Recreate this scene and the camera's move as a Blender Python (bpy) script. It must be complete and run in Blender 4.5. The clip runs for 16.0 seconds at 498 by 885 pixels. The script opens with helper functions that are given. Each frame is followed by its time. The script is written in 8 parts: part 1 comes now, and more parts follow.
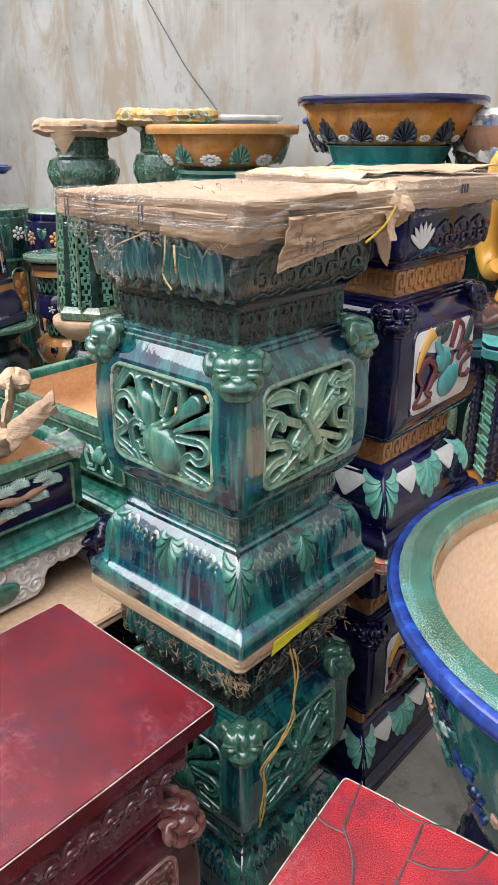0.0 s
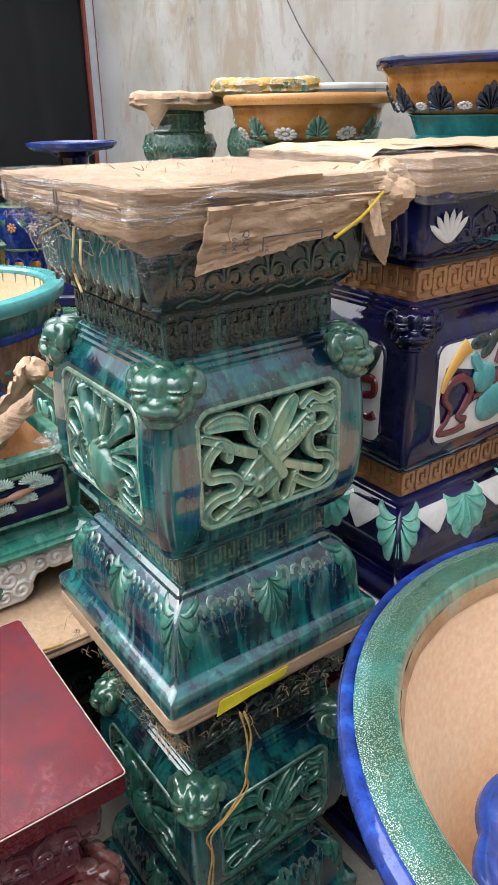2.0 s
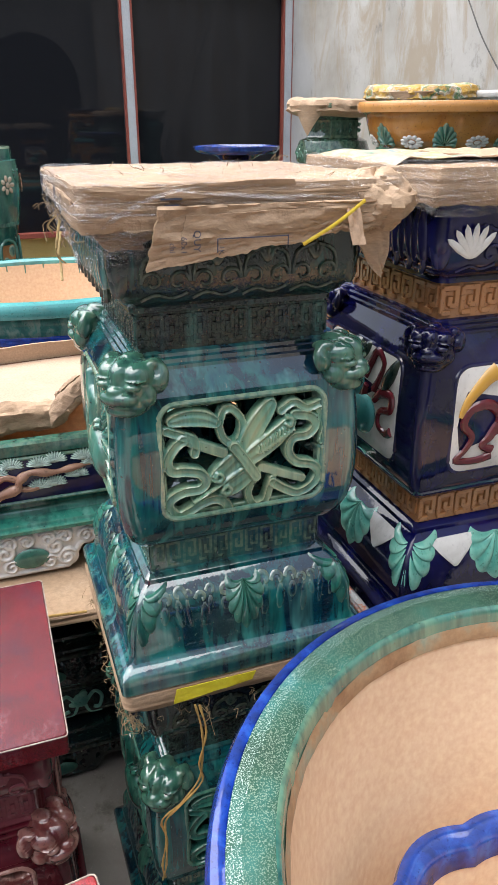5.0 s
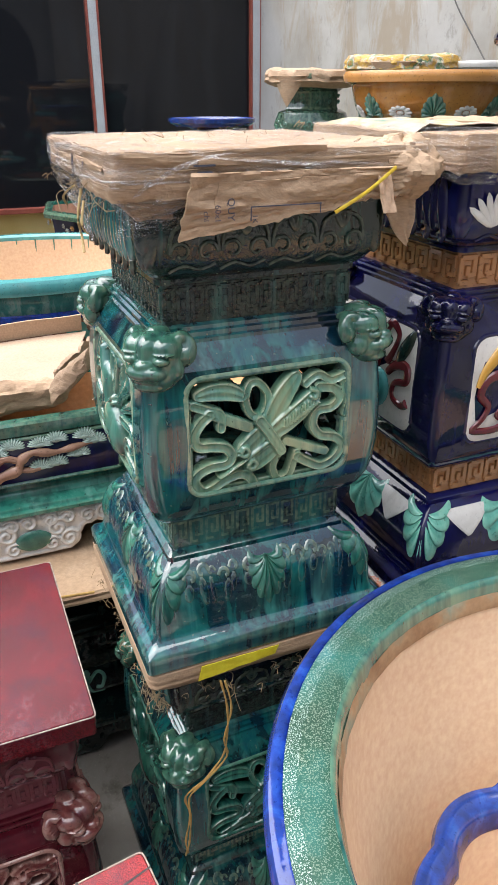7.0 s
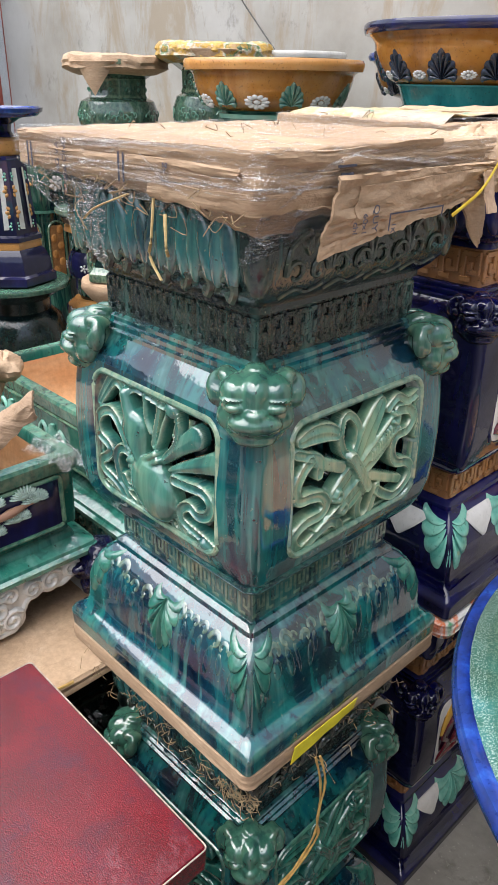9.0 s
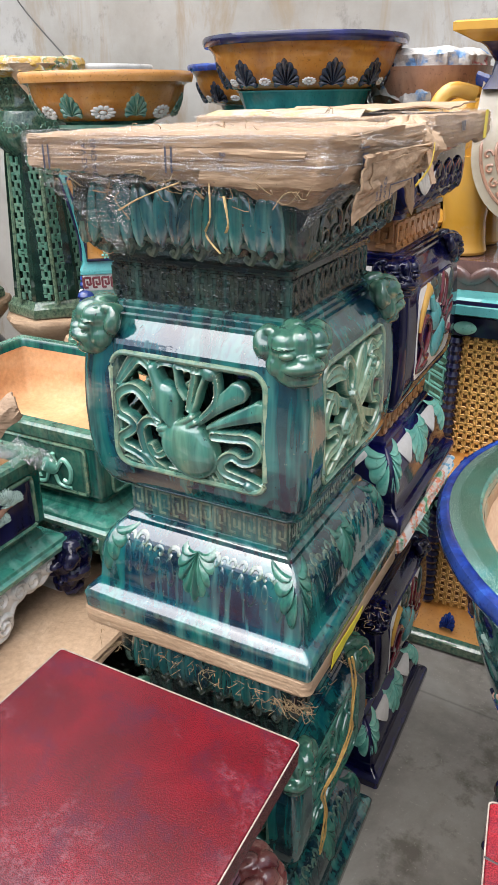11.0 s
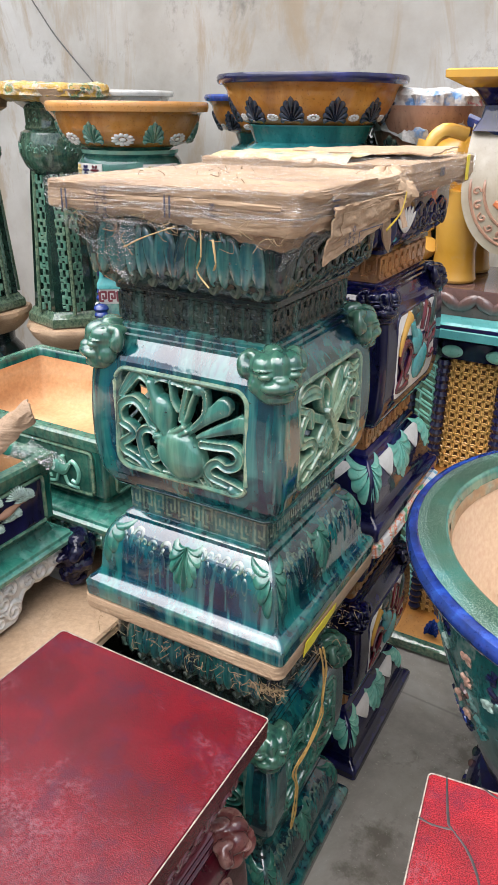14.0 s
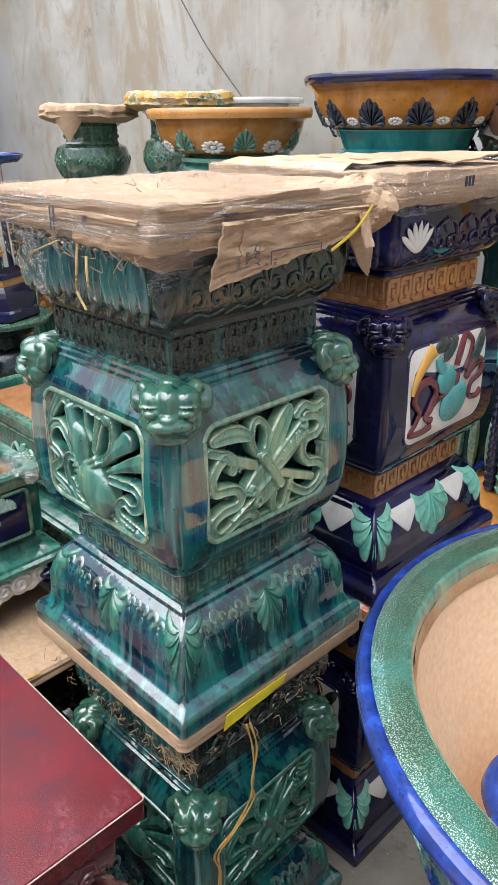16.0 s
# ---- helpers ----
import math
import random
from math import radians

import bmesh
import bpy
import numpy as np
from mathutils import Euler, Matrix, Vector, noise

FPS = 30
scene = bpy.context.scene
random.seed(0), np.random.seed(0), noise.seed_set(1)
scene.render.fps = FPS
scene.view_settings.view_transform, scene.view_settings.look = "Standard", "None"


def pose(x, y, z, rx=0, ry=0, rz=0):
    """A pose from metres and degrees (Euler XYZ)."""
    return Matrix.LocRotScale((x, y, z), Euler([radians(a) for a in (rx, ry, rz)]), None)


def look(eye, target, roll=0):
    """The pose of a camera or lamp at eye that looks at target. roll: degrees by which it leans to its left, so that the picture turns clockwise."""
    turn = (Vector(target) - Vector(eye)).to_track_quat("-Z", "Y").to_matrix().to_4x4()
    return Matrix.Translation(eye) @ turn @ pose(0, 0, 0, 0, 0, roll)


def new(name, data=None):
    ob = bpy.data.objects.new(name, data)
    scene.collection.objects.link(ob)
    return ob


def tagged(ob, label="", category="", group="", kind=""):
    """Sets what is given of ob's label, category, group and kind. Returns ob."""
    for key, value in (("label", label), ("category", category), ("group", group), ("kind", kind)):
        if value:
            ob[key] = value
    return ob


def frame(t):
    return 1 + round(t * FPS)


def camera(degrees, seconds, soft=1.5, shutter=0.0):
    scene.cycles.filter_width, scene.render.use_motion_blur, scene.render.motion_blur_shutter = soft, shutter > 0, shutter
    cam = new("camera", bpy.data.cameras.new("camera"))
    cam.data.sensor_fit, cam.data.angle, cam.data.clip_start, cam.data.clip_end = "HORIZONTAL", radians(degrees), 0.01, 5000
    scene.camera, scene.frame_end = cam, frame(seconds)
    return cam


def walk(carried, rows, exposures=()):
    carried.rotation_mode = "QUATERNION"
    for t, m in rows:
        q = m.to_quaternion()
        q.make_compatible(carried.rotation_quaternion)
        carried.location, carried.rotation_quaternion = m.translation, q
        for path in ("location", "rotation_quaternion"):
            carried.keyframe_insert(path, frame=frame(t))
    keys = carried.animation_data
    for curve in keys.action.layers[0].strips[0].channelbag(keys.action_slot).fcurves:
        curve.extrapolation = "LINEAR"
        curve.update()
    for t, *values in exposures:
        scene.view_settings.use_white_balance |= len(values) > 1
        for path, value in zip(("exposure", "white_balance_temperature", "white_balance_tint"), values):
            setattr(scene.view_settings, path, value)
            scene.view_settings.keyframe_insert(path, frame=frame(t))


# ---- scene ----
cam = camera(37.6, 16.0, soft=1.0)
METRES, EYE, TILT, LEAN, TURN = 2.6, 1.55, 0.0, 0.0, 41.9
ROWS = [
    (0.0, 0.0, 0.0, 0.0, 0.04, -22.7, -0.1),
    (0.5, 0.0148, 0.0524, -0.0079, 0.82, -23.39, 0.27),
    (1.0, 0.0423, 0.0768, -0.0096, 4.47, -23.97, 0.65),
    (1.5, 0.0795, 0.0856, -0.0048, 9.12, -24.07, 0.65),
    (2.0, 0.1078, 0.0907, -0.0018, 12.4, -24.48, 0.88),
    (2.5, 0.1228, 0.1137, -0.0091, 15.77, -24.17, 1.02),
    (3.0, 0.1345, 0.1665, -0.0063, 20.4, -23.53, 1.05),
    (3.5, 0.1705, 0.1595, -0.0051, 24.43, -23.92, 0.68),
    (4.0, 0.2073, 0.1344, -0.005, 27.11, -23.83, 0.28),
    (4.5, 0.2164, 0.1263, -0.0038, 28.45, -23.75, 0.01),
    (7.0, 0.1852, 0.1141, -0.0082, 25.46, -25.56, 0.0),
    (7.5, 0.1254, 0.0969, -0.0098, 20.97, -25.93, 0.06),
    (8.0, 0.0882, 0.1053, -0.012, 16.48, -26.12, -0.1),
    (8.5, 0.0498, 0.1315, -0.0116, 10.68, -26.3, -0.67),
    (11.0, -0.1095, 0.0851, -0.0166, -14.03, -25.17, 0.75),
    (11.5, -0.1234, 0.1123, -0.0212, -16.08, -25.62, 0.34),
    (12.0, -0.1259, 0.1151, -0.0187, -17.07, -25.59, -0.28),
    (12.5, -0.1284, 0.1141, -0.0176, -17.8, -25.33, -0.74),
    (13.0, -0.1284, 0.1038, -0.0138, -17.73, -24.63, -1.01),
    (13.5, -0.1184, 0.0741, -0.0047, -15.36, -24.3, -0.87),
    (14.0, -0.1027, 0.0355, 0.0048, -12.17, -24.4, -0.48),
    (14.5, -0.0725, 0.0188, 0.0037, -9.69, -24.23, -0.31),
    (15.0, -0.0271, 0.0407, 0.0056, -6.62, -23.33, 0.22),
    (15.5, 0.0091, 0.0578, 0.0057, -2.34, -23.11, 0.42),
    (16.0, 0.0538, 0.0811, 0.0005, 3.78, -23.78, 0.46),
]
walk(cam, [(t, pose(0, 0, EYE, TILT, LEAN, TURN) @ pose(METRES * x, METRES * y, METRES * z, 90 + pitch, roll, yaw)) for t, x, y, z, yaw, pitch, roll in ROWS])

# ---------------------------------------------------------------- world and sun
world = bpy.data.worlds.new("overcast_sky")
scene.world = world
world.use_nodes = True
_n, _l = world.node_tree.nodes, world.node_tree.links
_sky = _n.new("ShaderNodeTexSky")
_sky.sky_type = "NISHITA"
_sky.sun_disc = False
_sky.sun_elevation, _sky.sun_rotation = radians(72), radians(215)
_sky.dust_density, _sky.air_density = 3.0, 1.0
_hs = _n.new("ShaderNodeHueSaturation")
_hs.inputs["Saturation"].default_value = 0.55
_bg = _n["Background"]
_bg.inputs["Strength"].default_value = 0.32
_l.new(_sky.outputs["Color"], _hs.inputs["Color"])
_l.new(_hs.outputs["Color"], _bg.inputs["Color"])

sun_data = bpy.data.lights.new("sun", "SUN")
sun_data.energy, sun_data.angle, sun_data.color = 5.8, radians(86), (1.0, 0.978, 0.985)
sun = new("sun", sun_data)
sun.matrix_world = look((-1.3, -2.6, 8.0), (0, 0, 0))


# ---------------------------------------------------------------- geometry helpers
class Geo:
    """Vertices and faces of one mesh in the making."""

    def __init__(self):
        self.v, self.f = [], []

    def add(self, verts, faces):
        k = len(self.v)
        self.v += [tuple(p) for p in verts]
        self.f += [tuple(i + k for i in q) for q in faces]
        return self

    def rings(self, rings, closed=True, cap0=True, cap1=True):
        n = len(rings[0])
        verts = [p for r in rings for p in r]
        faces = []
        for i in range(len(rings) - 1):
            for j in range(n if closed else n - 1):
                a, b = i * n + j, i * n + (j + 1) % n
                faces.append((a, b, b + n, a + n))
        if cap0:
            faces.append(tuple(range(n - 1, -1, -1)))
        if cap1:
            faces.append(tuple(range((len(rings) - 1) * n, len(rings) * n)))
        return self.add(verts, faces)

    def lathe(self, prof, n=48, c=(0, 0, 0), sx=1.0, sy=1.0, wave=None, cap0=True, cap1=True, turn=0.0):
        rr = []
        for r, z in prof:
            ring = []
            for j in range(n):
                a = 2 * math.pi * j / n + turn
                q = r * (1 + (wave(a, z) if wave else 0))
                ring.append((c[0] + sx * q * math.cos(a), c[1] + sy * q * math.sin(a), c[2] + z))
            rr.append(ring)
        return self.rings(rr, True, cap0, cap1)

    def square(self, prof, r=0.01, c=(0, 0, 0), k=4, sx=1.0, sy=1.0, cap0=True, cap1=True):
        """A loft of rounded squares: prof is half width and height."""
        rr = []
        for h, z in prof:
            q = min(r, h * 0.5)
            ring = []
            for s, (ax, ay) in enumerate(((1, 1), (-1, 1), (-1, -1), (1, -1))):
                for i in range(k + 1):
                    a = math.pi / 2 * (s + i / k)
                    ring.append((c[0] + ax * (h * sx - q) + q * math.cos(a), c[1] + ay * (h * sy - q) + q * math.sin(a), c[2] + z))
            rr.append(ring)
        return self.rings(rr, True, cap0, cap1)

    def blob(self, c, r, m=None, nu=12, nv=8):
        """An ellipsoid with radii r at c, turned by m."""
        m = m or Matrix.Identity(3)
        c = Vector(c)
        verts = [c + m @ Vector((0, 0, r[2]))]
        for i in range(1, nv):
            t = math.pi * i / nv
            for j in range(nu):
                a = 2 * math.pi * j / nu
                verts.append(c + m @ Vector((r[0] * math.sin(t) * math.cos(a), r[1] * math.sin(t) * math.sin(a), r[2] * math.cos(t))))
        verts.append(c + m @ Vector((0, 0, -r[2])))
        e = len(verts) - 1
        faces = [(0, 1 + j, 1 + (j + 1) % nu) for j in range(nu)]
        for i in range(nv - 2):
            for j in range(nu):
                a, b = 1 + i * nu + j, 1 + i * nu + (j + 1) % nu
                faces.append((a, a + nu, b + nu, b))
        q = 1 + (nv - 2) * nu
        faces += [(q + j, e, q + (j + 1) % nu) for j in range(nu)]
        return self.add(verts, faces)

    def tube(self, pts, r, n=8, flat=1.0, up=(0, 0, 1), taper=None, smooth=4, loop=False):
        """A tube through pts: radius r along the side, r*flat along up."""
        pts = curve(pts, smooth, loop) if smooth > 1 else [Vector(p) for p in pts]
        up = Vector(up)
        rr = []
        m = len(pts)
        for i, p in enumerate(pts):
            d = (pts[(i + 1) % m] - pts[i - 1]) if loop else (pts[min(i + 1, m - 1)] - pts[max(i - 1, 0)])
            d = d.normalized() if d.length > 1e-9 else Vector((1, 0, 0))
            u = up if abs(d.dot(up)) < 0.95 else Vector((1, 0, 0.1))
            s = d.cross(u).normalized()
            w = s.cross(d).normalized()
            q = r * (taper(i / (m - 1)) if taper else 1.0)
            rr.append([p + s * (q * math.cos(2 * math.pi * j / n)) + w * (q * flat * math.sin(2 * math.pi * j / n)) for j in range(n)])
        if loop:
            rr.append(rr[0])
            return self.rings(rr, True, False, False)
        return self.rings(rr, True)

    def box(self, c, s, b=0.0, m=None):
        """A box with half sizes s and chamfers b."""
        m = m or Matrix.Identity(3)
        x, y, z = s
        b = min(b, x * 0.9, y * 0.9, z * 0.9)
        rr = []
        for zz, q in ((-z, b), (-z + b, 0), (z - b, 0), (z, b)) if b > 0 else ((-z, 0), (z, 0)):
            xx, yy = x - q, y - q
            bb = b if b > 0 else 0
            if bb:
                ring = [(xx, -yy + bb), (xx, yy - bb), (xx - bb, yy), (-xx + bb, yy), (-xx, yy - bb), (-xx, -yy + bb), (-xx + bb, -yy), (xx - bb, -yy)]
            else:
                ring = [(xx, -yy), (xx, yy), (-xx, yy), (-xx, -yy)]
            rr.append([Vector(c) + m @ Vector((px, py, zz)) for px, py in ring])
        return self.rings(rr)

    def prism(self, poly, t, m):
        """A flat piece with outline poly (x, y) and thickness t, set by the 4x4 pose m, standing out along +z."""
        n = len(poly)
        b = min(t * 0.4, 0.0015)
        cx, cy = sum(p[0] for p in poly) / n, sum(p[1] for p in poly) / n
        rr = [[m @ Vector((p[0], p[1], 0)) for p in poly], [m @ Vector((p[0], p[1], t - b)) for p in poly],
              [m @ Vector((cx + (p[0] - cx) * 0.96, cy + (p[1] - cy) * 0.96, t)) for p in poly]]
        return self.rings(rr)

    def welded(self):
        """The same mesh with points that lie together made one."""
        at, new_id, verts = {}, [], []
        for p in self.v:
            key = tuple(round(c, 4) for c in p)
            if key not in at:
                at[key] = len(verts)
                verts.append(p)
            new_id.append(at[key])
        self.v, self.f = verts, [tuple(new_id[i] for i in q) for q in self.f]
        return self

    def smoothed(self, times=2):
        """The same mesh with each point drawn half-way to its neighbours' mean."""
        v = np.array([tuple(p) for p in self.v])
        e = np.array(sorted({(min(a, b), max(a, b)) for f in self.f for a, b in zip(f, f[1:] + f[:1])}))
        count = np.bincount(e.ravel(), minlength=len(v))[:, None]
        for k in range(times):
            total = np.zeros_like(v)
            np.add.at(total, e[:, 0], v[e[:, 1]])
            np.add.at(total, e[:, 1], v[e[:, 0]])
            v = 0.5 * v + 0.5 * total / count
        self.v = [tuple(p) for p in v.tolist()]
        return self

    def merge(self, other, m):
        return self.add([m @ Vector(p) for p in other.v], other.f)


def curve(pts, k=4, loop=False):
    """Points of a smooth line through pts."""
    p = [Vector(q) for q in pts]
    out = []
    n = len(p)
    for i in range(n if loop else n - 1):
        if loop:
            a, b, c, d = p[i - 1], p[i], p[(i + 1) % n], p[(i + 2) % n]
        else:
            a, b, c, d = p[max(i - 1, 0)], p[i], p[i + 1], p[min(i + 2, n - 1)]
        for j in range(k):
            t = j / k
            out.append(0.5 * (2 * b + (c - a) * t + (2 * a - 5 * b + 4 * c - d) * t * t + (3 * b - a - 3 * c + d) * t ** 3))
    if not loop:
        out.append(p[-1])
    return out


def mesh_of(name, geo, material, sharp=38):
    me = bpy.data.meshes.new(name)
    me.from_pydata(geo.v, [], geo.f)
    me.validate()
    bm = bmesh.new()
    bm.from_mesh(me)
    bmesh.ops.recalc_face_normals(bm, faces=bm.faces)
    bm.to_mesh(me)
    bm.free()
    me.materials.append(material)
    me.shade_smooth()
    me.set_sharp_from_angle(angle=radians(sharp))
    return me


def part(name, geo, material, parent, label="", sharp=38):
    ob = new(name, mesh_of(name, geo, material, sharp))
    ob.parent = parent
    if label:
        ob["label"] = label
    return ob


def thing(name, label, category, group="", m=None, kind=""):
    ob = new(name)
    ob.empty_display_size = 0.1
    if m is not None:
        ob.matrix_basis = m
    return tagged(ob, label, category, group, kind)


def solid(name, geo, material, label, category, group="", m=None, kind="", sharp=38):
    ob = new(name, mesh_of(name, geo, material, sharp))
    if m is not None:
        ob.matrix_basis = m
    return tagged(ob, label, category, group, kind)


# ---------------------------------------------------------------- materials
def material(name):
    m = bpy.data.materials.new(name)
    m.use_nodes = True
    return m, m.node_tree.nodes, m.node_tree.links, m.node_tree.nodes["Principled BSDF"]


def noise_node(n, l, scale, detail=4.0, stretch=(1, 1, 1), rough=0.55, distort=0.0):
    tc = n.new("ShaderNodeTexCoord")
    mp = n.new("ShaderNodeMapping")
    mp.inputs["Scale"].default_value = stretch
    tx = n.new("ShaderNodeTexNoise")
    tx.inputs["Scale"].default_value, tx.inputs["Detail"].default_value = scale, detail
    tx.inputs["Roughness"].default_value, tx.inputs["Distortion"].default_value = rough, distort
    l.new(tc.outputs["Object"], mp.inputs["Vector"])
    l.new(mp.outputs["Vector"], tx.inputs["Vector"])
    return tx.outputs["Fac"]


def ramp(n, l, fac, stops):
    r = n.new("ShaderNodeValToRGB")
    e = r.color_ramp.elements
    while len(e) < len(stops):
        e.new(0.5)
    for q, (p, c) in zip(e, stops):
        q.position, q.color = p, (*c, 1)
    l.new(fac, r.inputs["Fac"])
    return r.outputs["Color"]


def mix(n, l, fac, a, b, mode="MIX"):
    x = n.new("ShaderNodeMix")
    x.data_type, x.blend_type = "RGBA", mode
    for sock, val in ((x.inputs[0], fac), (x.inputs[6], a), (x.inputs[7], b)):
        if hasattr(val, "is_output"):
            l.new(val, sock)
        elif isinstance(val, tuple):
            sock.default_value = (*val, 1)
        else:
            sock.default_value = val
    return x.outputs[2]


def bump(n, l, bsdf, height, strength=0.2, dist=0.002, before=None):
    b = n.new("ShaderNodeBump")
    b.inputs["Strength"].default_value, b.inputs["Distance"].default_value = strength, dist
    l.new(height, b.inputs["Height"])
    if before:
        l.new(before, b.inputs["Normal"])
    l.new(b.outputs["Normal"], bsdf.inputs["Normal"])
    return b.outputs["Normal"]


def glaze(name, stops, rough=0.05, scale=7.0, drip=0.28, dust=0.14, fleck=(0.01, 0.015, 0.012), flecks=0.35, wear=0.35, carve=0.0, ior=1.6):
    """A run, glassy glaze: colours that pool and drip, pinholes, thin places on raised edges and dull dust."""
    m, n, l, p = material(name)
    run = noise_node(n, l, scale, 5, (1, 1, drip), 0.6, 0.4)
    col = ramp(n, l, run, stops)
    thin = n.new("ShaderNodeNewGeometry")
    edge = ramp(n, l, thin.outputs["Pointiness"], [(0.505, (0, 0, 0)), (0.555, (1, 1, 1))])
    pale = tuple(min(1.0, 0.10 + 1.5 * v) for v in stops[-1][1])
    em = n.new("ShaderNodeMath")
    em.operation = "MULTIPLY"
    em.inputs[1].default_value = wear
    l.new(edge, em.inputs[0])
    col = mix(n, l, em.outputs[0], col, pale)
    if flecks:
        fl = ramp(n, l, noise_node(n, l, 160, 2), [(0.62, (0, 0, 0)), (0.68, (1, 1, 1))])
        fm = n.new("ShaderNodeMath")
        fm.operation = "MULTIPLY"
        fm.inputs[1].default_value = flecks
        l.new(fl, fm.inputs[0])
        col = mix(n, l, fm.outputs[0], col, fleck)
    spots = ramp(n, l, noise_node(n, l, 26, 6, (1, 1, 1), 0.7), [(0.56, (0, 0, 0)), (0.72, (1, 1, 1))])
    dm = n.new("ShaderNodeMath")
    dm.operation = "MULTIPLY"
    dm.inputs[1].default_value = dust
    l.new(spots, dm.inputs[0])
    col = mix(n, l, dm.outputs[0], col, (0.30, 0.29, 0.25))
    l.new(col, p.inputs["Base Color"])
    ro = n.new("ShaderNodeMapRange")
    ro.inputs["To Min"].default_value, ro.inputs["To Max"].default_value = rough, rough + 0.25
    l.new(dm.outputs[0], ro.inputs["Value"])
    l.new(ro.outputs["Result"], p.inputs["Roughness"])
    p.inputs["IOR"].default_value = ior
    a = bump(n, l, p, noise_node(n, l, 22, 3), 0.22, 0.003)
    if carve:
        a = bump(n, l, p, noise_node(n, l, 95, 2, (1, 1, 1), 0.4, 2.2), carve, 0.006, a)
    bump(n, l, p, noise_node(n, l, 220, 2), 0.10, 0.0006, a)
    return m


def run_glaze(name, stops, streak=0.55, pale=(0.11, 0.27, 0.20), light=0.35, wear=0.6, edge=(0.26, 0.34, 0.21), blot=0.45, rough=0.045, scale=9.0, dust=0.05, carve=0.0, fine=52.0, ior=1.74):
    """A green glaze that ran down in the kiln: pooled colours, narrow dark and pale runs, brown blotches, pinholes, and thin pale breaks on sharp edges."""
    m, n, l, p = material(name)

    def part_of(fac, k):
        x = n.new("ShaderNodeMath")
        x.operation = "MULTIPLY"
        x.inputs[1].default_value = k
        l.new(fac, x.inputs[0])
        return x.outputs[0]
    col = ramp(n, l, noise_node(n, l, scale, 5, (1, 1, 0.18), 0.6, 0.5), stops)
    dark = ramp(n, l, noise_node(n, l, fine, 3, (1, 1, 0.05), 0.55, 0.3), [(0.49, (0, 0, 0)), (0.62, (1, 1, 1))])
    col = mix(n, l, part_of(dark, streak), col, (0.003, 0.012, 0.028))
    lite = ramp(n, l, noise_node(n, l, fine * 0.6, 3, (1.1, 0.9, 0.06), 0.55, 0.3), [(0.54, (0, 0, 0)), (0.70, (1, 1, 1))])
    col = mix(n, l, part_of(lite, light), col, pale)
    brown = ramp(n, l, noise_node(n, l, 7.5, 4, (1, 1, 0.5), 0.6, 0.8), [(0.57, (0, 0, 0)), (0.68, (1, 1, 1))])
    col = mix(n, l, part_of(brown, blot), col, (0.030, 0.016, 0.022))
    geo = n.new("ShaderNodeNewGeometry")
    thin = ramp(n, l, geo.outputs["Pointiness"], [(0.525, (0, 0, 0)), (0.60, (1, 1, 1))])
    broken = ramp(n, l, noise_node(n, l, 90, 4), [(0.35, (0.25, 0.25, 0.25)), (0.6, (1, 1, 1))])
    col = mix(n, l, part_of(mix(n, l, 1.0, thin, broken, "MULTIPLY"), wear), col, edge)
    holes = ramp(n, l, noise_node(n, l, 150, 2), [(0.72, (0, 0, 0)), (0.74, (1, 1, 1))])
    col = mix(n, l, part_of(holes, 0.5), col, (0.20, 0.24, 0.15))
    pits = ramp(n, l, noise_node(n, l, 121, 2, (1.1, 0.95, 1.0)), [(0.715, (0, 0, 0)), (0.735, (1, 1, 1))])
    col = mix(n, l, part_of(pits, 0.7), col, (0.008, 0.009, 0.010))
    dirt = part_of(ramp(n, l, noise_node(n, l, 26, 6, (1, 1, 1), 0.7), [(0.56, (0, 0, 0)), (0.72, (1, 1, 1))]), dust)
    col = mix(n, l, dirt, col, (0.30, 0.29, 0.25))
    l.new(col, p.inputs["Base Color"])
    ro = n.new("ShaderNodeMapRange")
    ro.inputs["To Min"].default_value, ro.inputs["To Max"].default_value = rough, rough + 0.35
    l.new(dirt, ro.inputs["Value"])
    l.new(ro.outputs["Result"], p.inputs["Roughness"])
    p.inputs["IOR"].default_value = ior
    a = bump(n, l, p, noise_node(n, l, 18, 3, (1, 1, 0.5)), 0.30, 0.004)
    if carve:
        a = bump(n, l, p, noise_node(n, l, 95, 2, (1, 1, 1), 0.4, 2.2), carve, 0.006, a)
    a = bump(n, l, p, pits, 0.5, 0.0006, a)
    bump(n, l, p, noise_node(n, l, 210, 2), 0.12, 0.0006, a)
    return m


def matte(name, stops, rough=0.8, scale=9.0, stretch=(1, 1, 1), fine=120.0, bumpy=0.3, dist=0.002):
    m, n, l, p = material(name)
    col = ramp(n, l, noise_node(n, l, scale, 6, stretch, 0.6), stops)
    grain = noise_node(n, l, fine, 3)
    col = mix(n, l, 0.18, col, ramp(n, l, grain, [(0.3, (0.2, 0.2, 0.2)), (0.7, (0.9, 0.9, 0.9))]), "OVERLAY")
    l.new(col, p.inputs["Base Color"])
    p.inputs["Roughness"].default_value = rough
    a = bump(n, l, p, noise_node(n, l, scale * 3, 4, stretch), bumpy, dist * 2)
    bump(n, l, p, grain, bumpy, dist * 0.4, a)
    return m


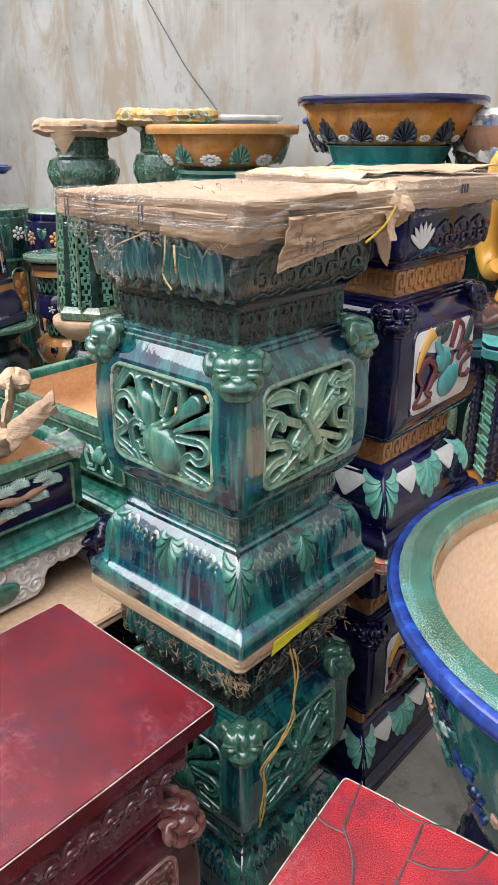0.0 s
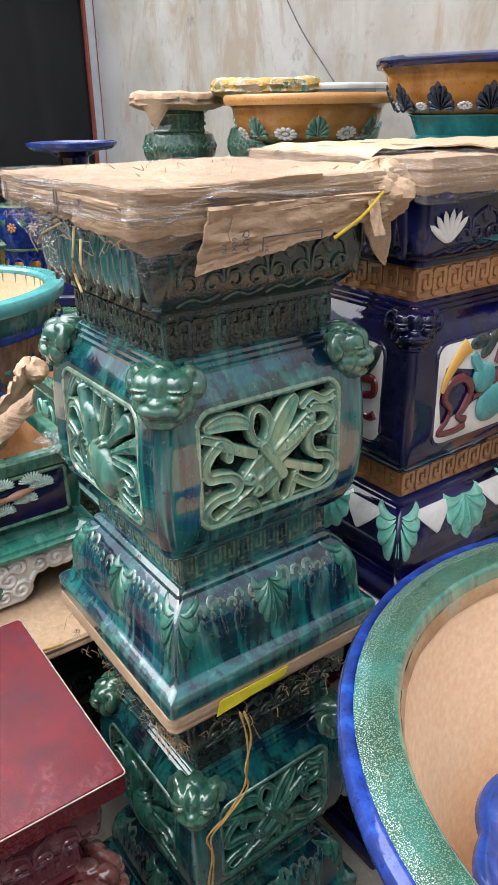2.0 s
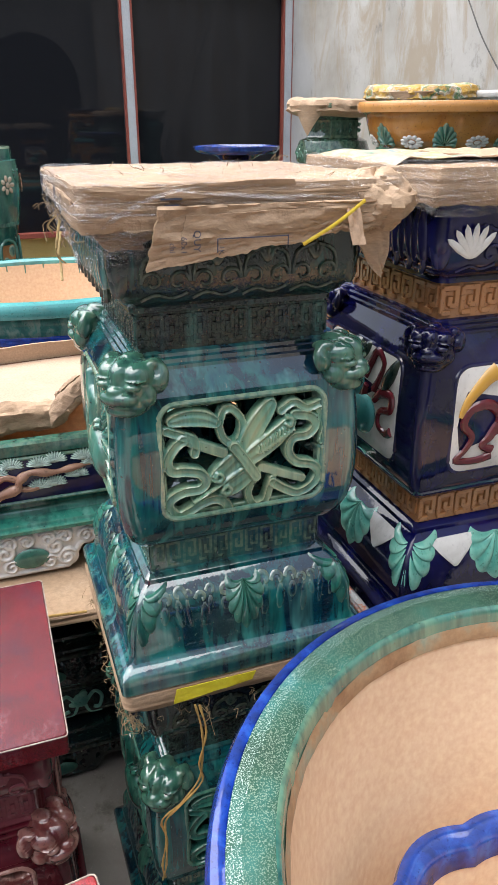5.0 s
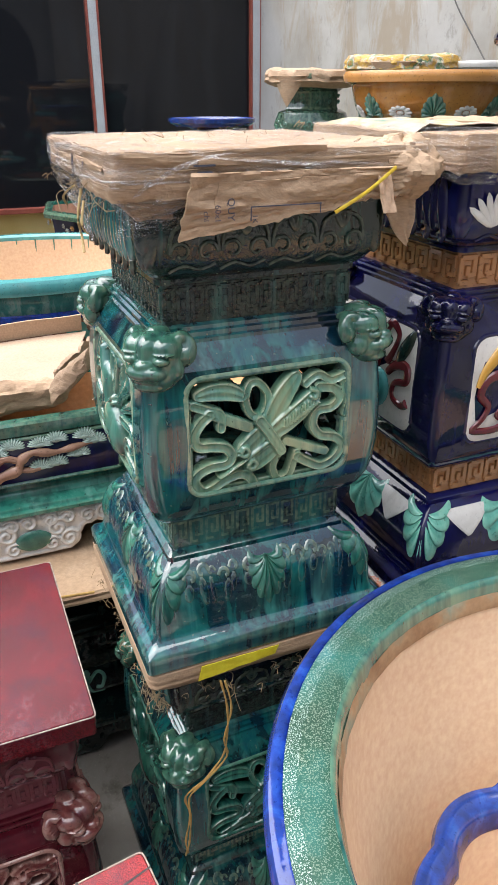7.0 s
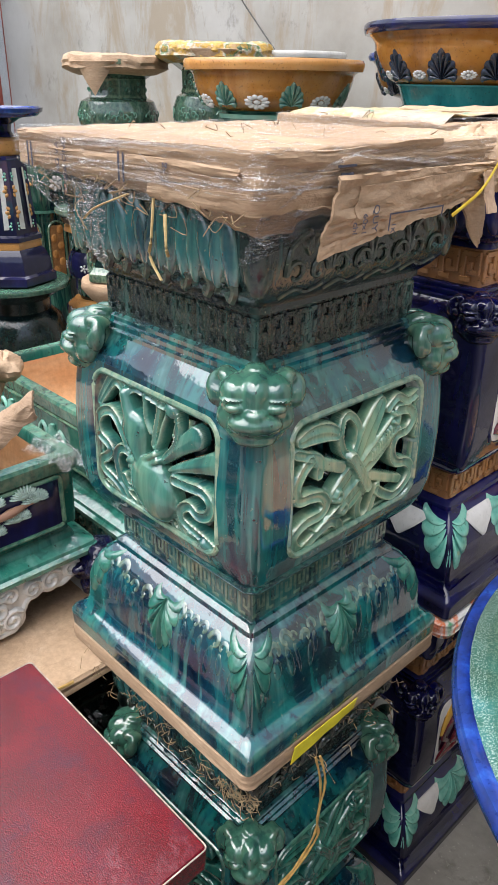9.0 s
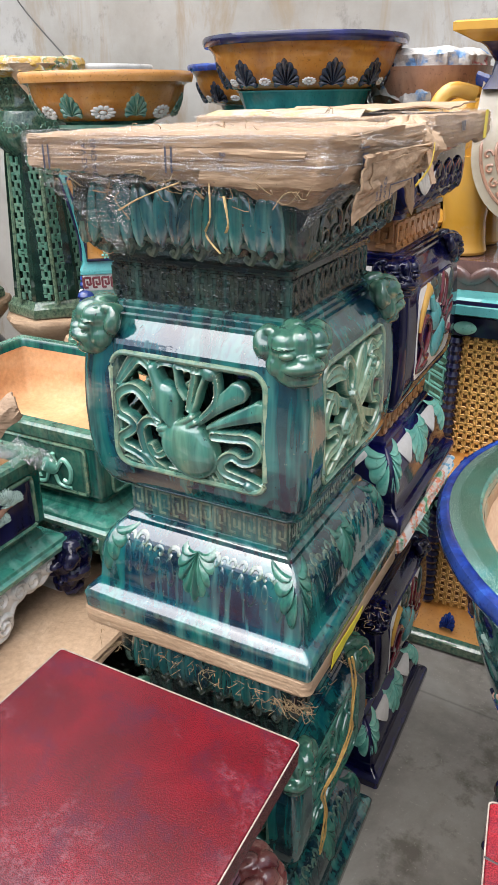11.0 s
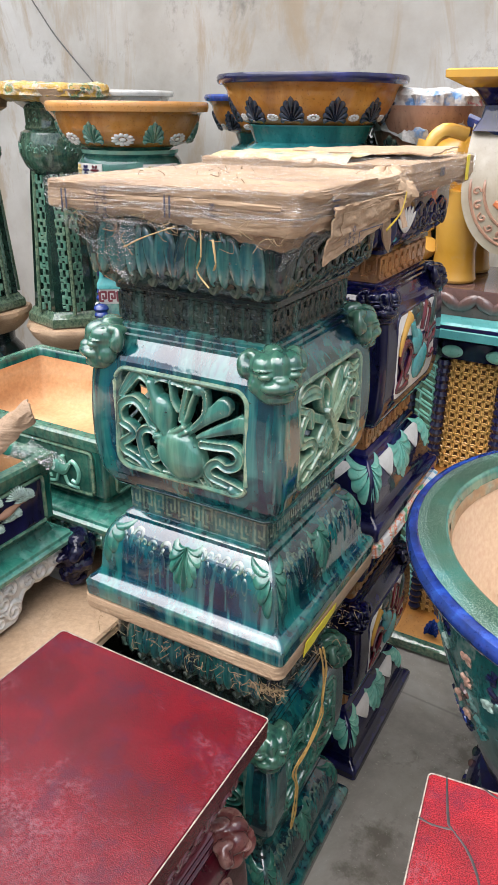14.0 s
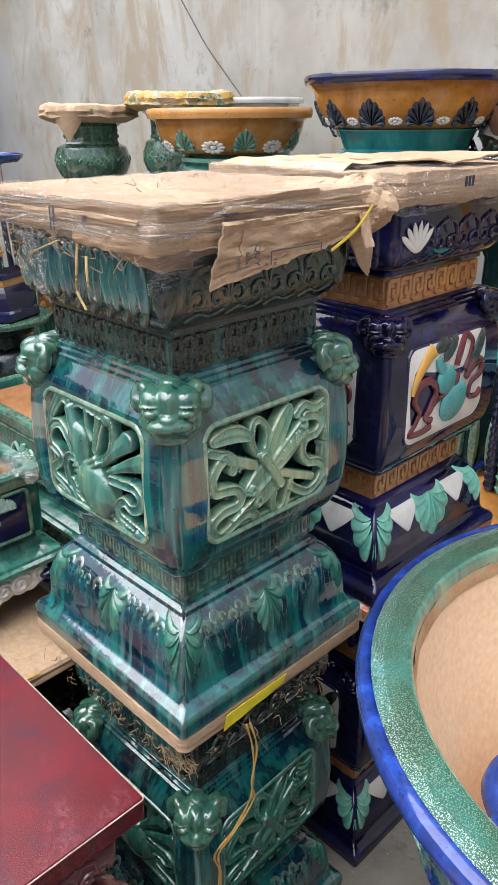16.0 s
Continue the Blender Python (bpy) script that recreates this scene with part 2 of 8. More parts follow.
GREEN = run_glaze("green_glaze", [(0.32, (0.001224, 0.00457, 0.01319)), (0.41, (0.002448, 0.0257, 0.04947)), (0.48, (0.004896, 0.08282, 0.09894)), (0.55, (0.01102, 0.1228, 0.1121)), (0.62, (0.00306, 0.0257, 0.03298)), (0.74, (0.03672, 0.1827, 0.1583))], 0.75, (0.13, 0.40, 0.34), 0.40, 0.55, blot=0.35, ior=1.95)
GREEN_PALE = run_glaze("pale_green_glaze", [(0.3, (0.01416, 0.08897, 0.08758)), (0.44, (0.0354, 0.1571, 0.1259)), (0.56, (0.0708, 0.199, 0.1423)), (0.72, (0.1315, 0.2618, 0.1752))], 0.35, (0.14, 0.32, 0.26), 0.3, 0.8, (0.42, 0.46, 0.30), 0.2, scale=16, ior=1.85)
# brighter, yellower copy of the pale green: light and warm reflections put into the colour
GREEN_PALE_LIT = run_glaze("lit_pale_green_glaze", [(0.3, (0.02398, 0.1327, 0.1128)), (0.44, (0.08994, 0.2293, 0.1567)), (0.56, (0.1799, 0.314, 0.1943)), (0.72, (0.2877, 0.3742, 0.2256))], 0.25, (0.16, 0.36, 0.28), 0.3, 0.8, (0.50, 0.50, 0.32), 0.15, scale=18, ior=1.85)
GREEN_MASK = run_glaze("mask_green_glaze", [(0.3, (0.01453, 0.07267, 0.05572)), (0.5, (0.04239, 0.1393, 0.09448)), (0.7, (0.103, 0.218, 0.1393))], 0.4, (0.14, 0.22, 0.15), 0.3, 0.7, (0.26, 0.28, 0.16), 0.3, scale=22, fine=75, ior=1.85)
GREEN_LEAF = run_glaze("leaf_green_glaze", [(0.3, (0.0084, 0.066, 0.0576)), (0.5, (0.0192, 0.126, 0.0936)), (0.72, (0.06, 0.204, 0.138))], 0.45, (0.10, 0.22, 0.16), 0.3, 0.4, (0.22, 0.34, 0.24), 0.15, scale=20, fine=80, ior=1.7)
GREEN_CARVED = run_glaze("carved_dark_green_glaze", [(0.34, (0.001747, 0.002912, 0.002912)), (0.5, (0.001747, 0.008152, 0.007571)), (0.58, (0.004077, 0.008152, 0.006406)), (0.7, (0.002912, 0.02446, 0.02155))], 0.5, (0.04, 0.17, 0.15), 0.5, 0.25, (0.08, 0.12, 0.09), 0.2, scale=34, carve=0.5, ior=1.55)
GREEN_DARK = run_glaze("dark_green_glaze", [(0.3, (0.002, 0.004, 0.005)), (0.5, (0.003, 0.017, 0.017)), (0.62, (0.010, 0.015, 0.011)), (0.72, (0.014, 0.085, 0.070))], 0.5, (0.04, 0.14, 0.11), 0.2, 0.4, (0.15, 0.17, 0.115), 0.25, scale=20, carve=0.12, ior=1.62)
BLUE = glaze("cobalt_glaze", [(0.3, (0.0009, 0.0009, 0.0054)), (0.5, (0.00135, 0.00135, 0.0198)), (0.68, (0.0036, 0.0045, 0.0765))], rough=0.04, dust=0.03, wear=0.15, scale=10, drip=0.2, flecks=0.2, ior=1.5)
BLUE_RIM = glaze("bright_blue_glaze", [(0.3, (0.001386, 0.004162, 0.0408)), (0.45, (0.002079, 0.01144, 0.108)), (0.56, (0.003465, 0.02393, 0.198)), (0.72, (0.01525, 0.07803, 0.324))], scale=26, drip=0.8, dust=0.03, wear=0.15, flecks=0.5, fleck=(0.004, 0.01, 0.08))
TEAL = glaze("teal_glaze", [(0.3, (0.010, 0.11, 0.12)), (0.5, (0.024, 0.21, 0.215)), (0.7, (0.08, 0.33, 0.32))], scale=10, dust=0.2)
LEAF = glaze("leaf_glaze", [(0.3, (0.04, 0.22, 0.19)), (0.55, (0.12, 0.40, 0.31)), (0.75, (0.25, 0.52, 0.40))], scale=22, drip=0.8, dust=0.1)
ORANGE = glaze("amber_glaze", [(0.3, (0.24, 0.085, 0.012)), (0.5, (0.40, 0.16, 0.025)), (0.72, (0.52, 0.26, 0.07))], rough=0.12, scale=9, drip=0.6)
BAND_AMBER = glaze("brown_amber_glaze", [(0.3, (0.15, 0.050, 0.010)), (0.5, (0.27, 0.098, 0.018)), (0.72, (0.37, 0.16, 0.045))], rough=0.12, scale=14, drip=0.6)
YELLOW = glaze("yellow_glaze", [(0.3, (0.36, 0.165, 0.010)), (0.55, (0.47, 0.235, 0.018)), (0.75, (0.55, 0.31, 0.04))], flecks=0.0, rough=0.2, scale=6, drip=0.8)
WHITE = glaze("white_glaze", [(0.3, (0.52, 0.50, 0.46)), (0.5, (0.66, 0.645, 0.605)), (0.7, (0.75, 0.74, 0.70))], rough=0.15, scale=12, drip=0.8, dust=0.2, flecks=0.12, wear=0.0)
MAROON = glaze("maroon_glaze", [(0.3, (0.035, 0.004, 0.008)), (0.5, (0.085, 0.008, 0.014)), (0.72, (0.16, 0.02, 0.03))], scale=8, dust=0.2)
MAROON_PALE = glaze("pale_maroon_glaze", [(0.3, (0.06, 0.01, 0.014)), (0.55, (0.14, 0.04, 0.035)), (0.75, (0.30, 0.17, 0.13))], scale=30, drip=0.8)
PINK = glaze("brown_relief_glaze", [(0.3, (0.018, 0.006, 0.005)), (0.5, (0.05, 0.016, 0.012)), (0.7, (0.12, 0.055, 0.042))], scale=18, drip=0.8)
CLAY = matte("raw_clay", [(0.3, (0.60, 0.415, 0.265)), (0.5, (0.655, 0.465, 0.305)), (0.7, (0.69, 0.505, 0.345))], 0.75, 2.2, (1, 1, 1.2), 90, 0.10, 0.0012)
CLAY_DEEP = matte("orange_clay", [(0.3, (0.3655, 0.17, 0.068)), (0.5, (0.476, 0.255, 0.1148)), (0.7, (0.544, 0.34, 0.187))], 0.7, 4, (1, 1, 3), 90, 0.15, 0.0015)


def cardboard(name, stops, crush=0.8, flute=12):
    """Brown packing card: even kraft paper, a few long crease lines, scuffs and pale torn fibre."""
    m, n, l, p = material(name)
    col = ramp(n, l, noise_node(n, l, 5, 6, (1, 1, 2), 0.6), stops)
    lines = noise_node(n, l, 9, 5, (1, 1, flute), 0.62, 0.5)
    dark = ramp(n, l, lines, [(0.478, (0, 0, 0)), (0.498, (0.22, 0.22, 0.22)), (0.518, (0, 0, 0))])
    col = mix(n, l, dark, col, (0.17, 0.105, 0.055))
    fibre = noise_node(n, l, 90, 5, (1, 1, 4), 0.7)
    col = mix(n, l, 0.35, col, ramp(n, l, fibre, [(0.35, (0.30, 0.29, 0.28)), (0.65, (0.66, 0.66, 0.66))]), "OVERLAY")
    torn = ramp(n, l, noise_node(n, l, 30, 8, (1, 1, 2.5), 0.75), [(0.62, (0, 0, 0)), (0.72, (0.5, 0.5, 0.5))])
    col = mix(n, l, torn, col, (0.66, 0.54, 0.40))
    stain = ramp(n, l, noise_node(n, l, 8, 6, (1, 1, 1), 0.7), [(0.55, (0, 0, 0)), (0.72, (0.45, 0.45, 0.45))])
    col = mix(n, l, stain, col, (0.30, 0.19, 0.11))
    l.new(col, p.inputs["Base Color"])
    p.inputs["Roughness"].default_value = 0.7
    a = bump(n, l, p, lines, crush * 0.6, 0.006)
    a = bump(n, l, p, noise_node(n, l, 15, 6, (1, 1, 1.6), 0.65, 0.8), crush * 0.6, 0.008, a)
    bump(n, l, p, fibre, 0.3, 0.0008, a)
    return m


CARD = cardboard("cardboard", [(0.28, (0.2927, 0.1928, 0.1192)), (0.45, (0.364, 0.2457, 0.1517)), (0.6, (0.4193, 0.2911, 0.1842)), (0.75, (0.4905, 0.3591, 0.2456))])
CARD_SOFT = cardboard("crumpled_cardboard", [(0.28, (0.2672, 0.1664, 0.0961)), (0.45, (0.3724, 0.2477, 0.1515)), (0.6, (0.4372, 0.3057, 0.1959)), (0.75, (0.5181, 0.3793, 0.2587))], 0.9, 1.6)
CARD_IN = matte("pale_cardboard", [(0.3, (0.44, 0.29, 0.185)), (0.6, (0.55, 0.39, 0.27))], 0.8, 4, (1, 1, 1), 200, 0.2)
STALK = matte("dry_straw_stalk", [(0.3, (0.36, 0.25, 0.10)), (0.7, (0.58, 0.43, 0.20))], 0.7, 60)
STRAW = matte("straw", [(0.3, (0.13, 0.085, 0.04)), (0.7, (0.30, 0.21, 0.11))], 0.8, 60)
WORN = matte("worn_glaze_edge", [(0.3, (0.20, 0.15, 0.12)), (0.7, (0.42, 0.36, 0.30))], 0.8, 60)
TWINE = matte("straw_twine", [(0.3, (0.26, 0.15, 0.04)), (0.7, (0.44, 0.28, 0.08))], 0.7, 80)
STRAP = matte("yellow_strap", [(0.3, (0.62, 0.42, 0.03)), (0.7, (0.75, 0.56, 0.06))], 0.45, 30)
TAPE = matte("yellow_tape", [(0.3, (0.70, 0.56, 0.02)), (0.7, (0.80, 0.68, 0.05))], 0.4, 40)
INK = matte("printing_ink", [(0.3, (0.03, 0.035, 0.06)), (0.7, (0.10, 0.10, 0.13))], 0.8, 90)
BLACK = matte("black_line_glaze", [(0.3, (0.012, 0.008, 0.008)), (0.7, (0.04, 0.03, 0.03))], 0.5, 60)
ALU = matte("grey_window_frame", [(0.3, (0.42, 0.44, 0.46)), (0.7, (0.55, 0.57, 0.60))], 0.45, 5)
RED_PAINT = matte("red_frame_paint", [(0.3, (0.22, 0.05, 0.035)), (0.7, (0.34, 0.09, 0.06))], 0.5, 9)
OCHRE = matte("ochre_paint", [(0.3, (0.50, 0.36, 0.12)), (0.7, (0.62, 0.47, 0.20))], 0.8, 3)
# near-black colour that stands for the darkness of unlit rooms
DARK = matte("painted_dark_interior", [(0.3, (0.010, 0.010, 0.012)), (0.7, (0.02, 0.02, 0.024))], 0.9, 2)
HOUSE = matte("old_house_paint", [(0.3, (0.20, 0.195, 0.185)), (0.7, (0.29, 0.285, 0.27))], 0.85, 2)
WIRE = matte("steel_wire", [(0.3, (0.03, 0.03, 0.03)), (0.7, (0.08, 0.07, 0.06))], 0.5, 40)


def leather_red(name, stops, cracks=False):
    """A red glazed top with a fine orange-peel skin."""
    m, n, l, p = material(name)
    col = ramp(n, l, noise_node(n, l, 7, 6, (1, 1, 1), 0.65, 0.6), stops)
    skin = noise_node(n, l, 620, 2, (1, 1, 1), 0.5)
    col = mix(n, l, 0.8, col, ramp(n, l, skin, [(0.38, (0.16, 0.16, 0.16)), (0.62, (0.84, 0.84, 0.84))]), "OVERLAY")
    white = ramp(n, l, noise_node(n, l, 75, 5, (1, 1, 1), 0.8), [(0.70, (0, 0, 0)), (0.78, (1, 1, 1))])
    col = mix(n, l, white, col, (0.32, 0.16, 0.18))
    dusty = ramp(n, l, noise_node(n, l, 3.2, 7, (1, 1, 1), 0.7, 0.4), [(0.52, (0, 0, 0)), (0.70, (0.3, 0.3, 0.3))])
    col = mix(n, l, mix(n, l, 1.0, dusty, ramp(n, l, noise_node(n, l, 190, 4, (1, 1, 1), 0.75), [(0.42, (0, 0, 0)), (0.60, (1, 1, 1))]), "MULTIPLY"), col, (0.42, 0.27, 0.32))
    purple = ramp(n, l, noise_node(n, l, 17, 8, (1, 1, 1), 0.75), [(0.50, (0, 0, 0)), (0.66, (0.55, 0.55, 0.55))])
    col = mix(n, l, purple, col, (0.040, 0.008, 0.022))
    l.new(col, p.inputs["Base Color"])
    p.inputs["Roughness"].default_value = 0.24
    p.inputs["IOR"].default_value = 1.42
    a = bump(n, l, p, noise_node(n, l, 10, 3), 0.12, 0.004)
    bump(n, l, p, skin, 0.6, 0.0008, a)
    return m


RED_TOP = leather_red("dark_red_top_glaze", [(0.3, (0.06184, 0.001352, 0.004698)), (0.5, (0.09117, 0.001691, 0.006143)), (0.72, (0.1269, 0.002367, 0.007954))])
RED_BRIGHT = leather_red("bright_red_top_glaze", [(0.3, (0.1275, 0.0068, 0.0102)), (0.5, (0.2125, 0.0085, 0.01275)), (0.72, (0.289, 0.0136, 0.017))])


def speckle(name, low, high, grain):
    """The pot's rim: pale crystals run together over a green glaze."""
    m, n, l, p = material(name)
    base = ramp(n, l, noise_node(n, l, 9, 4), [(0.3, (0.005, 0.036, 0.021)), (0.5, (0.007, 0.062, 0.037)), (0.62, (0.012, 0.11, 0.09)), (0.75, (0.04, 0.22, 0.25))])
    dots = ramp(n, l, noise_node(n, l, 640, 3, (1, 1, 1), 0.6), [(0.535, (0, 0, 0)), (0.585, (1, 1, 1))])
    much = ramp(n, l, noise_node(n, l, 6, 4), [(0.35, (low, low, low)), (0.65, (high, high, high))])
    l.new(mix(n, l, mix(n, l, 1.0, dots, much, "MULTIPLY"), base, grain), p.inputs["Base Color"])
    p.inputs["Roughness"].default_value = 0.42
    p.inputs["IOR"].default_value = 1.42
    bump(n, l, p, dots, 0.3, 0.0008)
    return m


SPECKLE = speckle("speckled_green_glaze", 0.3, 0.85, (0.27, 0.34, 0.26))
SPECKLE_PALE = speckle("pale_speckled_glaze", 0.75, 1.0, (0.40, 0.50, 0.44))


def plaster():
    """Old cement plaster, pale above, with brown water stains and blotches."""
    m, n, l, p = material("stained_cement_plaster")
    base = ramp(n, l, noise_node(n, l, 1.1, 8, (1, 1, 1), 0.62), [(0.3, (0.22, 0.20, 0.165)), (0.42, (0.325, 0.305, 0.268)), (0.55, (0.405, 0.387, 0.356)), (0.7, (0.49, 0.48, 0.453))])
    runs = ramp(n, l, noise_node(n, l, 1.9, 9, (1.9, 1, 0.6), 0.70, 0.7), [(0.50, (0, 0, 0)), (0.61, (1, 1, 1))])
    k = n.new("ShaderNodeMath")
    k.operation = "MULTIPLY"
    k.inputs[1].default_value = 0.72
    l.new(runs, k.inputs[0])
    col = mix(n, l, k.outputs[0], base, (0.30, 0.235, 0.155))
    pat = ramp(n, l, noise_node(n, l, 0.55, 3, (1, 1, 1.4), 0.4), [(0.57, (0, 0, 0)), (0.60, (1, 1, 1))])
    k2 = n.new("ShaderNodeMath")
    k2.operation = "MULTIPLY"
    k2.inputs[1].default_value = 0.35
    l.new(pat, k2.inputs[0])
    col = mix(n, l, k2.outputs[0], col, (0.36, 0.38, 0.40))
    mould = ramp(n, l, noise_node(n, l, 4.2, 9, (1.3, 1, 0.9), 0.75), [(0.57, (0, 0, 0)), (0.70, (1, 1, 1))])
    k3 = n.new("ShaderNodeMath")
    k3.operation = "MULTIPLY"
    k3.inputs[1].default_value = 0.75
    l.new(mould, k3.inputs[0])
    col = mix(n, l, k3.outputs[0], col, (0.15, 0.14, 0.12))
    l.new(col, p.inputs["Base Color"])
    p.inputs["Roughness"].default_value = 0.85
    a = bump(n, l, p, noise_node(n, l, 7, 6), 0.3, 0.01)
    bump(n, l, p, noise_node(n, l, 90, 3), 0.25, 0.001, a)
    return m


PLASTER = plaster()


def concrete():
    """Yard concrete: trodden grey with damp stains, pale scuffs, sand grains and hairline cracks."""
    m, n, l, p = material("worn_concrete")
    col = ramp(n, l, noise_node(n, l, 1.7, 9, (1, 1, 1), 0.68, 0.4), [(0.32, (0.135, 0.120, 0.100)), (0.45, (0.225, 0.207, 0.180)), (0.55, (0.29, 0.27, 0.238)), (0.7, (0.37, 0.35, 0.315))])
    damp = ramp(n, l, noise_node(n, l, 5.0, 6, (1, 1, 1), 0.7), [(0.54, (0, 0, 0)), (0.64, (0.8, 0.8, 0.8))])
    col = mix(n, l, damp, col, (0.10, 0.085, 0.064))
    sand = ramp(n, l, noise_node(n, l, 130, 3, (1, 1, 1), 0.7), [(0.62, (0, 0, 0)), (0.72, (0.6, 0.6, 0.6))])
    col = mix(n, l, sand, col, (0.42, 0.39, 0.34))
    crack = n.new("ShaderNodeTexVoronoi")
    crack.feature = "DISTANCE_TO_EDGE"
    crack.inputs["Scale"].default_value = 1.3
    tc = n.new("ShaderNodeTexCoord")
    warp = n.new("ShaderNodeVectorMath")
    warp.operation = "ADD"
    wn = n.new("ShaderNodeTexNoise")
    wn.inputs["Scale"].default_value, wn.inputs["Detail"].default_value = 4.0, 5.0
    l.new(tc.outputs["Object"], warp.inputs[0])
    l.new(wn.outputs["Color"], warp.inputs[1])
    l.new(warp.outputs[0], crack.inputs["Vector"])
    line = ramp(n, l, crack.outputs["Distance"], [(0.002, (0.4, 0.4, 0.4)), (0.006, (0, 0, 0))])
    col = mix(n, l, line, col, (0.05, 0.045, 0.04))
    l.new(col, p.inputs["Base Color"])
    p.inputs["Roughness"].default_value = 0.65
    a = bump(n, l, p, noise_node(n, l, 14, 6), 0.3, 0.006)
    bump(n, l, p, noise_node(n, l, 130, 3), 0.3, 0.001, a)
    return m


CONCRETE = concrete()


def film_material(name, least, most):
    """Thin clear stretch film, creased, that mostly shows what is under it."""
    m, n, l, p = material(name)
    out = n["Material Output"]
    tr = n.new("ShaderNodeBsdfTransparent")
    gl = n.new("ShaderNodeBsdfGlossy")
    gl.inputs["Roughness"].default_value = 0.22
    gl.inputs["Color"].default_value = (0.9, 0.9, 0.9, 1)
    crease = noise_node(n, l, 30, 7, (1, 1, 4.5), 0.75, 2.5)
    b = n.new("ShaderNodeBump")
    b.inputs["Strength"].default_value, b.inputs["Distance"].default_value = 1.0, 0.014
    l.new(crease, b.inputs["Height"])
    l.new(b.outputs["Normal"], gl.inputs["Normal"])
    line = ramp(n, l, noise_node(n, l, 13, 5, (1, 1, 7), 0.6, 1.5), [(0.475, (0, 0, 0)), (0.50, (1, 1, 1)), (0.525, (0, 0, 0))])
    amount = n.new("ShaderNodeMapRange")
    amount.inputs["From Min"].default_value, amount.inputs["From Max"].default_value = 0.42, 0.74
    amount.inputs["To Min"].default_value, amount.inputs["To Max"].default_value = least, most
    l.new(crease, amount.inputs["Value"])
    both = n.new("ShaderNodeMath")
    both.operation, both.use_clamp = "MULTIPLY_ADD", True
    both.inputs[1].default_value = 0.42
    l.new(line, both.inputs[0])
    l.new(amount.outputs["Result"], both.inputs[2])
    mx = n.new("ShaderNodeMixShader")
    l.new(both.outputs[0], mx.inputs[0])
    l.new(tr.outputs[0], mx.inputs[1])
    l.new(gl.outputs[0], mx.inputs[2])
    l.new(mx.outputs[0], out.inputs["Surface"])
    return m


FILM = film_material("stretch_film", 0.012, 0.24)
FILM_FOLD = film_material("gathered_stretch_film", 0.05, 0.42)


def window_glass():
    m, n, l, p = material("tinted_window_glass")
    p.inputs["Base Color"].default_value = (0.012, 0.013, 0.016, 1)
    p.inputs["Roughness"].default_value = 0.02
    p.inputs["IOR"].default_value = 1.36
    bump(n, l, p, noise_node(n, l, 1.2, 2), 0.05, 0.01)
    return m


GLASS = window_glass()


# ---------------------------------------------------------------- the yard
def slab(name, c, s, mat, label, category, b=0.0):
    return solid(name, Geo().box((0, 0, 0), s, b), mat, label, category, m=pose(*c), kind="structure")


slab("floor", (-1.0, 0.0, -0.05), (30, 30, 0.05), CONCRETE, "worn grey concrete yard floor", "floor")
slab("wall_back", (-1.1, 3.12, 1.7), (4.75, 0.1, 1.7), PLASTER, "tall cement-plastered yard wall with brown water stains", "wall")
# window wall, at right angles to the back wall
WX = -5.6
slab("wall_window_base", (WX - 0.1, -0.3, 0.375), (0.1, 3.3, 0.375), OCHRE, "ochre-painted wall below a shop window", "wall")
slab("wall_window_top", (WX - 0.1, -0.3, 2.55), (0.1, 3.3, 0.15), HOUSE, "grey wall above a shop window", "wall")
slab("wall_window_end", (WX - 0.1, 3.1, 1.35), (0.1, 0.08, 1.35), PLASTER, "narrow plastered pier beside a shop window", "wall")
slab("interior_back", (WX - 2.0, -0.3, 1.5), (0.05, 3.6, 1.5), DARK, "near-black sheet standing for the unlit shop room", "wall")
# the house behind the camera, and an unseen low wall added to darken reflections
slab("wall_house", (4.6, 0.5, 1.8), (0.15, 4.2, 1.8), HOUSE, "grey house front across the yard", "wall")
slab("wall_unseen", (-1.2, -3.2, 1.2), (4.7, 0.1, 1.2), HOUSE, "unseen low wall added to close the yard", "wall")

def frame_at(c, d, up=(0, 0, 1)):
    """A pose at c whose z looks along d and whose y goes up."""
    d = Vector(d).normalized()
    u = Vector(up)
    x = u.cross(d).normalized()
    y = d.cross(x)
    m = Matrix((x, y, d)).transposed().to_4x4()
    return Matrix.Translation(c) @ m


ARCH_Y = 1.9
window = thing("window_1", "large dark tinted shop window with grey and red frames", "window", kind="structure", m=pose(WX, 0, 0))
for y0, y1 in ((-1.35, 0.20), (0.24, 1.72), (1.81, 2.94)):
    part("pane", Geo().box((0.0, (y0 + y1) / 2, 1.56), (0.004, (y1 - y0) / 2, 0.80)), GLASS, window, "dark tinted glass pane")
for y in (0.22, 1.77, 2.985):
    part("mullion", Geo().box((0.02, y, 1.56), (0.03, 0.03, 0.80), 0.004), ALU, window, "grey metal post")
    for s in (-1, 1):
        part("trim_strip", Geo().box((0.028, y + s * 0.037, 1.56), (0.024, 0.007, 0.80), 0.002), RED_PAINT, window, "red painted edge strip")
part("sill", Geo().box((0.02, 0.8, 0.755), (0.05, 2.2, 0.018), 0.004), RED_PAINT, window, "red painted sill")
part("head", Geo().box((0.02, 0.8, 2.375), (0.04, 2.2, 0.018), 0.004), RED_PAINT, window, "red painted head rail")

# drain pipe and arch of the house, which the glass reflects
for y in (0.6, 3.2):
    g = Geo().lathe([(0.11, 0), (0.11, 0.08), (0.085, 0.12), (0.08, 3.2), (0.1, 3.26), (0.12, 3.4)], 20)
    solid("column", g, HOUSE, "grey round column of the house front", "column", "columns of the house", pose(4.3, y, 0), "structure")

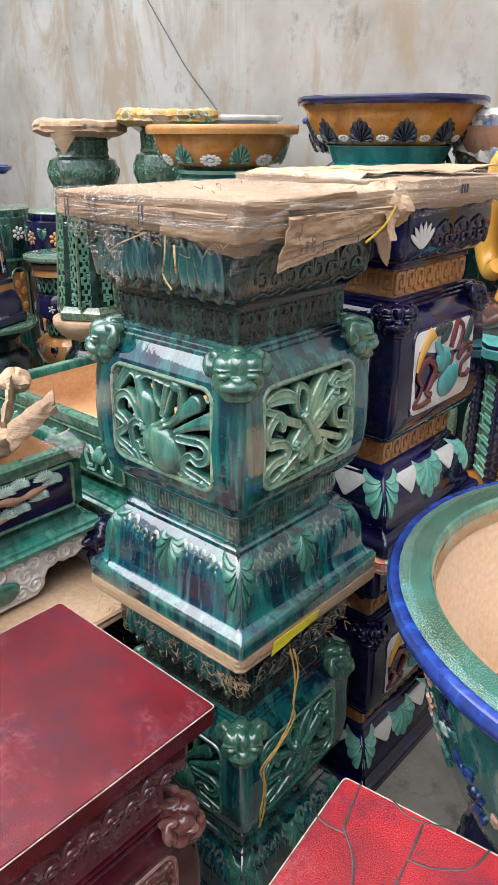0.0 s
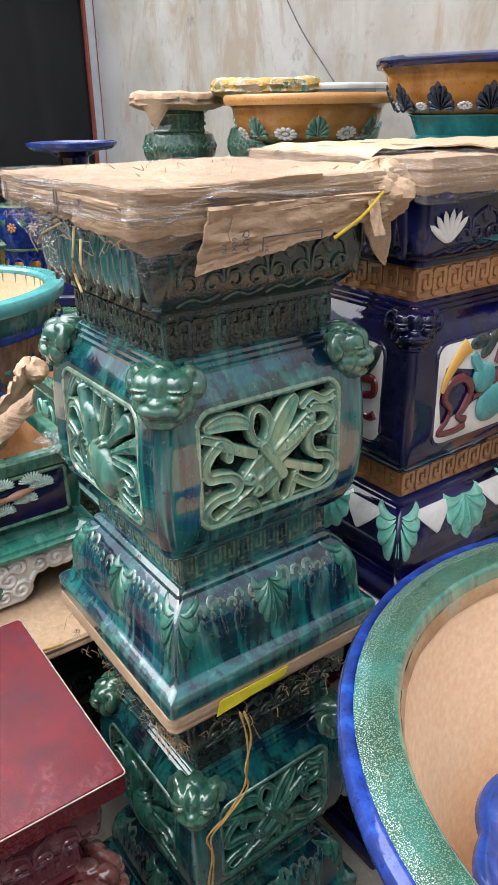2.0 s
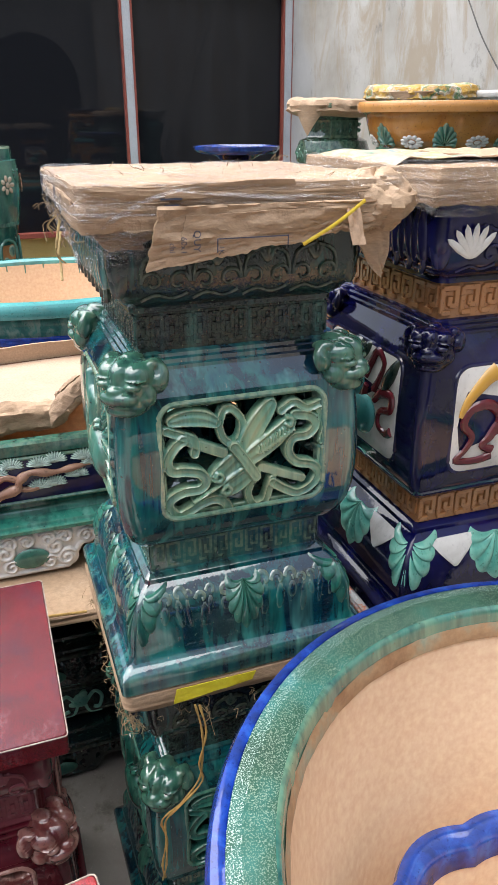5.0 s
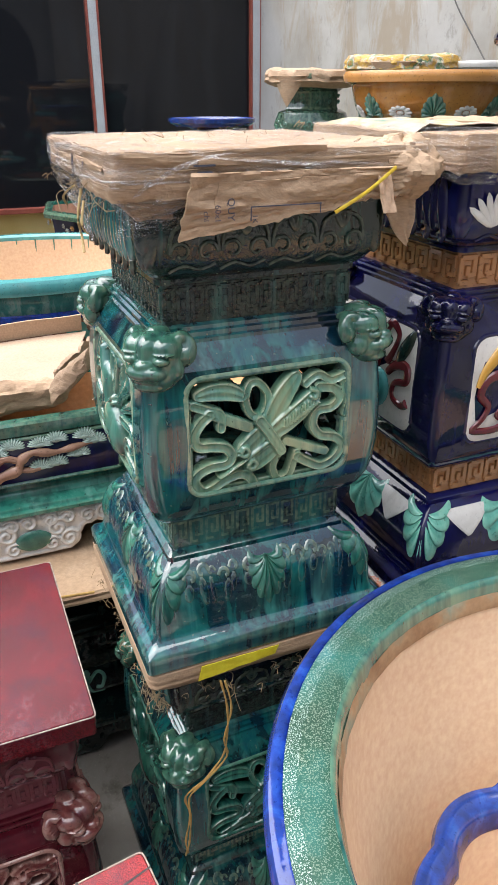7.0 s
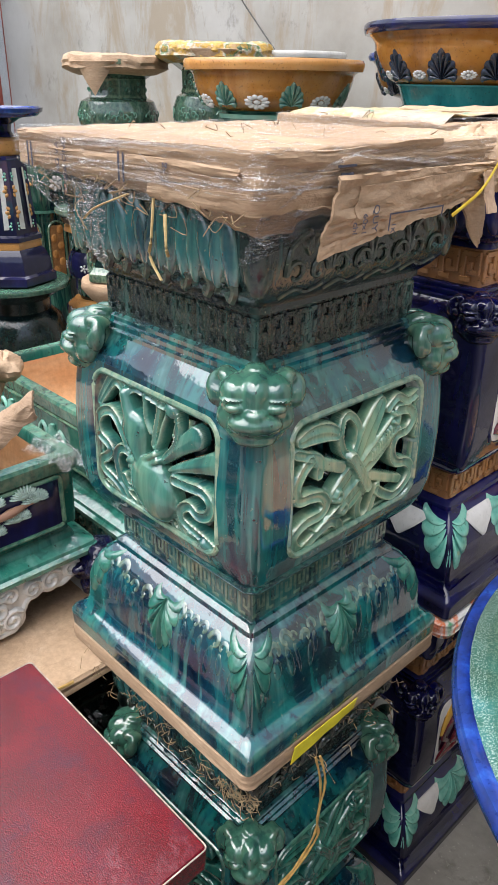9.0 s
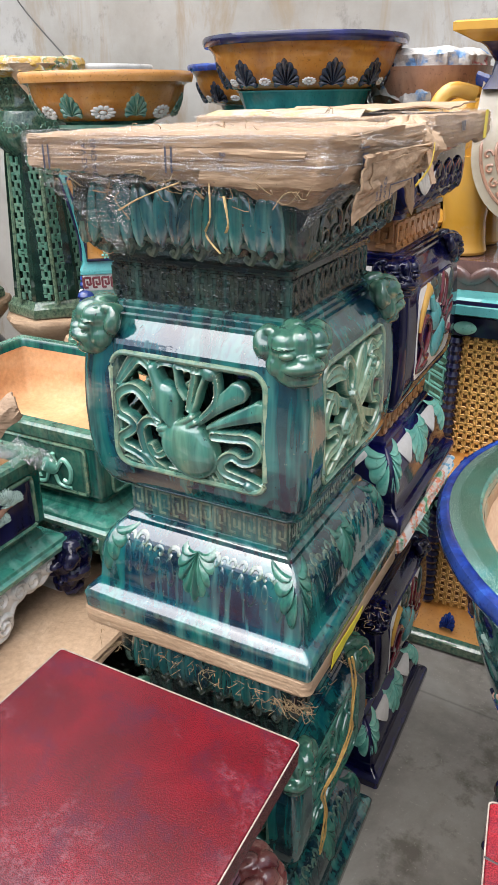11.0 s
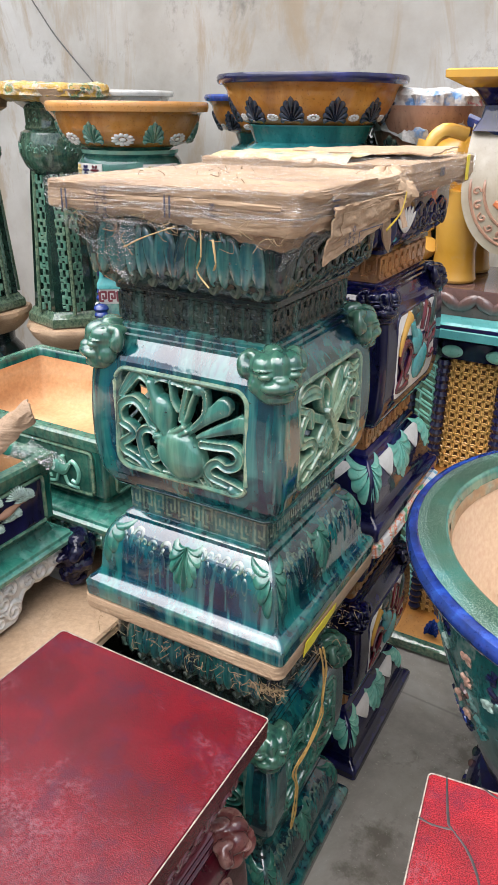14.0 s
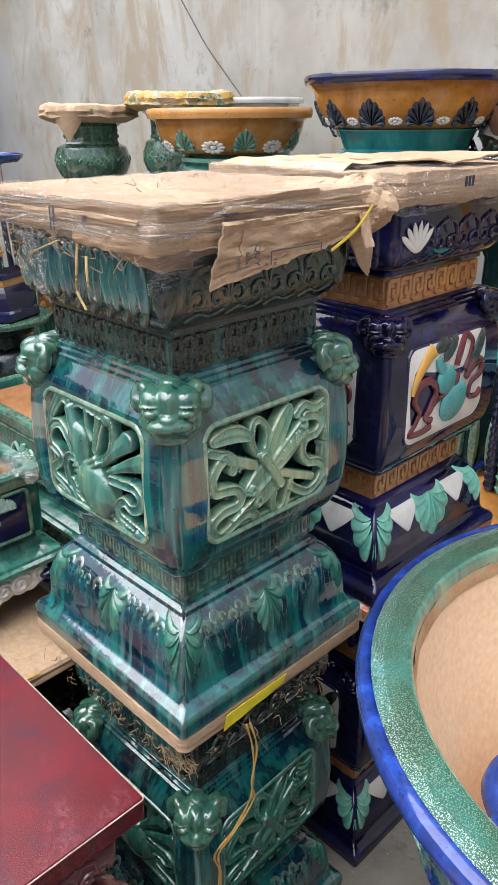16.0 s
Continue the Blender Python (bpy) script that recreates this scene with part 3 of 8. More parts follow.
arch = [(-0.9, 0.0), (0.9, 0.0)] + [(0.9 * math.cos(math.pi * k / 16), 2.1 + 0.9 * math.sin(math.pi * k / 16)) for k in range(17)]
# flat sheet on the wall; the opening's shade is painted as near-black
solid("doorway", Geo().prism(arch, 0.02, frame_at((4.449, ARCH_Y, 0.0), (-1, 0, 0))), DARK, "near-black arched sheet standing for the unlit doorway of the house", "doorway", kind="structure")

wire = Geo().tube([(-2.72, 2.92, 1.56), (-2.84, 2.94, 1.655), (-2.93, 2.95, 1.73), (-3.09, 2.95, 1.88), (-3.20, 2.95, 2.01), (-3.37, 2.97, 2.19), (-3.6, 3.015, 2.42)], 0.0035, 6)
solid("wire", wire, WIRE, "thin rusty wire hanging from the yard wall", "wire")


# ---------------------------------------------------------------- ornaments
def star(blobs, nu=56, nv=40, soft=0):
    """One closed skin round the origin over ellipsoids (centre, radii): a modelled lump such as a mask."""
    rings = []
    for i in range(1, nv):
        t = math.pi * i / nv
        ring = []
        for j in range(nu):
            a = 2 * math.pi * j / nu
            d = Vector((math.cos(t), math.sin(t) * math.cos(a), math.sin(t) * math.sin(a)))
            far = []
            for c, r in blobs:
                e = Vector((d[0] / r[0], d[1] / r[1], d[2] / r[2]))
                q = Vector((c[0] / r[0], c[1] / r[1], c[2] / r[2]))
                aa, bb, cc = e.dot(e), e.dot(q), q.dot(q) - 1
                disc = bb * bb - aa * cc
                if disc > 0:
                    x = (bb + math.sqrt(disc)) / aa
                    if x > 0:
                        far.append(x)
            m = max(far) if far else 0.01
            if soft and far:
                m *= sum((x / m) ** soft for x in far) ** (0.7 / soft)
            ring.append(d * m)
        rings.append(ring)
    g = Geo()
    g.rings(rings, True, True, True)
    return g


def lion_head(s=1.0):
    """A lion mask that looks along +x: three-lobed brow under a topknot, almond eyes, snub nose, full cheeks, tight lips and leaf ears."""
    b = [((0.000, 0, 0.002), (0.034, 0.036, 0.036)), ((0.002, 0, -0.016), (0.034, 0.032, 0.026)), ((0.014, 0, 0.017), (0.024, 0.0165, 0.018)), ((-0.004, 0, 0.036), (0.017, 0.012, 0.006)),
         ((0.030, 0, -0.0035), (0.014, 0.0125, 0.0085)), ((0.025, 0, 0.007), (0.013, 0.0085, 0.012)), ((0.024, 0, -0.0125), (0.021, 0.0270, 0.0120)), ((0.015, 0, -0.0305), (0.019, 0.0215, 0.0085))]
    for q in (-1, 1):
        b += [((0.006, 0.0195 * q, 0.017), (0.026, 0.0175, 0.0165)), ((0.0255, 0.0205 * q, 0.0030), (0.0105, 0.0100, 0.0060)), ((0.0215, 0.0210 * q, 0.0110), (0.0120, 0.0150, 0.0028)),
              ((0.004, 0.029 * q, -0.010), (0.014, 0.0100, 0.0140)),
              ((-0.008, 0.038 * q, 0.014), (0.010, 0.0125, 0.019)), ((-0.001, 0.041 * q, 0.010), (0.006, 0.0065, 0.011)), ((-0.006, 0.030 * q, 0.030), (0.016, 0.010, 0.008))]
    return star([([v * s for v in c], [v * s for v in r]) for c, r in b], 96, 72, 26)


def palm_leaf(w, h, t, lobes=9, nu=54, nv=14):
    """A fan-shaped leaf that hangs down from the origin in the xy plane, standing out along +z: lobed edge, ribs and rolled shoulders."""
    top, low = [], []
    for i in range(nu + 1):
        q = 2 * i / nu - 1
        a = q * radians(82)
        lob = abs(math.cos(q * lobes * math.pi / 2))
        ln = h * (1.0 - 0.46 * abs(q) ** 0.9) * (0.90 + 0.10 * lob)
        for j in range(nv + 1):
            v = j / nv
            bend = a * (1 + 0.25 * v * v)
            x = math.sin(bend) * ln * v * (w / h) * 0.72
            y = -math.cos(bend) * ln * v
            z = t * (0.25 + 0.9 * lob * (0.3 + 0.7 * v)) * (1 - 0.8 * v ** 5) + t * 0.5 * max(0.0, 1 - abs(q) * 9) * (1 - v)
            top.append((x, y, z))
            low.append((x, y, -t * 0.8))
    k = len(top)
    m = nv + 1
    faces = []
    for i in range(nu):
        for j in range(nv):
            p, q2 = i * m + j, (i + 1) * m + j
            faces.append((p, q2, q2 + 1, p + 1))
    for i in range(nu):
        p, q2 = i * m + nv, (i + 1) * m + nv
        faces.append((p, q2, q2 + k, p + k))
    for i in (0, nu):
        for j in range(nv):
            p = i * m + j
            faces.append((p, p + 1, p + 1 + k, p + k))
    return Geo().add(top + low, faces)


def flower(r, t, petals=9):
    g = Geo()
    for i in range(petals):
        a = 2 * math.pi * i / petals
        g.blob((math.cos(a) * r * 0.66, math.sin(a) * r * 0.66, t * 0.3), (r * 0.34, r * 0.24, t), Matrix.Rotation(a, 3, "Z"), 8, 6)
    return g.blob((0, 0, t * 0.5), (r * 0.3, r * 0.3, t), None, 8, 6)


def key_band(h, z0, z1, pitch, t, sides=4, thin=0.09):
    """Raised key-fret bars round a square band of half width h."""
    g = Geo()
    zz = z1 - z0
    w = zz * thin
    n = max(3, int(2 * h / pitch))
    p = 2 * h / n
    for s in range(sides):
        m = Matrix.Rotation(s * math.pi / 2, 4, "Z")
        for i in range(n):
            x0 = -h + p * i
            bars = [(x0 + p * 0.12, z0 + zz * 0.5, w, zz * 0.40), (x0 + p * 0.5, z1 - zz * 0.12, p * 0.40, w), (x0 + p * 0.80, z0 + zz * 0.58, w, zz * 0.30),
                    (x0 + p * 0.62, z0 + zz * 0.34, p * 0.18, w), (x0 + p * 0.46, z0 + zz * 0.48, w, zz * 0.16), (x0 + p * 0.30, z0 + zz * 0.12, p * 0.24, w)]
            for k, (cx, cz, sx, sz) in enumerate(bars):
                q = Geo().box((cx, -h - t * (0.3 + 0.09 * k), cz), (sx, t, sz), t * 0.4)
                g.merge(q, m)
    return g


def field_mesh(shapes, hw, hh, step, base, border=0.05):
    """Pierced relief: a skin over all shapes on one grid, open where none lies, with side walls down to -base.
    A shape is (points, half widths, lift, height, profile)."""
    nx, ny = int(2 * hw / step) + 1, int(2 * hh / step) + 1
    X, Y = np.meshgrid(np.linspace(-hw, hw, nx), np.linspace(-hh, hh, ny), indexing="ij")

    def at_points(X, Y):
        cover = border * hw - np.minimum(hw - np.abs(X), hh - np.abs(Y))
        H = np.where(cover > 0, 0.003, -1.0)
        for pts, ws, lift, t, prof in shapes:
            P = np.array(pts)
            W = np.array(ws)
            best = np.full(X.shape, 9.0)
            bw = np.full(X.shape, W[0])
            for k in range(len(P) - 1):
                a, d = P[k], P[k + 1] - P[k]
                q = np.clip(((X - a[0]) * d[0] + (Y - a[1]) * d[1]) / max(d @ d, 1e-12), 0, 1)
                w = W[k] + (W[k + 1] - W[k]) * q
                u = np.hypot(X - a[0] - q * d[0], Y - a[1] - q * d[1]) / w
                near = u < best
                best, bw = np.where(near, u, best), np.where(near, w, bw)
            if prof == "ribbon":
                h = (0.50 + 0.50 * np.exp(-((best - 0.74) / 0.20) ** 2)) * (0.62 + 0.38 * np.sqrt(np.clip((1 - best) / 0.2, 0, 1)))
            elif prof == "ridge":
                h = (0.45 + 0.55 * np.clip(1 - best, 0, 1) ** 0.8) * (0.7 + 0.3 * np.sqrt(np.clip((1 - best) / 0.12, 0, 1)))
            elif prof == "flat":
                h = np.ones(X.shape)
            elif prof == "rib":
                h = (0.52 + 0.40 * np.exp(-((best - 0.80) / 0.16) ** 2) + 0.26 * np.exp(-(best / 0.2) ** 2)) * (0.62 + 0.38 * np.sqrt(np.clip((1 - best) / 0.16, 0, 1)))
            else:
                h = np.sqrt(np.clip(1 - best ** 2, 0, 1))
            H = np.where(best < 1, np.maximum(H, lift + t * h), H)
            cover = np.maximum(cover, (1 - best) * bw)
        return cover, H
    cover, H = at_points(X, Y)
    cell = (cover[:-1, :-1] + cover[1:, :-1] + cover[1:, 1:] + cover[:-1, 1:]) > 0
    used = np.zeros(X.shape, int)
    for i, j in ((0, 0), (1, 0), (1, 1), (0, 1)):
        used[i:nx - 1 + i, j:ny - 1 + j] += cell
    rim = (used > 0) & (used < 4)
    rim[0, :] = rim[-1, :] = rim[:, 0] = rim[:, -1] = False
    rx, ry, e = X[rim], Y[rim], step * 0.25
    x0, y0 = rx.copy(), ry.copy()
    for k in range(4):
        c, _ = at_points(rx, ry)
        gx = (at_points(rx + e, ry)[0] - at_points(rx - e, ry)[0]) / (2 * e)
        gy = (at_points(rx, ry + e)[0] - at_points(rx, ry - e)[0]) / (2 * e)
        n2 = np.maximum(gx * gx + gy * gy, 0.1)
        rx = x0 + np.clip(rx - c * gx / n2 - x0, -0.95 * step, 0.95 * step)
        ry = y0 + np.clip(ry - c * gy / n2 - y0, -0.95 * step, 0.95 * step)
    X[rim], Y[rim] = rx, ry
    n1 = np.sqrt(n2)
    H[rim] = at_points(rx + gx / n1 * e, ry + gy / n1 * e)[1]
    H = np.maximum(H, 0.0)
    g = Geo()
    at, low = {}, {}

    def vert(i, j):
        if (i, j) not in at:
            at[i, j] = len(g.v)
            g.v.append((float(X[i, j]), float(Y[i, j]), float(H[i, j])))
        return at[i, j]

    def under(i, j):
        if (i, j) not in low:
            low[i, j] = len(g.v)
            g.v.append((float(X[i, j]), float(Y[i, j]), -base))
        return low[i, j]
    for i in range(nx - 1):
        for j in range(ny - 1):
            if not cell[i, j]:
                continue
            g.f.append((vert(i, j), vert(i + 1, j), vert(i + 1, j + 1), vert(i, j + 1)))
            for (a, b), (di, dj) in ((((i, j), (i + 1, j)), (0, -1)), (((i + 1, j), (i + 1, j + 1)), (1, 0)), (((i + 1, j + 1), (i, j + 1)), (0, 1)), (((i, j + 1), (i, j)), (-1, 0))):
                p, q = i + di, j + dj
                if not (0 <= p < nx - 1 and 0 <= q < ny - 1) or not cell[p, q]:
                    g.f.append((vert(*b), vert(*a), under(*a), under(*b)))
    return g


FRETS = {}


def fret(kind, hw, hh, step=0.0014):
    """Pierced ornament of a panel, half width hw and half height hh, in the xy plane, standing out along +z."""
    if (kind, step) in FRETS:
        return FRETS[kind, step]
    P = lambda u, v: (u * hw, v * hh)
    T = 0.0075
    shapes = []

    def line(w, lift, pts, prof="ribbon", t=T, taper=None, k=6):
        c = curve([(*P(u, v), 0) for u, v in pts], k)
        m = len(c) - 1
        shapes.append(([(p.x, p.y) for p in c], [w * hw * (taper(i / m) if taper else 1) for i in range(m + 1)], lift * 0.004, t, prof))
    leaf = lambda q: 0.30 + 0.95 * math.sin(math.pi * min(1.0, 0.10 + 0.80 * q)) ** 0.8
    wedge = lambda q: 0.35 + 0.85 * q
    blade = lambda q: 0.62 + 0.42 * math.sin(math.pi * min(1.0, 0.15 + 0.85 * q)) ** 0.7
    if kind == "gourd":
        line(0.075, 0.2, [(-0.93, 0.5), (-0.79, 0.78), (-0.68, 0.96), (-0.58, 0.95), (-0.47, 0.81)], "rib", T, leaf)
        line(0.07, 0.3, [(-0.39, -0.05), (-0.49, 0.16), (-0.62, 0.36), (-0.74, 0.43), (-0.9, 0.33), (-0.98, 0.15), (-0.94, -0.06), (-0.8, -0.15), (-0.74, -0.26), (-0.84, -0.4), (-0.95, -0.52), (-0.92, -0.67), (-0.78, -0.74), (-0.63, -0.84), (-0.54, -0.98)])
        line(0.064, 0.1, [(-0.29, -0.26), (-0.41, -0.11), (-0.55, -0.11), (-0.64, -0.25), (-0.64, -0.48), (-0.59, -0.72), (-0.51, -0.88), (-0.38, -0.98)])
        line(0.048, 0.1, [(-0.25, -0.44), (-0.34, -0.65), (-0.46, -0.73), (-0.53, -0.58)])
        line(0.045, 0.0, [(-0.93, -0.93), (-0.74, -1), (-0.54, -1.01)])
        line(0.046, 0.1, [(-0.42, 0.84), (-0.31, 0.95), (-0.13, 0.94), (0.04, 0.91), (0.28, 0.89)])
        line(0.03, 0.0, [(-0.15, 0.93), (-0.11, 0.59), (-0.02, 0.4)], "dome")
        line(0.044, 0.0, [(0.12, 0.94), (0.08, 0.62), (0.03, 0.24)])
        line(0.034, 0.1, [(0.24, 0.81), (0.18, 0.6), (0.13, 0.37), (0.07, 0.17)], "dome")
        line(0.036, 0.2, [(0.37, 0.86), (0.4, 0.63), (0.35, 0.37), (0.21, 0.14)])
        line(0.09, 0.4, [(0.28, 0.89), (0.3, 0.88)], "dome", 0.009)
        line(0.105, 0.0, [(0.14, 0.01), (0.39, 0.35), (0.64, 0.63)], "ridge", 0.007, wedge)
        line(0.095, 0.0, [(0.28, -0.03), (0.61, 0.2), (0.91, 0.39)], "ridge", 0.007, wedge)
        line(0.068, 0.2, [(0.36, -0.14), (0.58, -0.11), (0.8, -0.08), (0.92, -0.22), (0.87, -0.41), (0.72, -0.5), (0.58, -0.43), (0.45, -0.58), (0.48, -0.75), (0.63, -0.81), (0.8, -0.86), (0.95, -0.93)])
        line(0.04, 0.1, [(0.25, -0.84), (0.38, -1.11)])
        line(0.04, 0.1, [(0.36, -0.74), (0.48, -1.03)])
        line(0.062, 0.5, [(0.78, -0.94), (0.8, -0.97)], "dome", 0.009)
        line(0.205, 0.7, [(-0.44, 0.84), (-0.39, 0.66), (-0.33, 0.45), (-0.28, 0.25), (-0.18, -0.04)], "dome", 0.013, lambda q: 0.34 + 0.66 * math.exp(-((q - 0.68) / 0.20) ** 2))
        line(0.335, 1.0, [(-0.02, -0.42), (0.06, -0.54)], "dome", 0.019)
        line(0.040, 2.3, [(-0.36, -0.19), (-0.16, -0.09), (0.10, 0.14)], "dome", 0.005)
        line(0.034, 2.6, [(-0.33, -0.27), (-0.11, -0.17), (0.15, 0.07)], "dome", 0.004)
    else:
        line(0.09, 0.2, [(-0.87, 0.73), (-0.69, 0.76), (-0.49, 0.72), (-0.34, 0.62)], "rib", T, leaf)
        line(0.06, 0.1, [(-0.93, 0.58), (-0.76, 0.47), (-0.61, 0.36), (-0.61, 0.13)])
        line(0.066, 0.0, [(-0.69, 0.38), (-0.48, 0.22), (-0.27, 0.08)], "flat", 0.006)
        line(0.058, 0.1, [(0.2, -0.28), (0.44, -0.44), (0.74, -0.62)], "flat", 0.006)
        line(0.07, 0.2, [(-0.74, 0.4), (-0.85, 0.28), (-0.94, 0.07), (-0.89, -0.12), (-0.72, -0.16), (-0.56, -0.23), (-0.49, -0.39), (-0.56, -0.52), (-0.75, -0.53), (-0.91, -0.63), (-0.94, -0.79), (-0.84, -0.97), (-0.71, -0.93), (-0.56, -0.82), (-0.38, -0.76), (-0.25, -0.87), (-0.19, -1.09)])
        line(0.13, 0.5, [(-0.03, 0.04), (0.14, 0.47), (0.33, 0.82)], "rib", 0.007, blade)
        line(0.125, 0.9, [(0.04, -0.07), (0.34, 0.21), (0.57, 0.48)], "rib", 0.008, blade)
        line(0.12, 0.6, [(-0.13, -0.07), (-0.25, -0.22), (-0.37, -0.34)], "rib", 0.007, blade)
        line(0.115, 0.6, [(0.02, -0.4), (-0.14, -0.55), (-0.26, -0.64)], "rib", 0.007, blade)
        line(0.022, 2.0, [(-0.64, -0.74), (-0.33, -0.49), (-0.01, -0.19)], "dome", 0.004)
        line(0.068, 2.2, [(-0.15, 0.19), (-0.02, -0.08), (0.12, -0.41)], "rib", 0.006)
        line(0.052, 0.1, [(-0.31, 0.57), (-0.25, 0.79), (-0.15, 0.82), (-0.03, 0.61), (-0.05, 0.33), (-0.15, 0.22), (-0.26, 0.33), (-0.31, 0.57)])
        line(0.056, 0.2, [(0.46, 0.68), (0.62, 0.8), (0.79, 0.68), (0.98, 0.74)])
        line(0.066, 0.2, [(0.63, 0.59), (0.83, 0.52), (0.9, 0.35), (0.8, 0.2), (0.61, 0.17), (0.55, -0.05), (0.65, -0.28), (0.86, -0.38), (0.96, -0.56), (0.88, -0.79), (0.69, -0.9), (0.5, -0.77), (0.35, -0.61)])
        line(0.054, 0.1, [(0.1, -0.52), (0.04, -0.74), (0.12, -1.01), (0.26, -0.97), (0.32, -0.7), (0.35, -0.54)])
        line(0.045, 0.1, [(0.94, 0.63), (1.02, 0.32), (0.98, 0.04)])
        line(0.03, 2.6, [(-0.38, -0.32), (-0.34, -0.25), (-0.29, -0.33), (-0.33, -0.41), (-0.38, -0.38)], "dome", 0.003)
        line(0.03, 2.6, [(-0.29, -0.57), (-0.24, -0.5), (-0.19, -0.59), (-0.24, -0.67), (-0.29, -0.62)], "dome", 0.003)
        line(0.026, 2.8, [(0.52, 0.58), (0.58, 0.54), (0.56, 0.43), (0.5, 0.47)], "dome", 0.003)
        for i in range(11):
            q = 0.16 + 0.07 * i
            u, v = .06 + .55 * q, -.06 + .48 * q
            line(.012, 2.6, [(u, v), (u + .09, v - .01)], "dome", 0.0026, None, 2)
            line(.012, 2.6, [(u, v), (u + .01, v + .11)], "dome", 0.0026, None, 2)
    FRETS[kind, step] = field_mesh(shapes, hw, hh, step, 0.012).smoothed(1)
    return FRETS[kind, step]


# ---------------------------------------------------------------- square pedestals
BASE = [(0.201, 0.0), (0.206, 0.004), (0.207, 0.030), (0.203, 0.037), (0.194, 0.042), (0.188, 0.048), (0.185, 0.060), (0.1835, 0.082), (0.181, 0.104),
        (0.176, 0.123), (0.168, 0.140), (0.158, 0.152), (0.150, 0.158), (0.149, 0.165), (0.143, 0.170), (0.139, 0.172)]
BODY = [(0.138, 0.222), (0.147, 0.224), (0.159, 0.231), (0.168, 0.243), (0.176, 0.262), (0.181, 0.288), (0.1835, 0.32), (0.184, 0.36), (0.183, 0.39), (0.181, 0.42), (0.1775, 0.450), (0.1745, 0.464),
        (0.168, 0.477), (0.160, 0.488), (0.1535, 0.496), (0.1535, 0.501), (0.149, 0.503), (0.149, 0.509), (0.1445, 0.511), (0.1445, 0.516), (0.139, 0.519)]
CORBEL = [(0.138, 0.570), (0.145, 0.573), (0.145, 0.580), (0.149, 0.583), (0.156, 0.589), (0.165, 0.601), (0.171, 0.617), (0.1735, 0.636), (0.173, 0.655), (0.172, 0.672), (0.174, 0.684), (0.179, 0.690)]
SLAB = [(0.196, 0.690), (0.199, 0.693), (0.200, 0.725), (0.197, 0.729)]


def half_width(prof, z):
    for (h0, z0), (h1, z1) in zip(prof, prof[1:]):
        if z0 <= z <= z1 and z1 > z0:
            return h0 + (h1 - h0) * (z - z0) / (z1 - z0)
    return prof[-1][0]


def dense(prof, step=0.008):
    """The same profile with more rows."""
    out = []
    for (h0, z0), (h1, z1) in zip(prof, prof[1:]):
        k = max(1, int(math.hypot(h1 - h0, z1 - z0) / step))
        out += [(h0 + (h1 - h0) * i / k, z0 + (z1 - z0) * i / k) for i in range(k)]
    return out + [prof[-1]]


PZ0, PZ1, PW = 0.281, 0.453, 0.122


def pierced_side(g, s):
    """One side of the body up to the middle of its rounded corners, open in the panel, with thickness."""
    m = Matrix.Rotation(s * math.pi / 2, 4, "Z")
    prof = [q for q in dense(BODY, 0.005) if q[1] <= 0.4645]
    zc, hh = (PZ0 + PZ1) / 2, (PZ1 - PZ0) / 2
    n, rows = 92, len(prof)

    def inside(x, z):
        dx, dz = max(abs(x) - (PW - 0.022), 0), max(abs(z - zc) - (hh - 0.022), 0)
        return math.hypot(dx, dz) < 0.022
    verts, at, hole = [], {}, {}
    for k, depth in enumerate((0.0, 0.016)):
        r = 0.020 if k == 0 else 0.006
        for i, (h, z) in enumerate(prof):
            flat = h - depth - r
            for j in range(n + 1):
                q = (-1 + 2 * j / n) * (flat + r * math.pi / 4)
                a = max(0.0, abs(q) - flat) / r
                x = q if a == 0 else math.copysign(flat + r * math.sin(a), q)
                at[k, i, j] = len(verts)
                verts.append(m @ Vector((x, -flat - r * math.cos(a), z)))
    for i in range(rows - 1):
        for j in range(n):
            x = (-1 + 2 * (j + 0.5) / n) * prof[i][0]
            hole[i, j] = inside(x, (prof[i][1] + prof[i + 1][1]) / 2)
    faces = []
    for (i, j), gone in hole.items():
        if gone:
            continue
        for k in (0, 1):
            faces.append((at[k, i, j], at[k, i, j + 1], at[k, i + 1, j + 1], at[k, i + 1, j]))
        for (di, dj), (a, b) in (((-1, 0), ((i, j), (i, j + 1))), ((1, 0), ((i + 1, j), (i + 1, j + 1))), ((0, -1), ((i, j), (i + 1, j))), ((0, 1), ((i, j + 1), (i + 1, j + 1)))):
            if hole.get((i + di, j + dj)):
                faces.append((at[0, a[0], a[1]], at[0, b[0], b[1]], at[1, b[0], b[1]], at[1, a[0], a[1]]))
    return g.add(verts, faces)


def rounded_rect(w, h, r, k=5):
    pts = []
    for s, (ax, ay) in enumerate(((1, 1), (-1, 1), (-1, -1), (1, -1))):
        for i in range(k + 1):
            a = math.pi / 2 * (s + i / k)
            pts.append((ax * (w - r) + r * math.cos(a), ay * (h - r) + r * math.sin(a)))
    return pts


def on_side(pts, s, lift=0.0):
    """Panel-plane points (x, z over the panel's middle, out) laid on side s of the curved body."""
    m = Matrix.Rotation(s * math.pi / 2, 4, "Z")
    zc = (PZ0 + PZ1) / 2
    return [m @ Vector((p[0], -half_width(BODY, zc + p[1]) - lift - (p[2] if len(p) > 2 else 0), zc + p[1])) for p in pts]


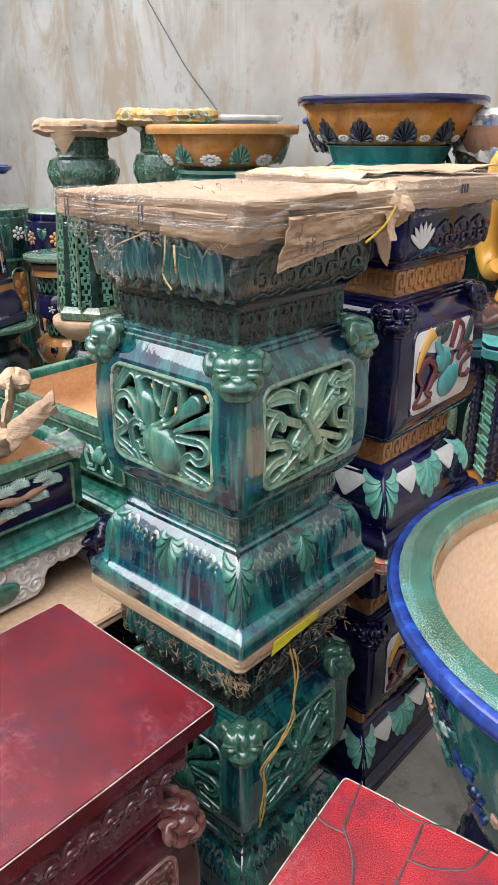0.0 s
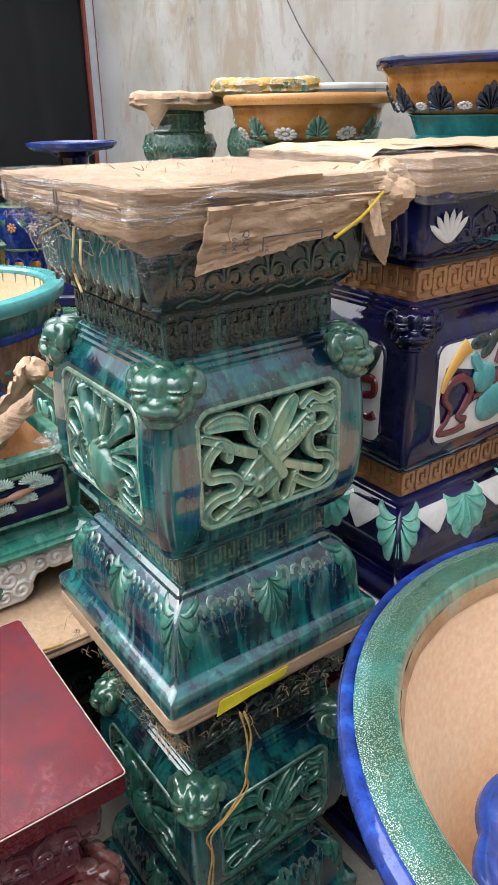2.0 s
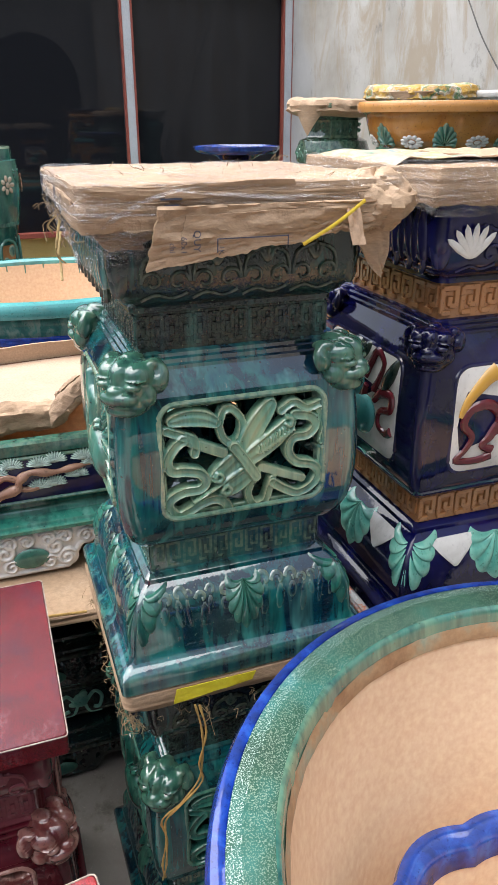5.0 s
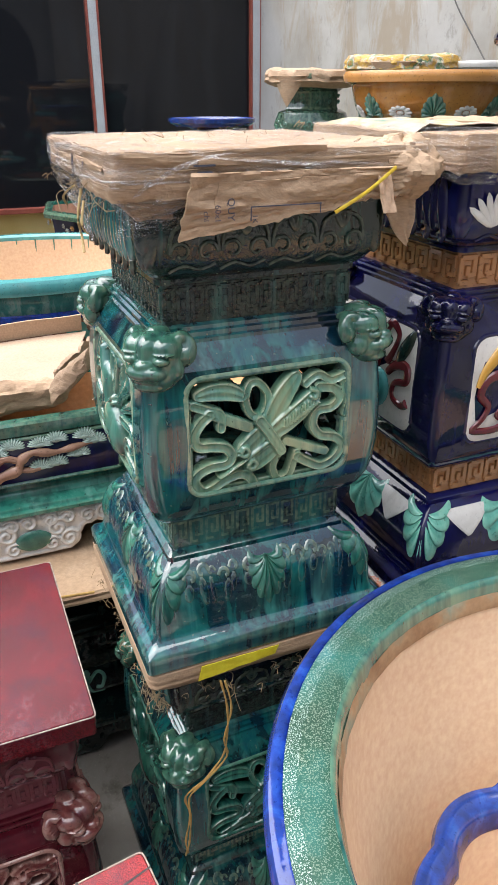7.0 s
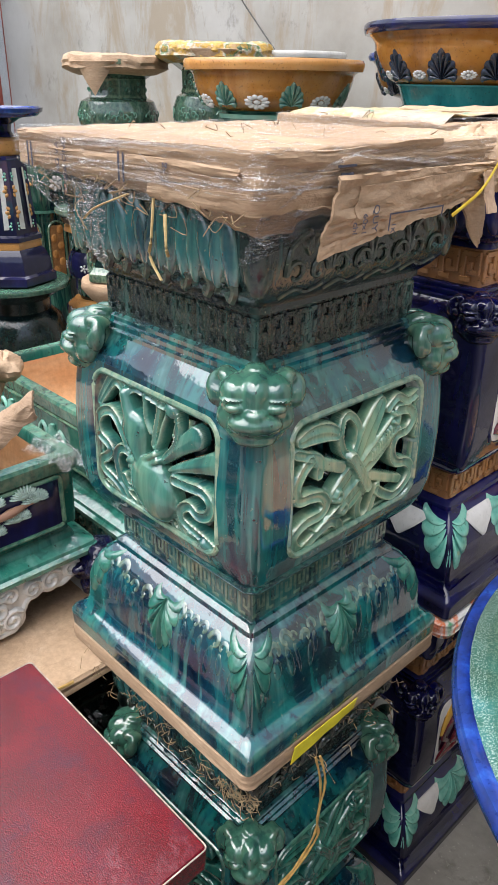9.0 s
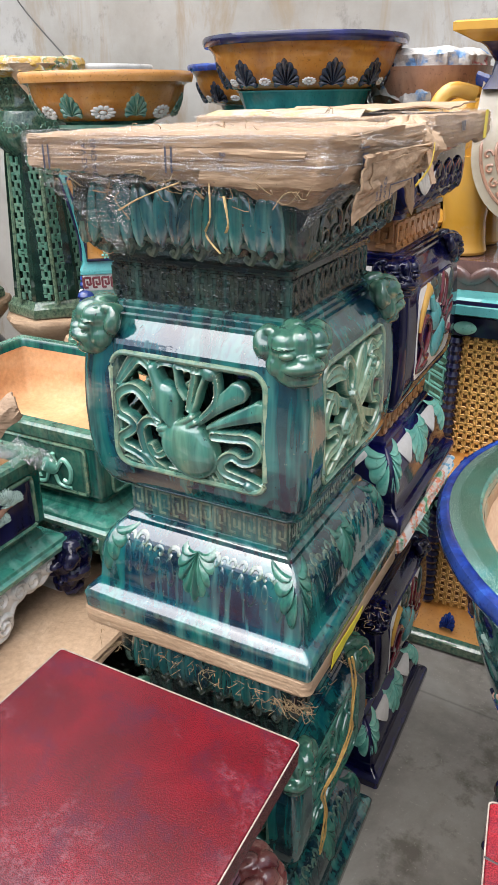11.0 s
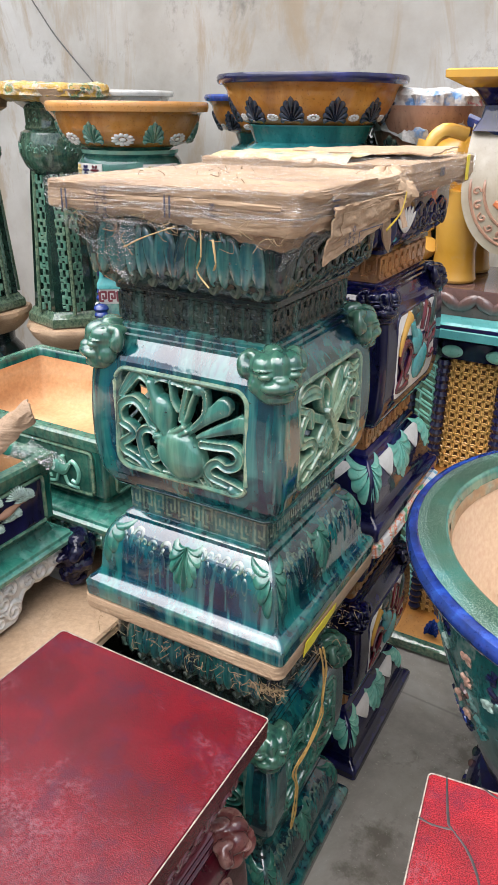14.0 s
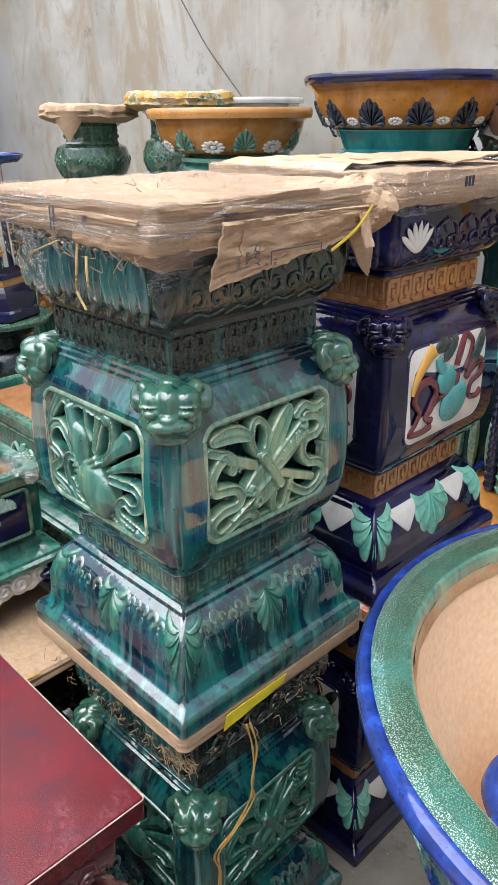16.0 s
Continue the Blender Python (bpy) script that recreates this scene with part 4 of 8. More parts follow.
def pedestal(name, label, group, m, body, relief, dark, kinds=("gourd", "fan", "gourd", "fan"), top=None, white=None, band_mat=None, leaf=None, wrapped=False):
    """A square stand: stepped foot with leaves, key band, bulging pierced body with four lion masks, neck, corbel and top."""
    th = thing(name, label, "pedestal", group, m)
    part("foot", Geo().square(dense(BASE, 0.008), 0.008), body, th)
    part("waist", Geo().square([(0.1375, 0.166), (0.1385, 0.171), (0.1385, 0.224), (0.138, 0.226)], 0.006), band_mat or (body if body is GREEN else dark), th)
    part("key_relief", key_band(0.1385, 0.174, 0.222, 0.034 if band_mat else 0.024, 0.0026 if band_mat else 0.0005, 4, 0.09 if band_mat else 0.045), band_mat or (GREEN if body is GREEN else relief), th)["kind"] = "stuff"
    shell = Geo()
    if white is None:
        for s in range(4):
            pierced_side(shell, s)
        shoulder = [q for q in dense(BODY, 0.005) if q[1] >= 0.4580]
        part("shoulder", Geo().square([(h - 0.0004, z) for h, z in shoulder], 0.020, k=8, cap0=False), body, th)
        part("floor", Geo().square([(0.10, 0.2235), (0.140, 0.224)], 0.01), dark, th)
    else:
        shell.square(dense(BODY, 0.012), 0.014)
    bd = part("body", shell.welded(), body, th)
    hh = (PZ1 - PZ0) / 2
    for s in range(4):
        ring = [(*q, 0) for q in rounded_rect(PW + 0.001, hh + 0.001, 0.024)]
        part("panel_frame", Geo().tube(on_side(ring, s, -0.0012), 0.0042, 8, 1.0, (0, 0, 1), None, 1, True), relief if white is None else body, bd)
        if white is None:
            f = fret(kinds[s], PW * 0.99, hh * 0.99, 0.0014 if s < 2 and top is None else 0.003)
            q = Geo().add(on_side(f.v, s, -0.0085), f.f)
            # odd sides get the brighter copy, so their light is painted in
            part("fretwork", q, GREEN_PALE_LIT if relief is GREEN_PALE and s % 2 else relief, bd, "pierced ribbon ornament")
        else:
            pl = Geo()
            ring = rounded_rect(PW + 0.001, hh + 0.001, 0.03)
            pl.rings([on_side([(*q, 0) for q in ring], s, -0.004), on_side([(*q, 0) for q in ring], s, 0.0015),
                      on_side([(q[0] * 0.97, q[1] * 0.96, 0) for q in ring], s, 0.003)], True, False, True)
            pn = part("panel", pl, white, th, "white glazed panel with a coloured gourd relief")
            gourd_picture(pn, s)
    for k in range(4):
        a = math.pi / 2 * k + math.pi / 4
        g = Geo()
        hm = Matrix.Translation((0.152 * math.copysign(1, math.cos(a)), 0.152 * math.copysign(1, math.sin(a)), 0.481)) @ Matrix.Rotation(a, 4, "Z") @ Matrix.Rotation(radians(-8), 4, "Y")
        part("lion_mask", g.merge(lion_head(1.06 if white is None else 0.9), hm), (GREEN_MASK if body is GREEN else relief) if white is None else body, th)
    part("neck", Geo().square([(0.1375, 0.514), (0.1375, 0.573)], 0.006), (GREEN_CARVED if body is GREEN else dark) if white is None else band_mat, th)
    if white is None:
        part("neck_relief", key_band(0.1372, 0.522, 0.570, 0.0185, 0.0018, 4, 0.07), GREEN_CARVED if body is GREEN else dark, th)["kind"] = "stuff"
    else:
        part("neck_relief", key_band(0.1375, 0.522, 0.570, 0.034, 0.0026), band_mat, th)["kind"] = "stuff"
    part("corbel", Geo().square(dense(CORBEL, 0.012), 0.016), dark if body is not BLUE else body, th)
    part("top", Geo().square([(h - 0.010, z) for h, z in SLAB] if wrapped else SLAB, 0.006), body if top is None else top, th)
    # leaves on the foot, one over each corner and one on each side, and curls under the ledge
    lm = leaf or (GREEN_LEAF if body is GREEN else relief)
    for s in range(4):
        r4 = Matrix.Rotation(s * math.pi / 2, 4, "Z")

        def lay(geo, x0, z0, corner=False):
            out = []
            for x, y, z in geo.v:
                zz = min(max(z0 + y, 0.03), 0.16)
                h = half_width(BASE, zz)
                if corner:
                    e = 0.010 * math.exp(-abs(x) / 0.008)
                    o = z - e
                    out.append(r4 @ (Vector((h + o, -h - o + abs(x), zz)) if x > 0 else Vector((h + o - abs(x), -h - o, zz))))
                else:
                    out.append(r4 @ Vector((x0 + x, -h - z, zz)))
            return Geo().add(out, geo.f)
        part("leaf", lay(palm_leaf(0.070, 0.080, 0.0065) if white is None else palm_leaf(0.122, 0.086, 0.006, 7), 0.0, 0.146), lm, th)
        part("leaf", lay(palm_leaf(0.090 if white is None else 0.118, 0.092, 0.007), 0.0, 0.150, True), lm, th)
        g = Geo()
        if white is None:
            rnd = random.Random(s + 5)
            x = -0.148
            while x < 0.146:
                step = rnd.uniform(0.013, 0.026)
                x += step
                if abs(x) < 0.024 or abs(x) > 0.144:
                    continue
                d = rnd.choice((-1, 1))
                cy, q = rnd.uniform(-0.006, 0.006), step * 0.48
                g.tube([(x + d * q * math.cos(k * 0.9) * (1 - k / 8), cy + q * math.sin(k * 0.9) * (1 - k / 8), -0.0003) for k in range(6)], q * 0.34, 6, 0.55, (0, 0, 1), None, 2)
                ln = rnd.uniform(0.010, 0.032)
                g.blob((x + rnd.uniform(-0.004, 0.004), cy - 0.010 - ln * 0.7, -0.0014), (q * 0.75, ln, 0.0032), Matrix.Rotation(0.12 * d, 3, "Z"), 10, 8)
            part("scroll_band", lay(g, 0.0, 0.136), GREEN if body is GREEN else lm, th)["kind"] = "stuff"
        else:
            for x in (-0.083, 0.083):
                q = sheet_patch()
                part("white_patch", lay(q, x, 0.138), WHITE, th, "white glazed triangle")
        # corbel relief
        rnd = random.Random(s + 40)
        cm = dark if body is not GREEN else (GREEN if s % 2 == 0 else GREEN_DARK)
        bits = []
        if s % 2 == 0:
            for i in range(8):
                x = -0.142 + 0.284 * (i + 0.5) / 8
                mm = Matrix.Rotation(rnd.uniform(-0.16, 0.16), 3, "Y")
                q = Geo()
                for d in (-1, 1):
                    q.blob(Vector((x, -0.1715, 0.640)) + mm @ Vector((d * 0.0085, 0, 0)), (0.0125, 0.0085, 0.039), mm @ Matrix.Rotation(d * -0.10, 3, "Y"), 14, 12)
                bits.append(q)
                bits.append(Geo().tube([(x - 0.016, -0.167, 0.598), (x, -0.171, 0.612), (x + 0.016, -0.172, 0.606), (x + 0.011, -0.171, 0.592), (x + 0.002, -0.168, 0.597)], 0.0046, 6, 1.0, (0, 1, 0), None, 3))
        else:
            for x0 in (-0.102, -0.034, 0.034, 0.102):
                for d in (-1, 1):
                    pts = [(x0 + d * (0.017 + 0.015 * math.cos(k * 0.8) * (1 - k / 10)), 0.617 + 0.015 * math.sin(k * 0.8) * (1 - k / 10)) for k in range(8)]
                    pts = [(x0 + d * 0.003, 0.655), (x0 + d * 0.026, 0.645)] + pts
                    bits.append(Geo().tube([(x, -half_width(CORBEL, z) - 0.001, z) for x, z in pts], 0.0030, 6, 1.0, (0, 1, 0), lambda t: 1.15 - 0.5 * t, 3))
                for k in range(3):
                    mm = Matrix.Rotation((k - 1) * 0.5, 3, "Y")
                    bits.append(Geo().blob(Vector((x0, -0.1735, 0.636)) + mm @ Vector((0, 0, 0.011)), (0.0055, 0.0040, 0.014), mm, 8, 6))
                bits.append(Geo().tube([(x, -half_width(CORBEL, z) - 0.0005, z) for x, z in ((x0 - 0.030, 0.592), (x0 - 0.012, 0.600), (x0 + 0.010, 0.594), (x0 + 0.030, 0.601))], 0.0026, 6, 1.0, (0, 1, 0), None, 4))
        for q in (-1, 1):
            bits.append(Geo().blob((q * 0.153, -0.163, 0.63), (0.012, 0.010, 0.034), Matrix.Rotation(-q * 0.2, 3, "Y"), 10, 8))
        for i, q in enumerate(bits):
            part("corbel_leaf", Geo().merge(q, r4), GREEN_DARK if body is GREEN and s % 2 == 0 and i % 2 else cm, th)
        if body is GREEN:
            rnd = random.Random(s + 90)
            pts = [(-0.199 + 0.398 * i / 34, -0.2012, 0.0165 + rnd.uniform(-0.0045, 0.0045)) for i in range(35)]
            part("glaze_run", Geo().merge(Geo().tube(pts, 0.0022, 6, 0.5, (0, 1, 0), None, 3), r4), GREEN_DARK, th, "dark line where the glaze stopped running")
    return th


def sheet_patch():
    """A low white shield shape, point down, in the xy plane."""
    top, faces = [], []
    nu, nv = 12, 12
    for layer in (0.0032, -0.003):
        for i in range(nu + 1):
            for j in range(nv + 1):
                v = j / nv
                w = 0.041 * (1 - v ** 1.25) + 0.003
                top.append(((2 * i / nu - 1) * w, 0.011 - 0.047 * v, layer - (0.0012 if (layer > 0 and (i in (0, nu) or j in (0, nv))) else 0)))
    m = nv + 1
    k = (nu + 1) * m
    for i in range(nu):
        for j in range(nv):
            p = i * m + j
            faces.append((p, p + m, p + m + 1, p + 1))
    rim = [i * m for i in range(nu + 1)] + [nu * m + j for j in range(1, m)] + [i * m + nv for i in range(nu - 1, -1, -1)] + [j for j in range(nv - 1, 0, -1)]
    faces += [(a, b, b + k, a + k) for a, b in zip(rim, rim[1:] + rim[:1])]
    return Geo().add(top, faces)


def gourd_picture(parent, s):
    """The coloured relief on a white panel: a teal gourd with maroon ribbons, a yellow horn and dark leaves."""
    hw, hh = PW, (PZ1 - PZ0) / 2
    lay = lambda g: Geo().add(on_side(g.v, s, 0.003), g.f)
    U = lambda u, v: (u * hw, v * hh, 0)
    g = Geo()
    g.blob(U(.16, -.40), (0.043, 0.036, 0.010), Matrix.Rotation(0.5, 3, "Z"), 20, 10)
    part("gourd", lay(g), TEAL, parent, "teal gourd")
    g = Geo().blob(U(-.08, .16), (0.029, 0.027, 0.009), None, 18, 10)
    g.tube([U(-.15, .3), U(-.26, .52), U(-.30, .68)], 0.010, 10, 0.55, (0, 0, 1), lambda t: 1.2 - 0.4 * t)
    part("gourd", lay(g), TEAL, parent, "teal gourd")
    for line in ([(-.38, -.30), (-.34, .05), (-.52, .28), (-.78, .22), (-.86, -.05), (-.72, -.30), (-.80, -.55), (-.92, -.74), (-.62, -.80), (-.40, -.74)],
                 [(-.36, -.10), (-.46, -.36), (-.56, -.50), (-.40, -.62)], [(.45, .02), (.62, .22), (.86, .28), (.88, .02), (.62, -.14), (.60, -.42), (.80, -.50), (.92, -.40)],
                 [(.18, .38), (.28, .70), (.40, .95), (.60, .80), (.52, .45), (.42, .22)], [(.22, .22), (.12, -.04), (-.22, -.18), (-.34, -.14)]):
        q = Geo().tube([U(u, v) for u, v in line], 0.0082, 8, 0.55, (0, 0, 1), lambda t: 0.85 + 0.2 * math.sin(7 * t), 5)
        part("ribbon", lay(q), MAROON_BRIGHT, parent, "maroon ribbon")
    q = Geo().tube([U(-.92, .10), U(-.82, .40), U(-.58, .76), U(-.44, .88)], 0.0125, 10, 0.5, (0, 0, 1), lambda t: 0.35 + 0.85 * t, 6)
    part("horn", lay(q), YELLOW, parent, "yellow horn")
    for c, a, w in (((0.02, 0.80), 0.75, 0.030), ((-.18, 0.90), 0.1, 0.026), ((0.78, 0.62), 1.05, 0.036)):
        q = Geo().blob(U(*c), (w, 0.0125, 0.006), Matrix.Rotation(a, 3, "Z"), 12, 6)
        part("dark_leaf", lay(q), GREEN_DARK, parent, "dark green leaf")


GREEN_MID = glaze("mid_green_glaze", [(0.28, (0.006, 0.045, 0.045)), (0.5, (0.014, 0.10, 0.08)), (0.72, (0.06, 0.20, 0.14))], scale=15, drip=0.5)
MAROON_BRIGHT = glaze("bright_maroon_glaze", [(0.3, (0.055, 0.004, 0.008)), (0.7, (0.14, 0.010, 0.018))], scale=20, wear=0.05)

GX, GY, GH = -0.875, 0.932, 0.735
pedestal("pedestal", "glossy green ceramic square pedestal with lion masks, stacked on another", "green pedestals", pose(GX, GY, GH), GREEN, GREEN_PALE, GREEN_DARK, wrapped=True)
# darker fret glaze than the stand above: its shade is put into the colour
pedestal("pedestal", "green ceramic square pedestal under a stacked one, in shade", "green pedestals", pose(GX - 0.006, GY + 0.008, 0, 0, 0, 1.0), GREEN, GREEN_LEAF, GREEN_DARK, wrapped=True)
BX, BY, BS = -0.900, 1.416, 1.06
pedestal("pedestal", "cobalt blue ceramic pedestal with white panels and amber bands", "blue pedestals", pose(BX, BY, 0.712) @ Matrix.Diagonal((BS, BS, 1.045, 1)), BLUE, BLUE, BLUE, white=WHITE, band_mat=BAND_AMBER, leaf=LEAF, wrapped=True)
pedestal("pedestal", "cobalt blue ceramic pedestal on the floor under a stacked one", "blue pedestals", pose(BX, BY, 0) @ Matrix.Diagonal((BS, BS, 0.955, 1)), BLUE, BLUE, BLUE, white=WHITE, band_mat=BAND_AMBER, leaf=LEAF, wrapped=True)
RS = 0.72 / 0.729
pedestal("pedestal", "dark red ceramic pedestal with a plain leathery red top", "red pedestals", pose(-0.853, 0.431, 0) @ Matrix.Diagonal((1.045, 1.045, RS, 1)), MAROON, MAROON_PALE, MAROON, top=RED_TOP)
cracked = pedestal("pedestal", "bright red ceramic pedestal with dark cracks painted on its top", "red pedestals", pose(-0.1655, 0.463, 0, 0, 0, 7.5) @ Matrix.Diagonal((1.045, 1.045, 0.745 / 0.729, 1)), MAROON, MAROON_PALE, MAROON, top=RED_BRIGHT)
# the rim of raw clay round the red tops, and the crack lines
for ped in [o for o in scene.objects if o.parent is None and o.get("group") == "red pedestals"]:
    ring = rounded_rect(0.1995, 0.1995, 0.006, 3)
    part("worn_edge", Geo().tube([(x, y, 0.7275) for x, y in ring], 0.0010, 6, 1.0, (0, 0, 1), None, 1, True), WORN, ped, "pale worn edge of the top")
for line in ([(-0.177, 0.2), (-0.166, 0.136), (-0.159, 0.124), (-0.136, 0.098), (-0.119, 0.051), (-0.125, -0.02), (-0.15, -0.09)], [(-0.2, 0.126), (-0.184, 0.122), (-0.16, 0.124)],
             [(-0.132, 0.2), (-0.110, 0.190), (-0.088, 0.192), (-0.062, 0.2)], [(-0.088, 0.192), (-0.084, 0.134), (-0.086, 0.066), (-0.119, 0.051)], [(-0.084, 0.134), (-0.054, 0.141), (-0.02, 0.165), (-0.01, 0.2)],
             [(-0.086, 0.066), (-0.03, 0.0), (0.02, -0.08), (0.0, -0.2)], [(-0.03, 0.0), (0.07, 0.01), (0.12, 0.06), (0.2, 0.09)]):
    part("crack_line", Geo().tube([(x, y, 0.7293) for x, y in line], 0.0015, 6, 0.3, (0, 0, 1), lambda t: 0.7 + 0.5 * math.sin(t * 9) ** 2, 4), BLACK, cracked, "dark crack line")


# ---------------------------------------------------------------- cardboard wraps
def crumpled(h, z0, z1, seed, amp=0.004, n=26, sx=1.0, sy=1.0, sag=0.0, r=0.02, rows=16):
    """A square pad of folded cardboard with creased, layered sides."""
    rr = []
    prof = [(0.02, z1), (0.3 * h, z1), (0.6 * h, z1), (0.85 * h, z1), (h - 0.008, z1 + 0.001)]
    rn = random.Random(seed)
    prof += [(h + rn.uniform(-0.0028, 0.0022), z1 - 0.004 - (z1 - z0 - 0.006) * (i + rn.uniform(-0.3, 0.3)) / rows) for i in range(rows + 1)]
    prof += [(h - 0.012, z0 - 0.002), (h - 0.03, z0 + 0.004)]
    for i, (q, z) in enumerate(prof):
        ring = []
        rad = min(r, q * 0.4)
        for s, (ax, ay) in enumerate(((1, 1), (-1, 1), (-1, -1), (1, -1))):
            bx, by = ((1, 1), (-1, 1), (-1, -1), (1, -1))[(s + 1) % 4]
            pts = [(ax * (q * sx - rad) + rad * math.cos(math.pi / 2 * (s + k / 4)), ay * (q * sy - rad) + rad * math.sin(math.pi / 2 * (s + k / 4))) for k in range(5)]
            e = (bx * (q * sx - rad) + rad * math.cos(math.pi / 2 * (s + 1)), by * (q * sy - rad) + rad * math.sin(math.pi / 2 * (s + 1)))
            pts += [(pts[-1][0] + (e[0] - pts[-1][0]) * k / n, pts[-1][1] + (e[1] - pts[-1][1]) * k / n) for k in range(1, n)]
            ring += pts
        out = []
        for x, y in ring:
            side = 1.0 if q > 0.9 * h else 0.5
            d = noise.noise(Vector((x * 9 + seed, y * 9, z * 75))) * amp * side + noise.noise(Vector((x * 4 + y * 2, y * 5 - seed, z * 150 + x * 20))) * amp * 0.5 * side + noise.noise(Vector((x * 30, y * 30 + seed, z * 60))) * amp * 0.45
            w = noise.noise(Vector((x * 7, y * 7 + seed, 3.0))) * amp * 1.1 + noise.noise(Vector((x * 40, y * 14, seed))) * amp * 0.35
            k = 1 + d / max(q, 0.02) if q > 0.05 else 1
            low = -sag * max(0.0, noise.noise(Vector((x * 11, y * 11, seed + 9.0)))) if i > 8 + rows // 2 else 0
            out.append((x * k, y * k, z + (w if i < 6 else w * 0.5) + low))
        rr.append(out)
    return Geo().rings(rr)


def draped(h, ztop, depth, seed, amp=0.004, out=0.0, r=0.009, n=60, rows=34, slab=0.036, tuck=0.5):
    """Card folded over a square top: flat lid, upright sides with long sharp creases, and below the slab a skirt that is pulled in."""
    rr = []
    levels = [(0.02 + 0.965 * k / 26, 0) for k in range(27)] + [(1.0, (i + 0.12) / (rows + 0.12)) for i in range(rows + 1)] + [(0.975, 1.01), (0.93, 0.97)]
    for q, v in levels:
        hq = h * q + out
        rad = min(r, hq * 0.4)
        ring = []
        cs = ((1, 1), (-1, 1), (-1, -1), (1, -1))
        for s, (ax, ay) in enumerate(cs):
            bx, by = cs[(s + 1) % 4]
            pts = [(ax * (hq - rad) + rad * math.cos(math.pi / 2 * (s + k / 6)), ay * (hq - rad) + rad * math.sin(math.pi / 2 * (s + k / 6))) for k in range(7)]
            e = (bx * (hq - rad) + rad * math.cos(math.pi / 2 * (s + 1)), by * (hq - rad) + rad * math.sin(math.pi / 2 * (s + 1)))
            pts += [(pts[-1][0] + (e[0] - pts[-1][0]) * k / n, pts[-1][1] + (e[1] - pts[-1][1]) * k / n) for k in range(1, n)]
            ring += pts
        res = []
        for x, y in ring:
            d = depth(x, y) * v
            along = Vector((x * 2.6 + seed, y * 2.6, d * 120 + 4.0 * (x - y)))
            crease = 1 - 2 * abs(noise.noise(along))
            fine = 1 - 2 * abs(noise.noise(Vector((x * 6 - seed, y * 6, d * 260 + 9.0 * (x + y)))))
            o = amp * (0.34 * crease + 0.22 * fine + 0.6 * noise.noise(Vector((x * 7, y * 7 + seed, d * 30)))) * min(1.0, 0.15 + v * 3)
            if d > slab:
                o -= tuck * (d - slab) - 0.6 * amp * abs(noise.noise(Vector((x * 30, y * 30, d * 40 + seed))))
            w = amp * (0.7 * noise.noise(Vector((x * 6, y * 6 + seed, 3.0))) + 0.9 * abs(noise.noise(Vector((x * 9 + y * 4, y * 14, seed)))) + 0.4 * noise.noise(Vector((x * 35, y * 30, seed)))) * (1 if v < 0.08 else 0.25)
            f = 1 + o / max(hq, 0.05) if q > 0.5 else 1
            res.append((x * f, y * f, ztop - d + w - (0.0015 if q == 1.0 and v < 0.01 else 0)))
        rr.append(res)
    return Geo().rings(rr)


def sheet(fn, nu, nv, t=0.0025):
    """A thin curved sheet fn(u, v) with thickness t."""
    P = [[Vector(fn(i / nu, j / nv)) for j in range(nv + 1)] for i in range(nu + 1)]
    top, low = [], []
    for i in range(nu + 1):
        for j in range(nv + 1):
            a = P[min(i + 1, nu)][j] - P[max(i - 1, 0)][j]
            b = P[i][min(j + 1, nv)] - P[i][max(j - 1, 0)]
            n = a.cross(b)
            n = n.normalized() if n.length > 1e-12 else Vector((0, 0, 1))
            top.append(P[i][j] + n * t * 0.5)
            low.append(P[i][j] - n * t * 0.5)
    w = nv + 1
    k = len(top)
    faces = []
    for i in range(nu):
        for j in range(nv):
            a, b, c, d = i * w + j, (i + 1) * w + j, (i + 1) * w + j + 1, i * w + j + 1
            faces += [(a, b, c, d), (a + k, d + k, c + k, b + k)]
    rim = [i * w for i in range(nu + 1)] + [nu * w + j for j in range(1, w)] + [i * w + nv for i in range(nu - 1, -1, -1)] + [j for j in range(nv - 1, 0, -1)]
    for a, b in zip(rim, rim[1:] + rim[:1]):
        faces.append((a, b, b + k, a + k))
    return Geo().add(top + low, faces)


def nz(*p):
    return noise.noise(Vector(p))


def text_mark(body, size, m, parent, name="printed_word"):
    cu = bpy.data.curves.new(name, "FONT")
    cu.body, cu.size, cu.extrude = body, size, 0.0002
    cu.align_x, cu.align_y = "CENTER", "CENTER"
    ob = new(name, cu)
    cu.materials.append(INK)
    ob.parent = parent
    ob.matrix_basis = m
    return ob


def bar_mark(x, z, w, h, m, parent, mat=None):
    q = Geo().box((x, z, 0), (w, h, 0.0003))
    return part("printed_bar", Geo().merge(q, m), mat or INK, parent)


POT_TEAL = glaze("pot_teal_glaze", [(0.3, (0.0048, 0.042, 0.045)), (0.5, (0.012, 0.096, 0.09)), (0.6, (0.15, 0.198, 0.18)), (0.72, (0.03, 0.156, 0.132))], scale=22, drip=0.5)
CLAY_PINK = glaze("pink_clay_glaze", [(0.3, (0.32, 0.16, 0.11)), (0.7, (0.48, 0.28, 0.20))], rough=0.3, scale=20)
PRINT = matte("printed_plastic", [(0.34, (0.06, 0.26, 0.42)), (0.40, (0.14, 0.36, 0.50)), (0.44, (0.60, 0.60, 0.58)), (0.52, (0.62, 0.62, 0.60)), (0.55, (0.65, 0.14, 0.02)), (0.60, (0.60, 0.57, 0.52)), (0.65, (0.08, 0.30, 0.14))], 0.4, 17, (1, 1, 0.3), 120, 0.4, 0.002)
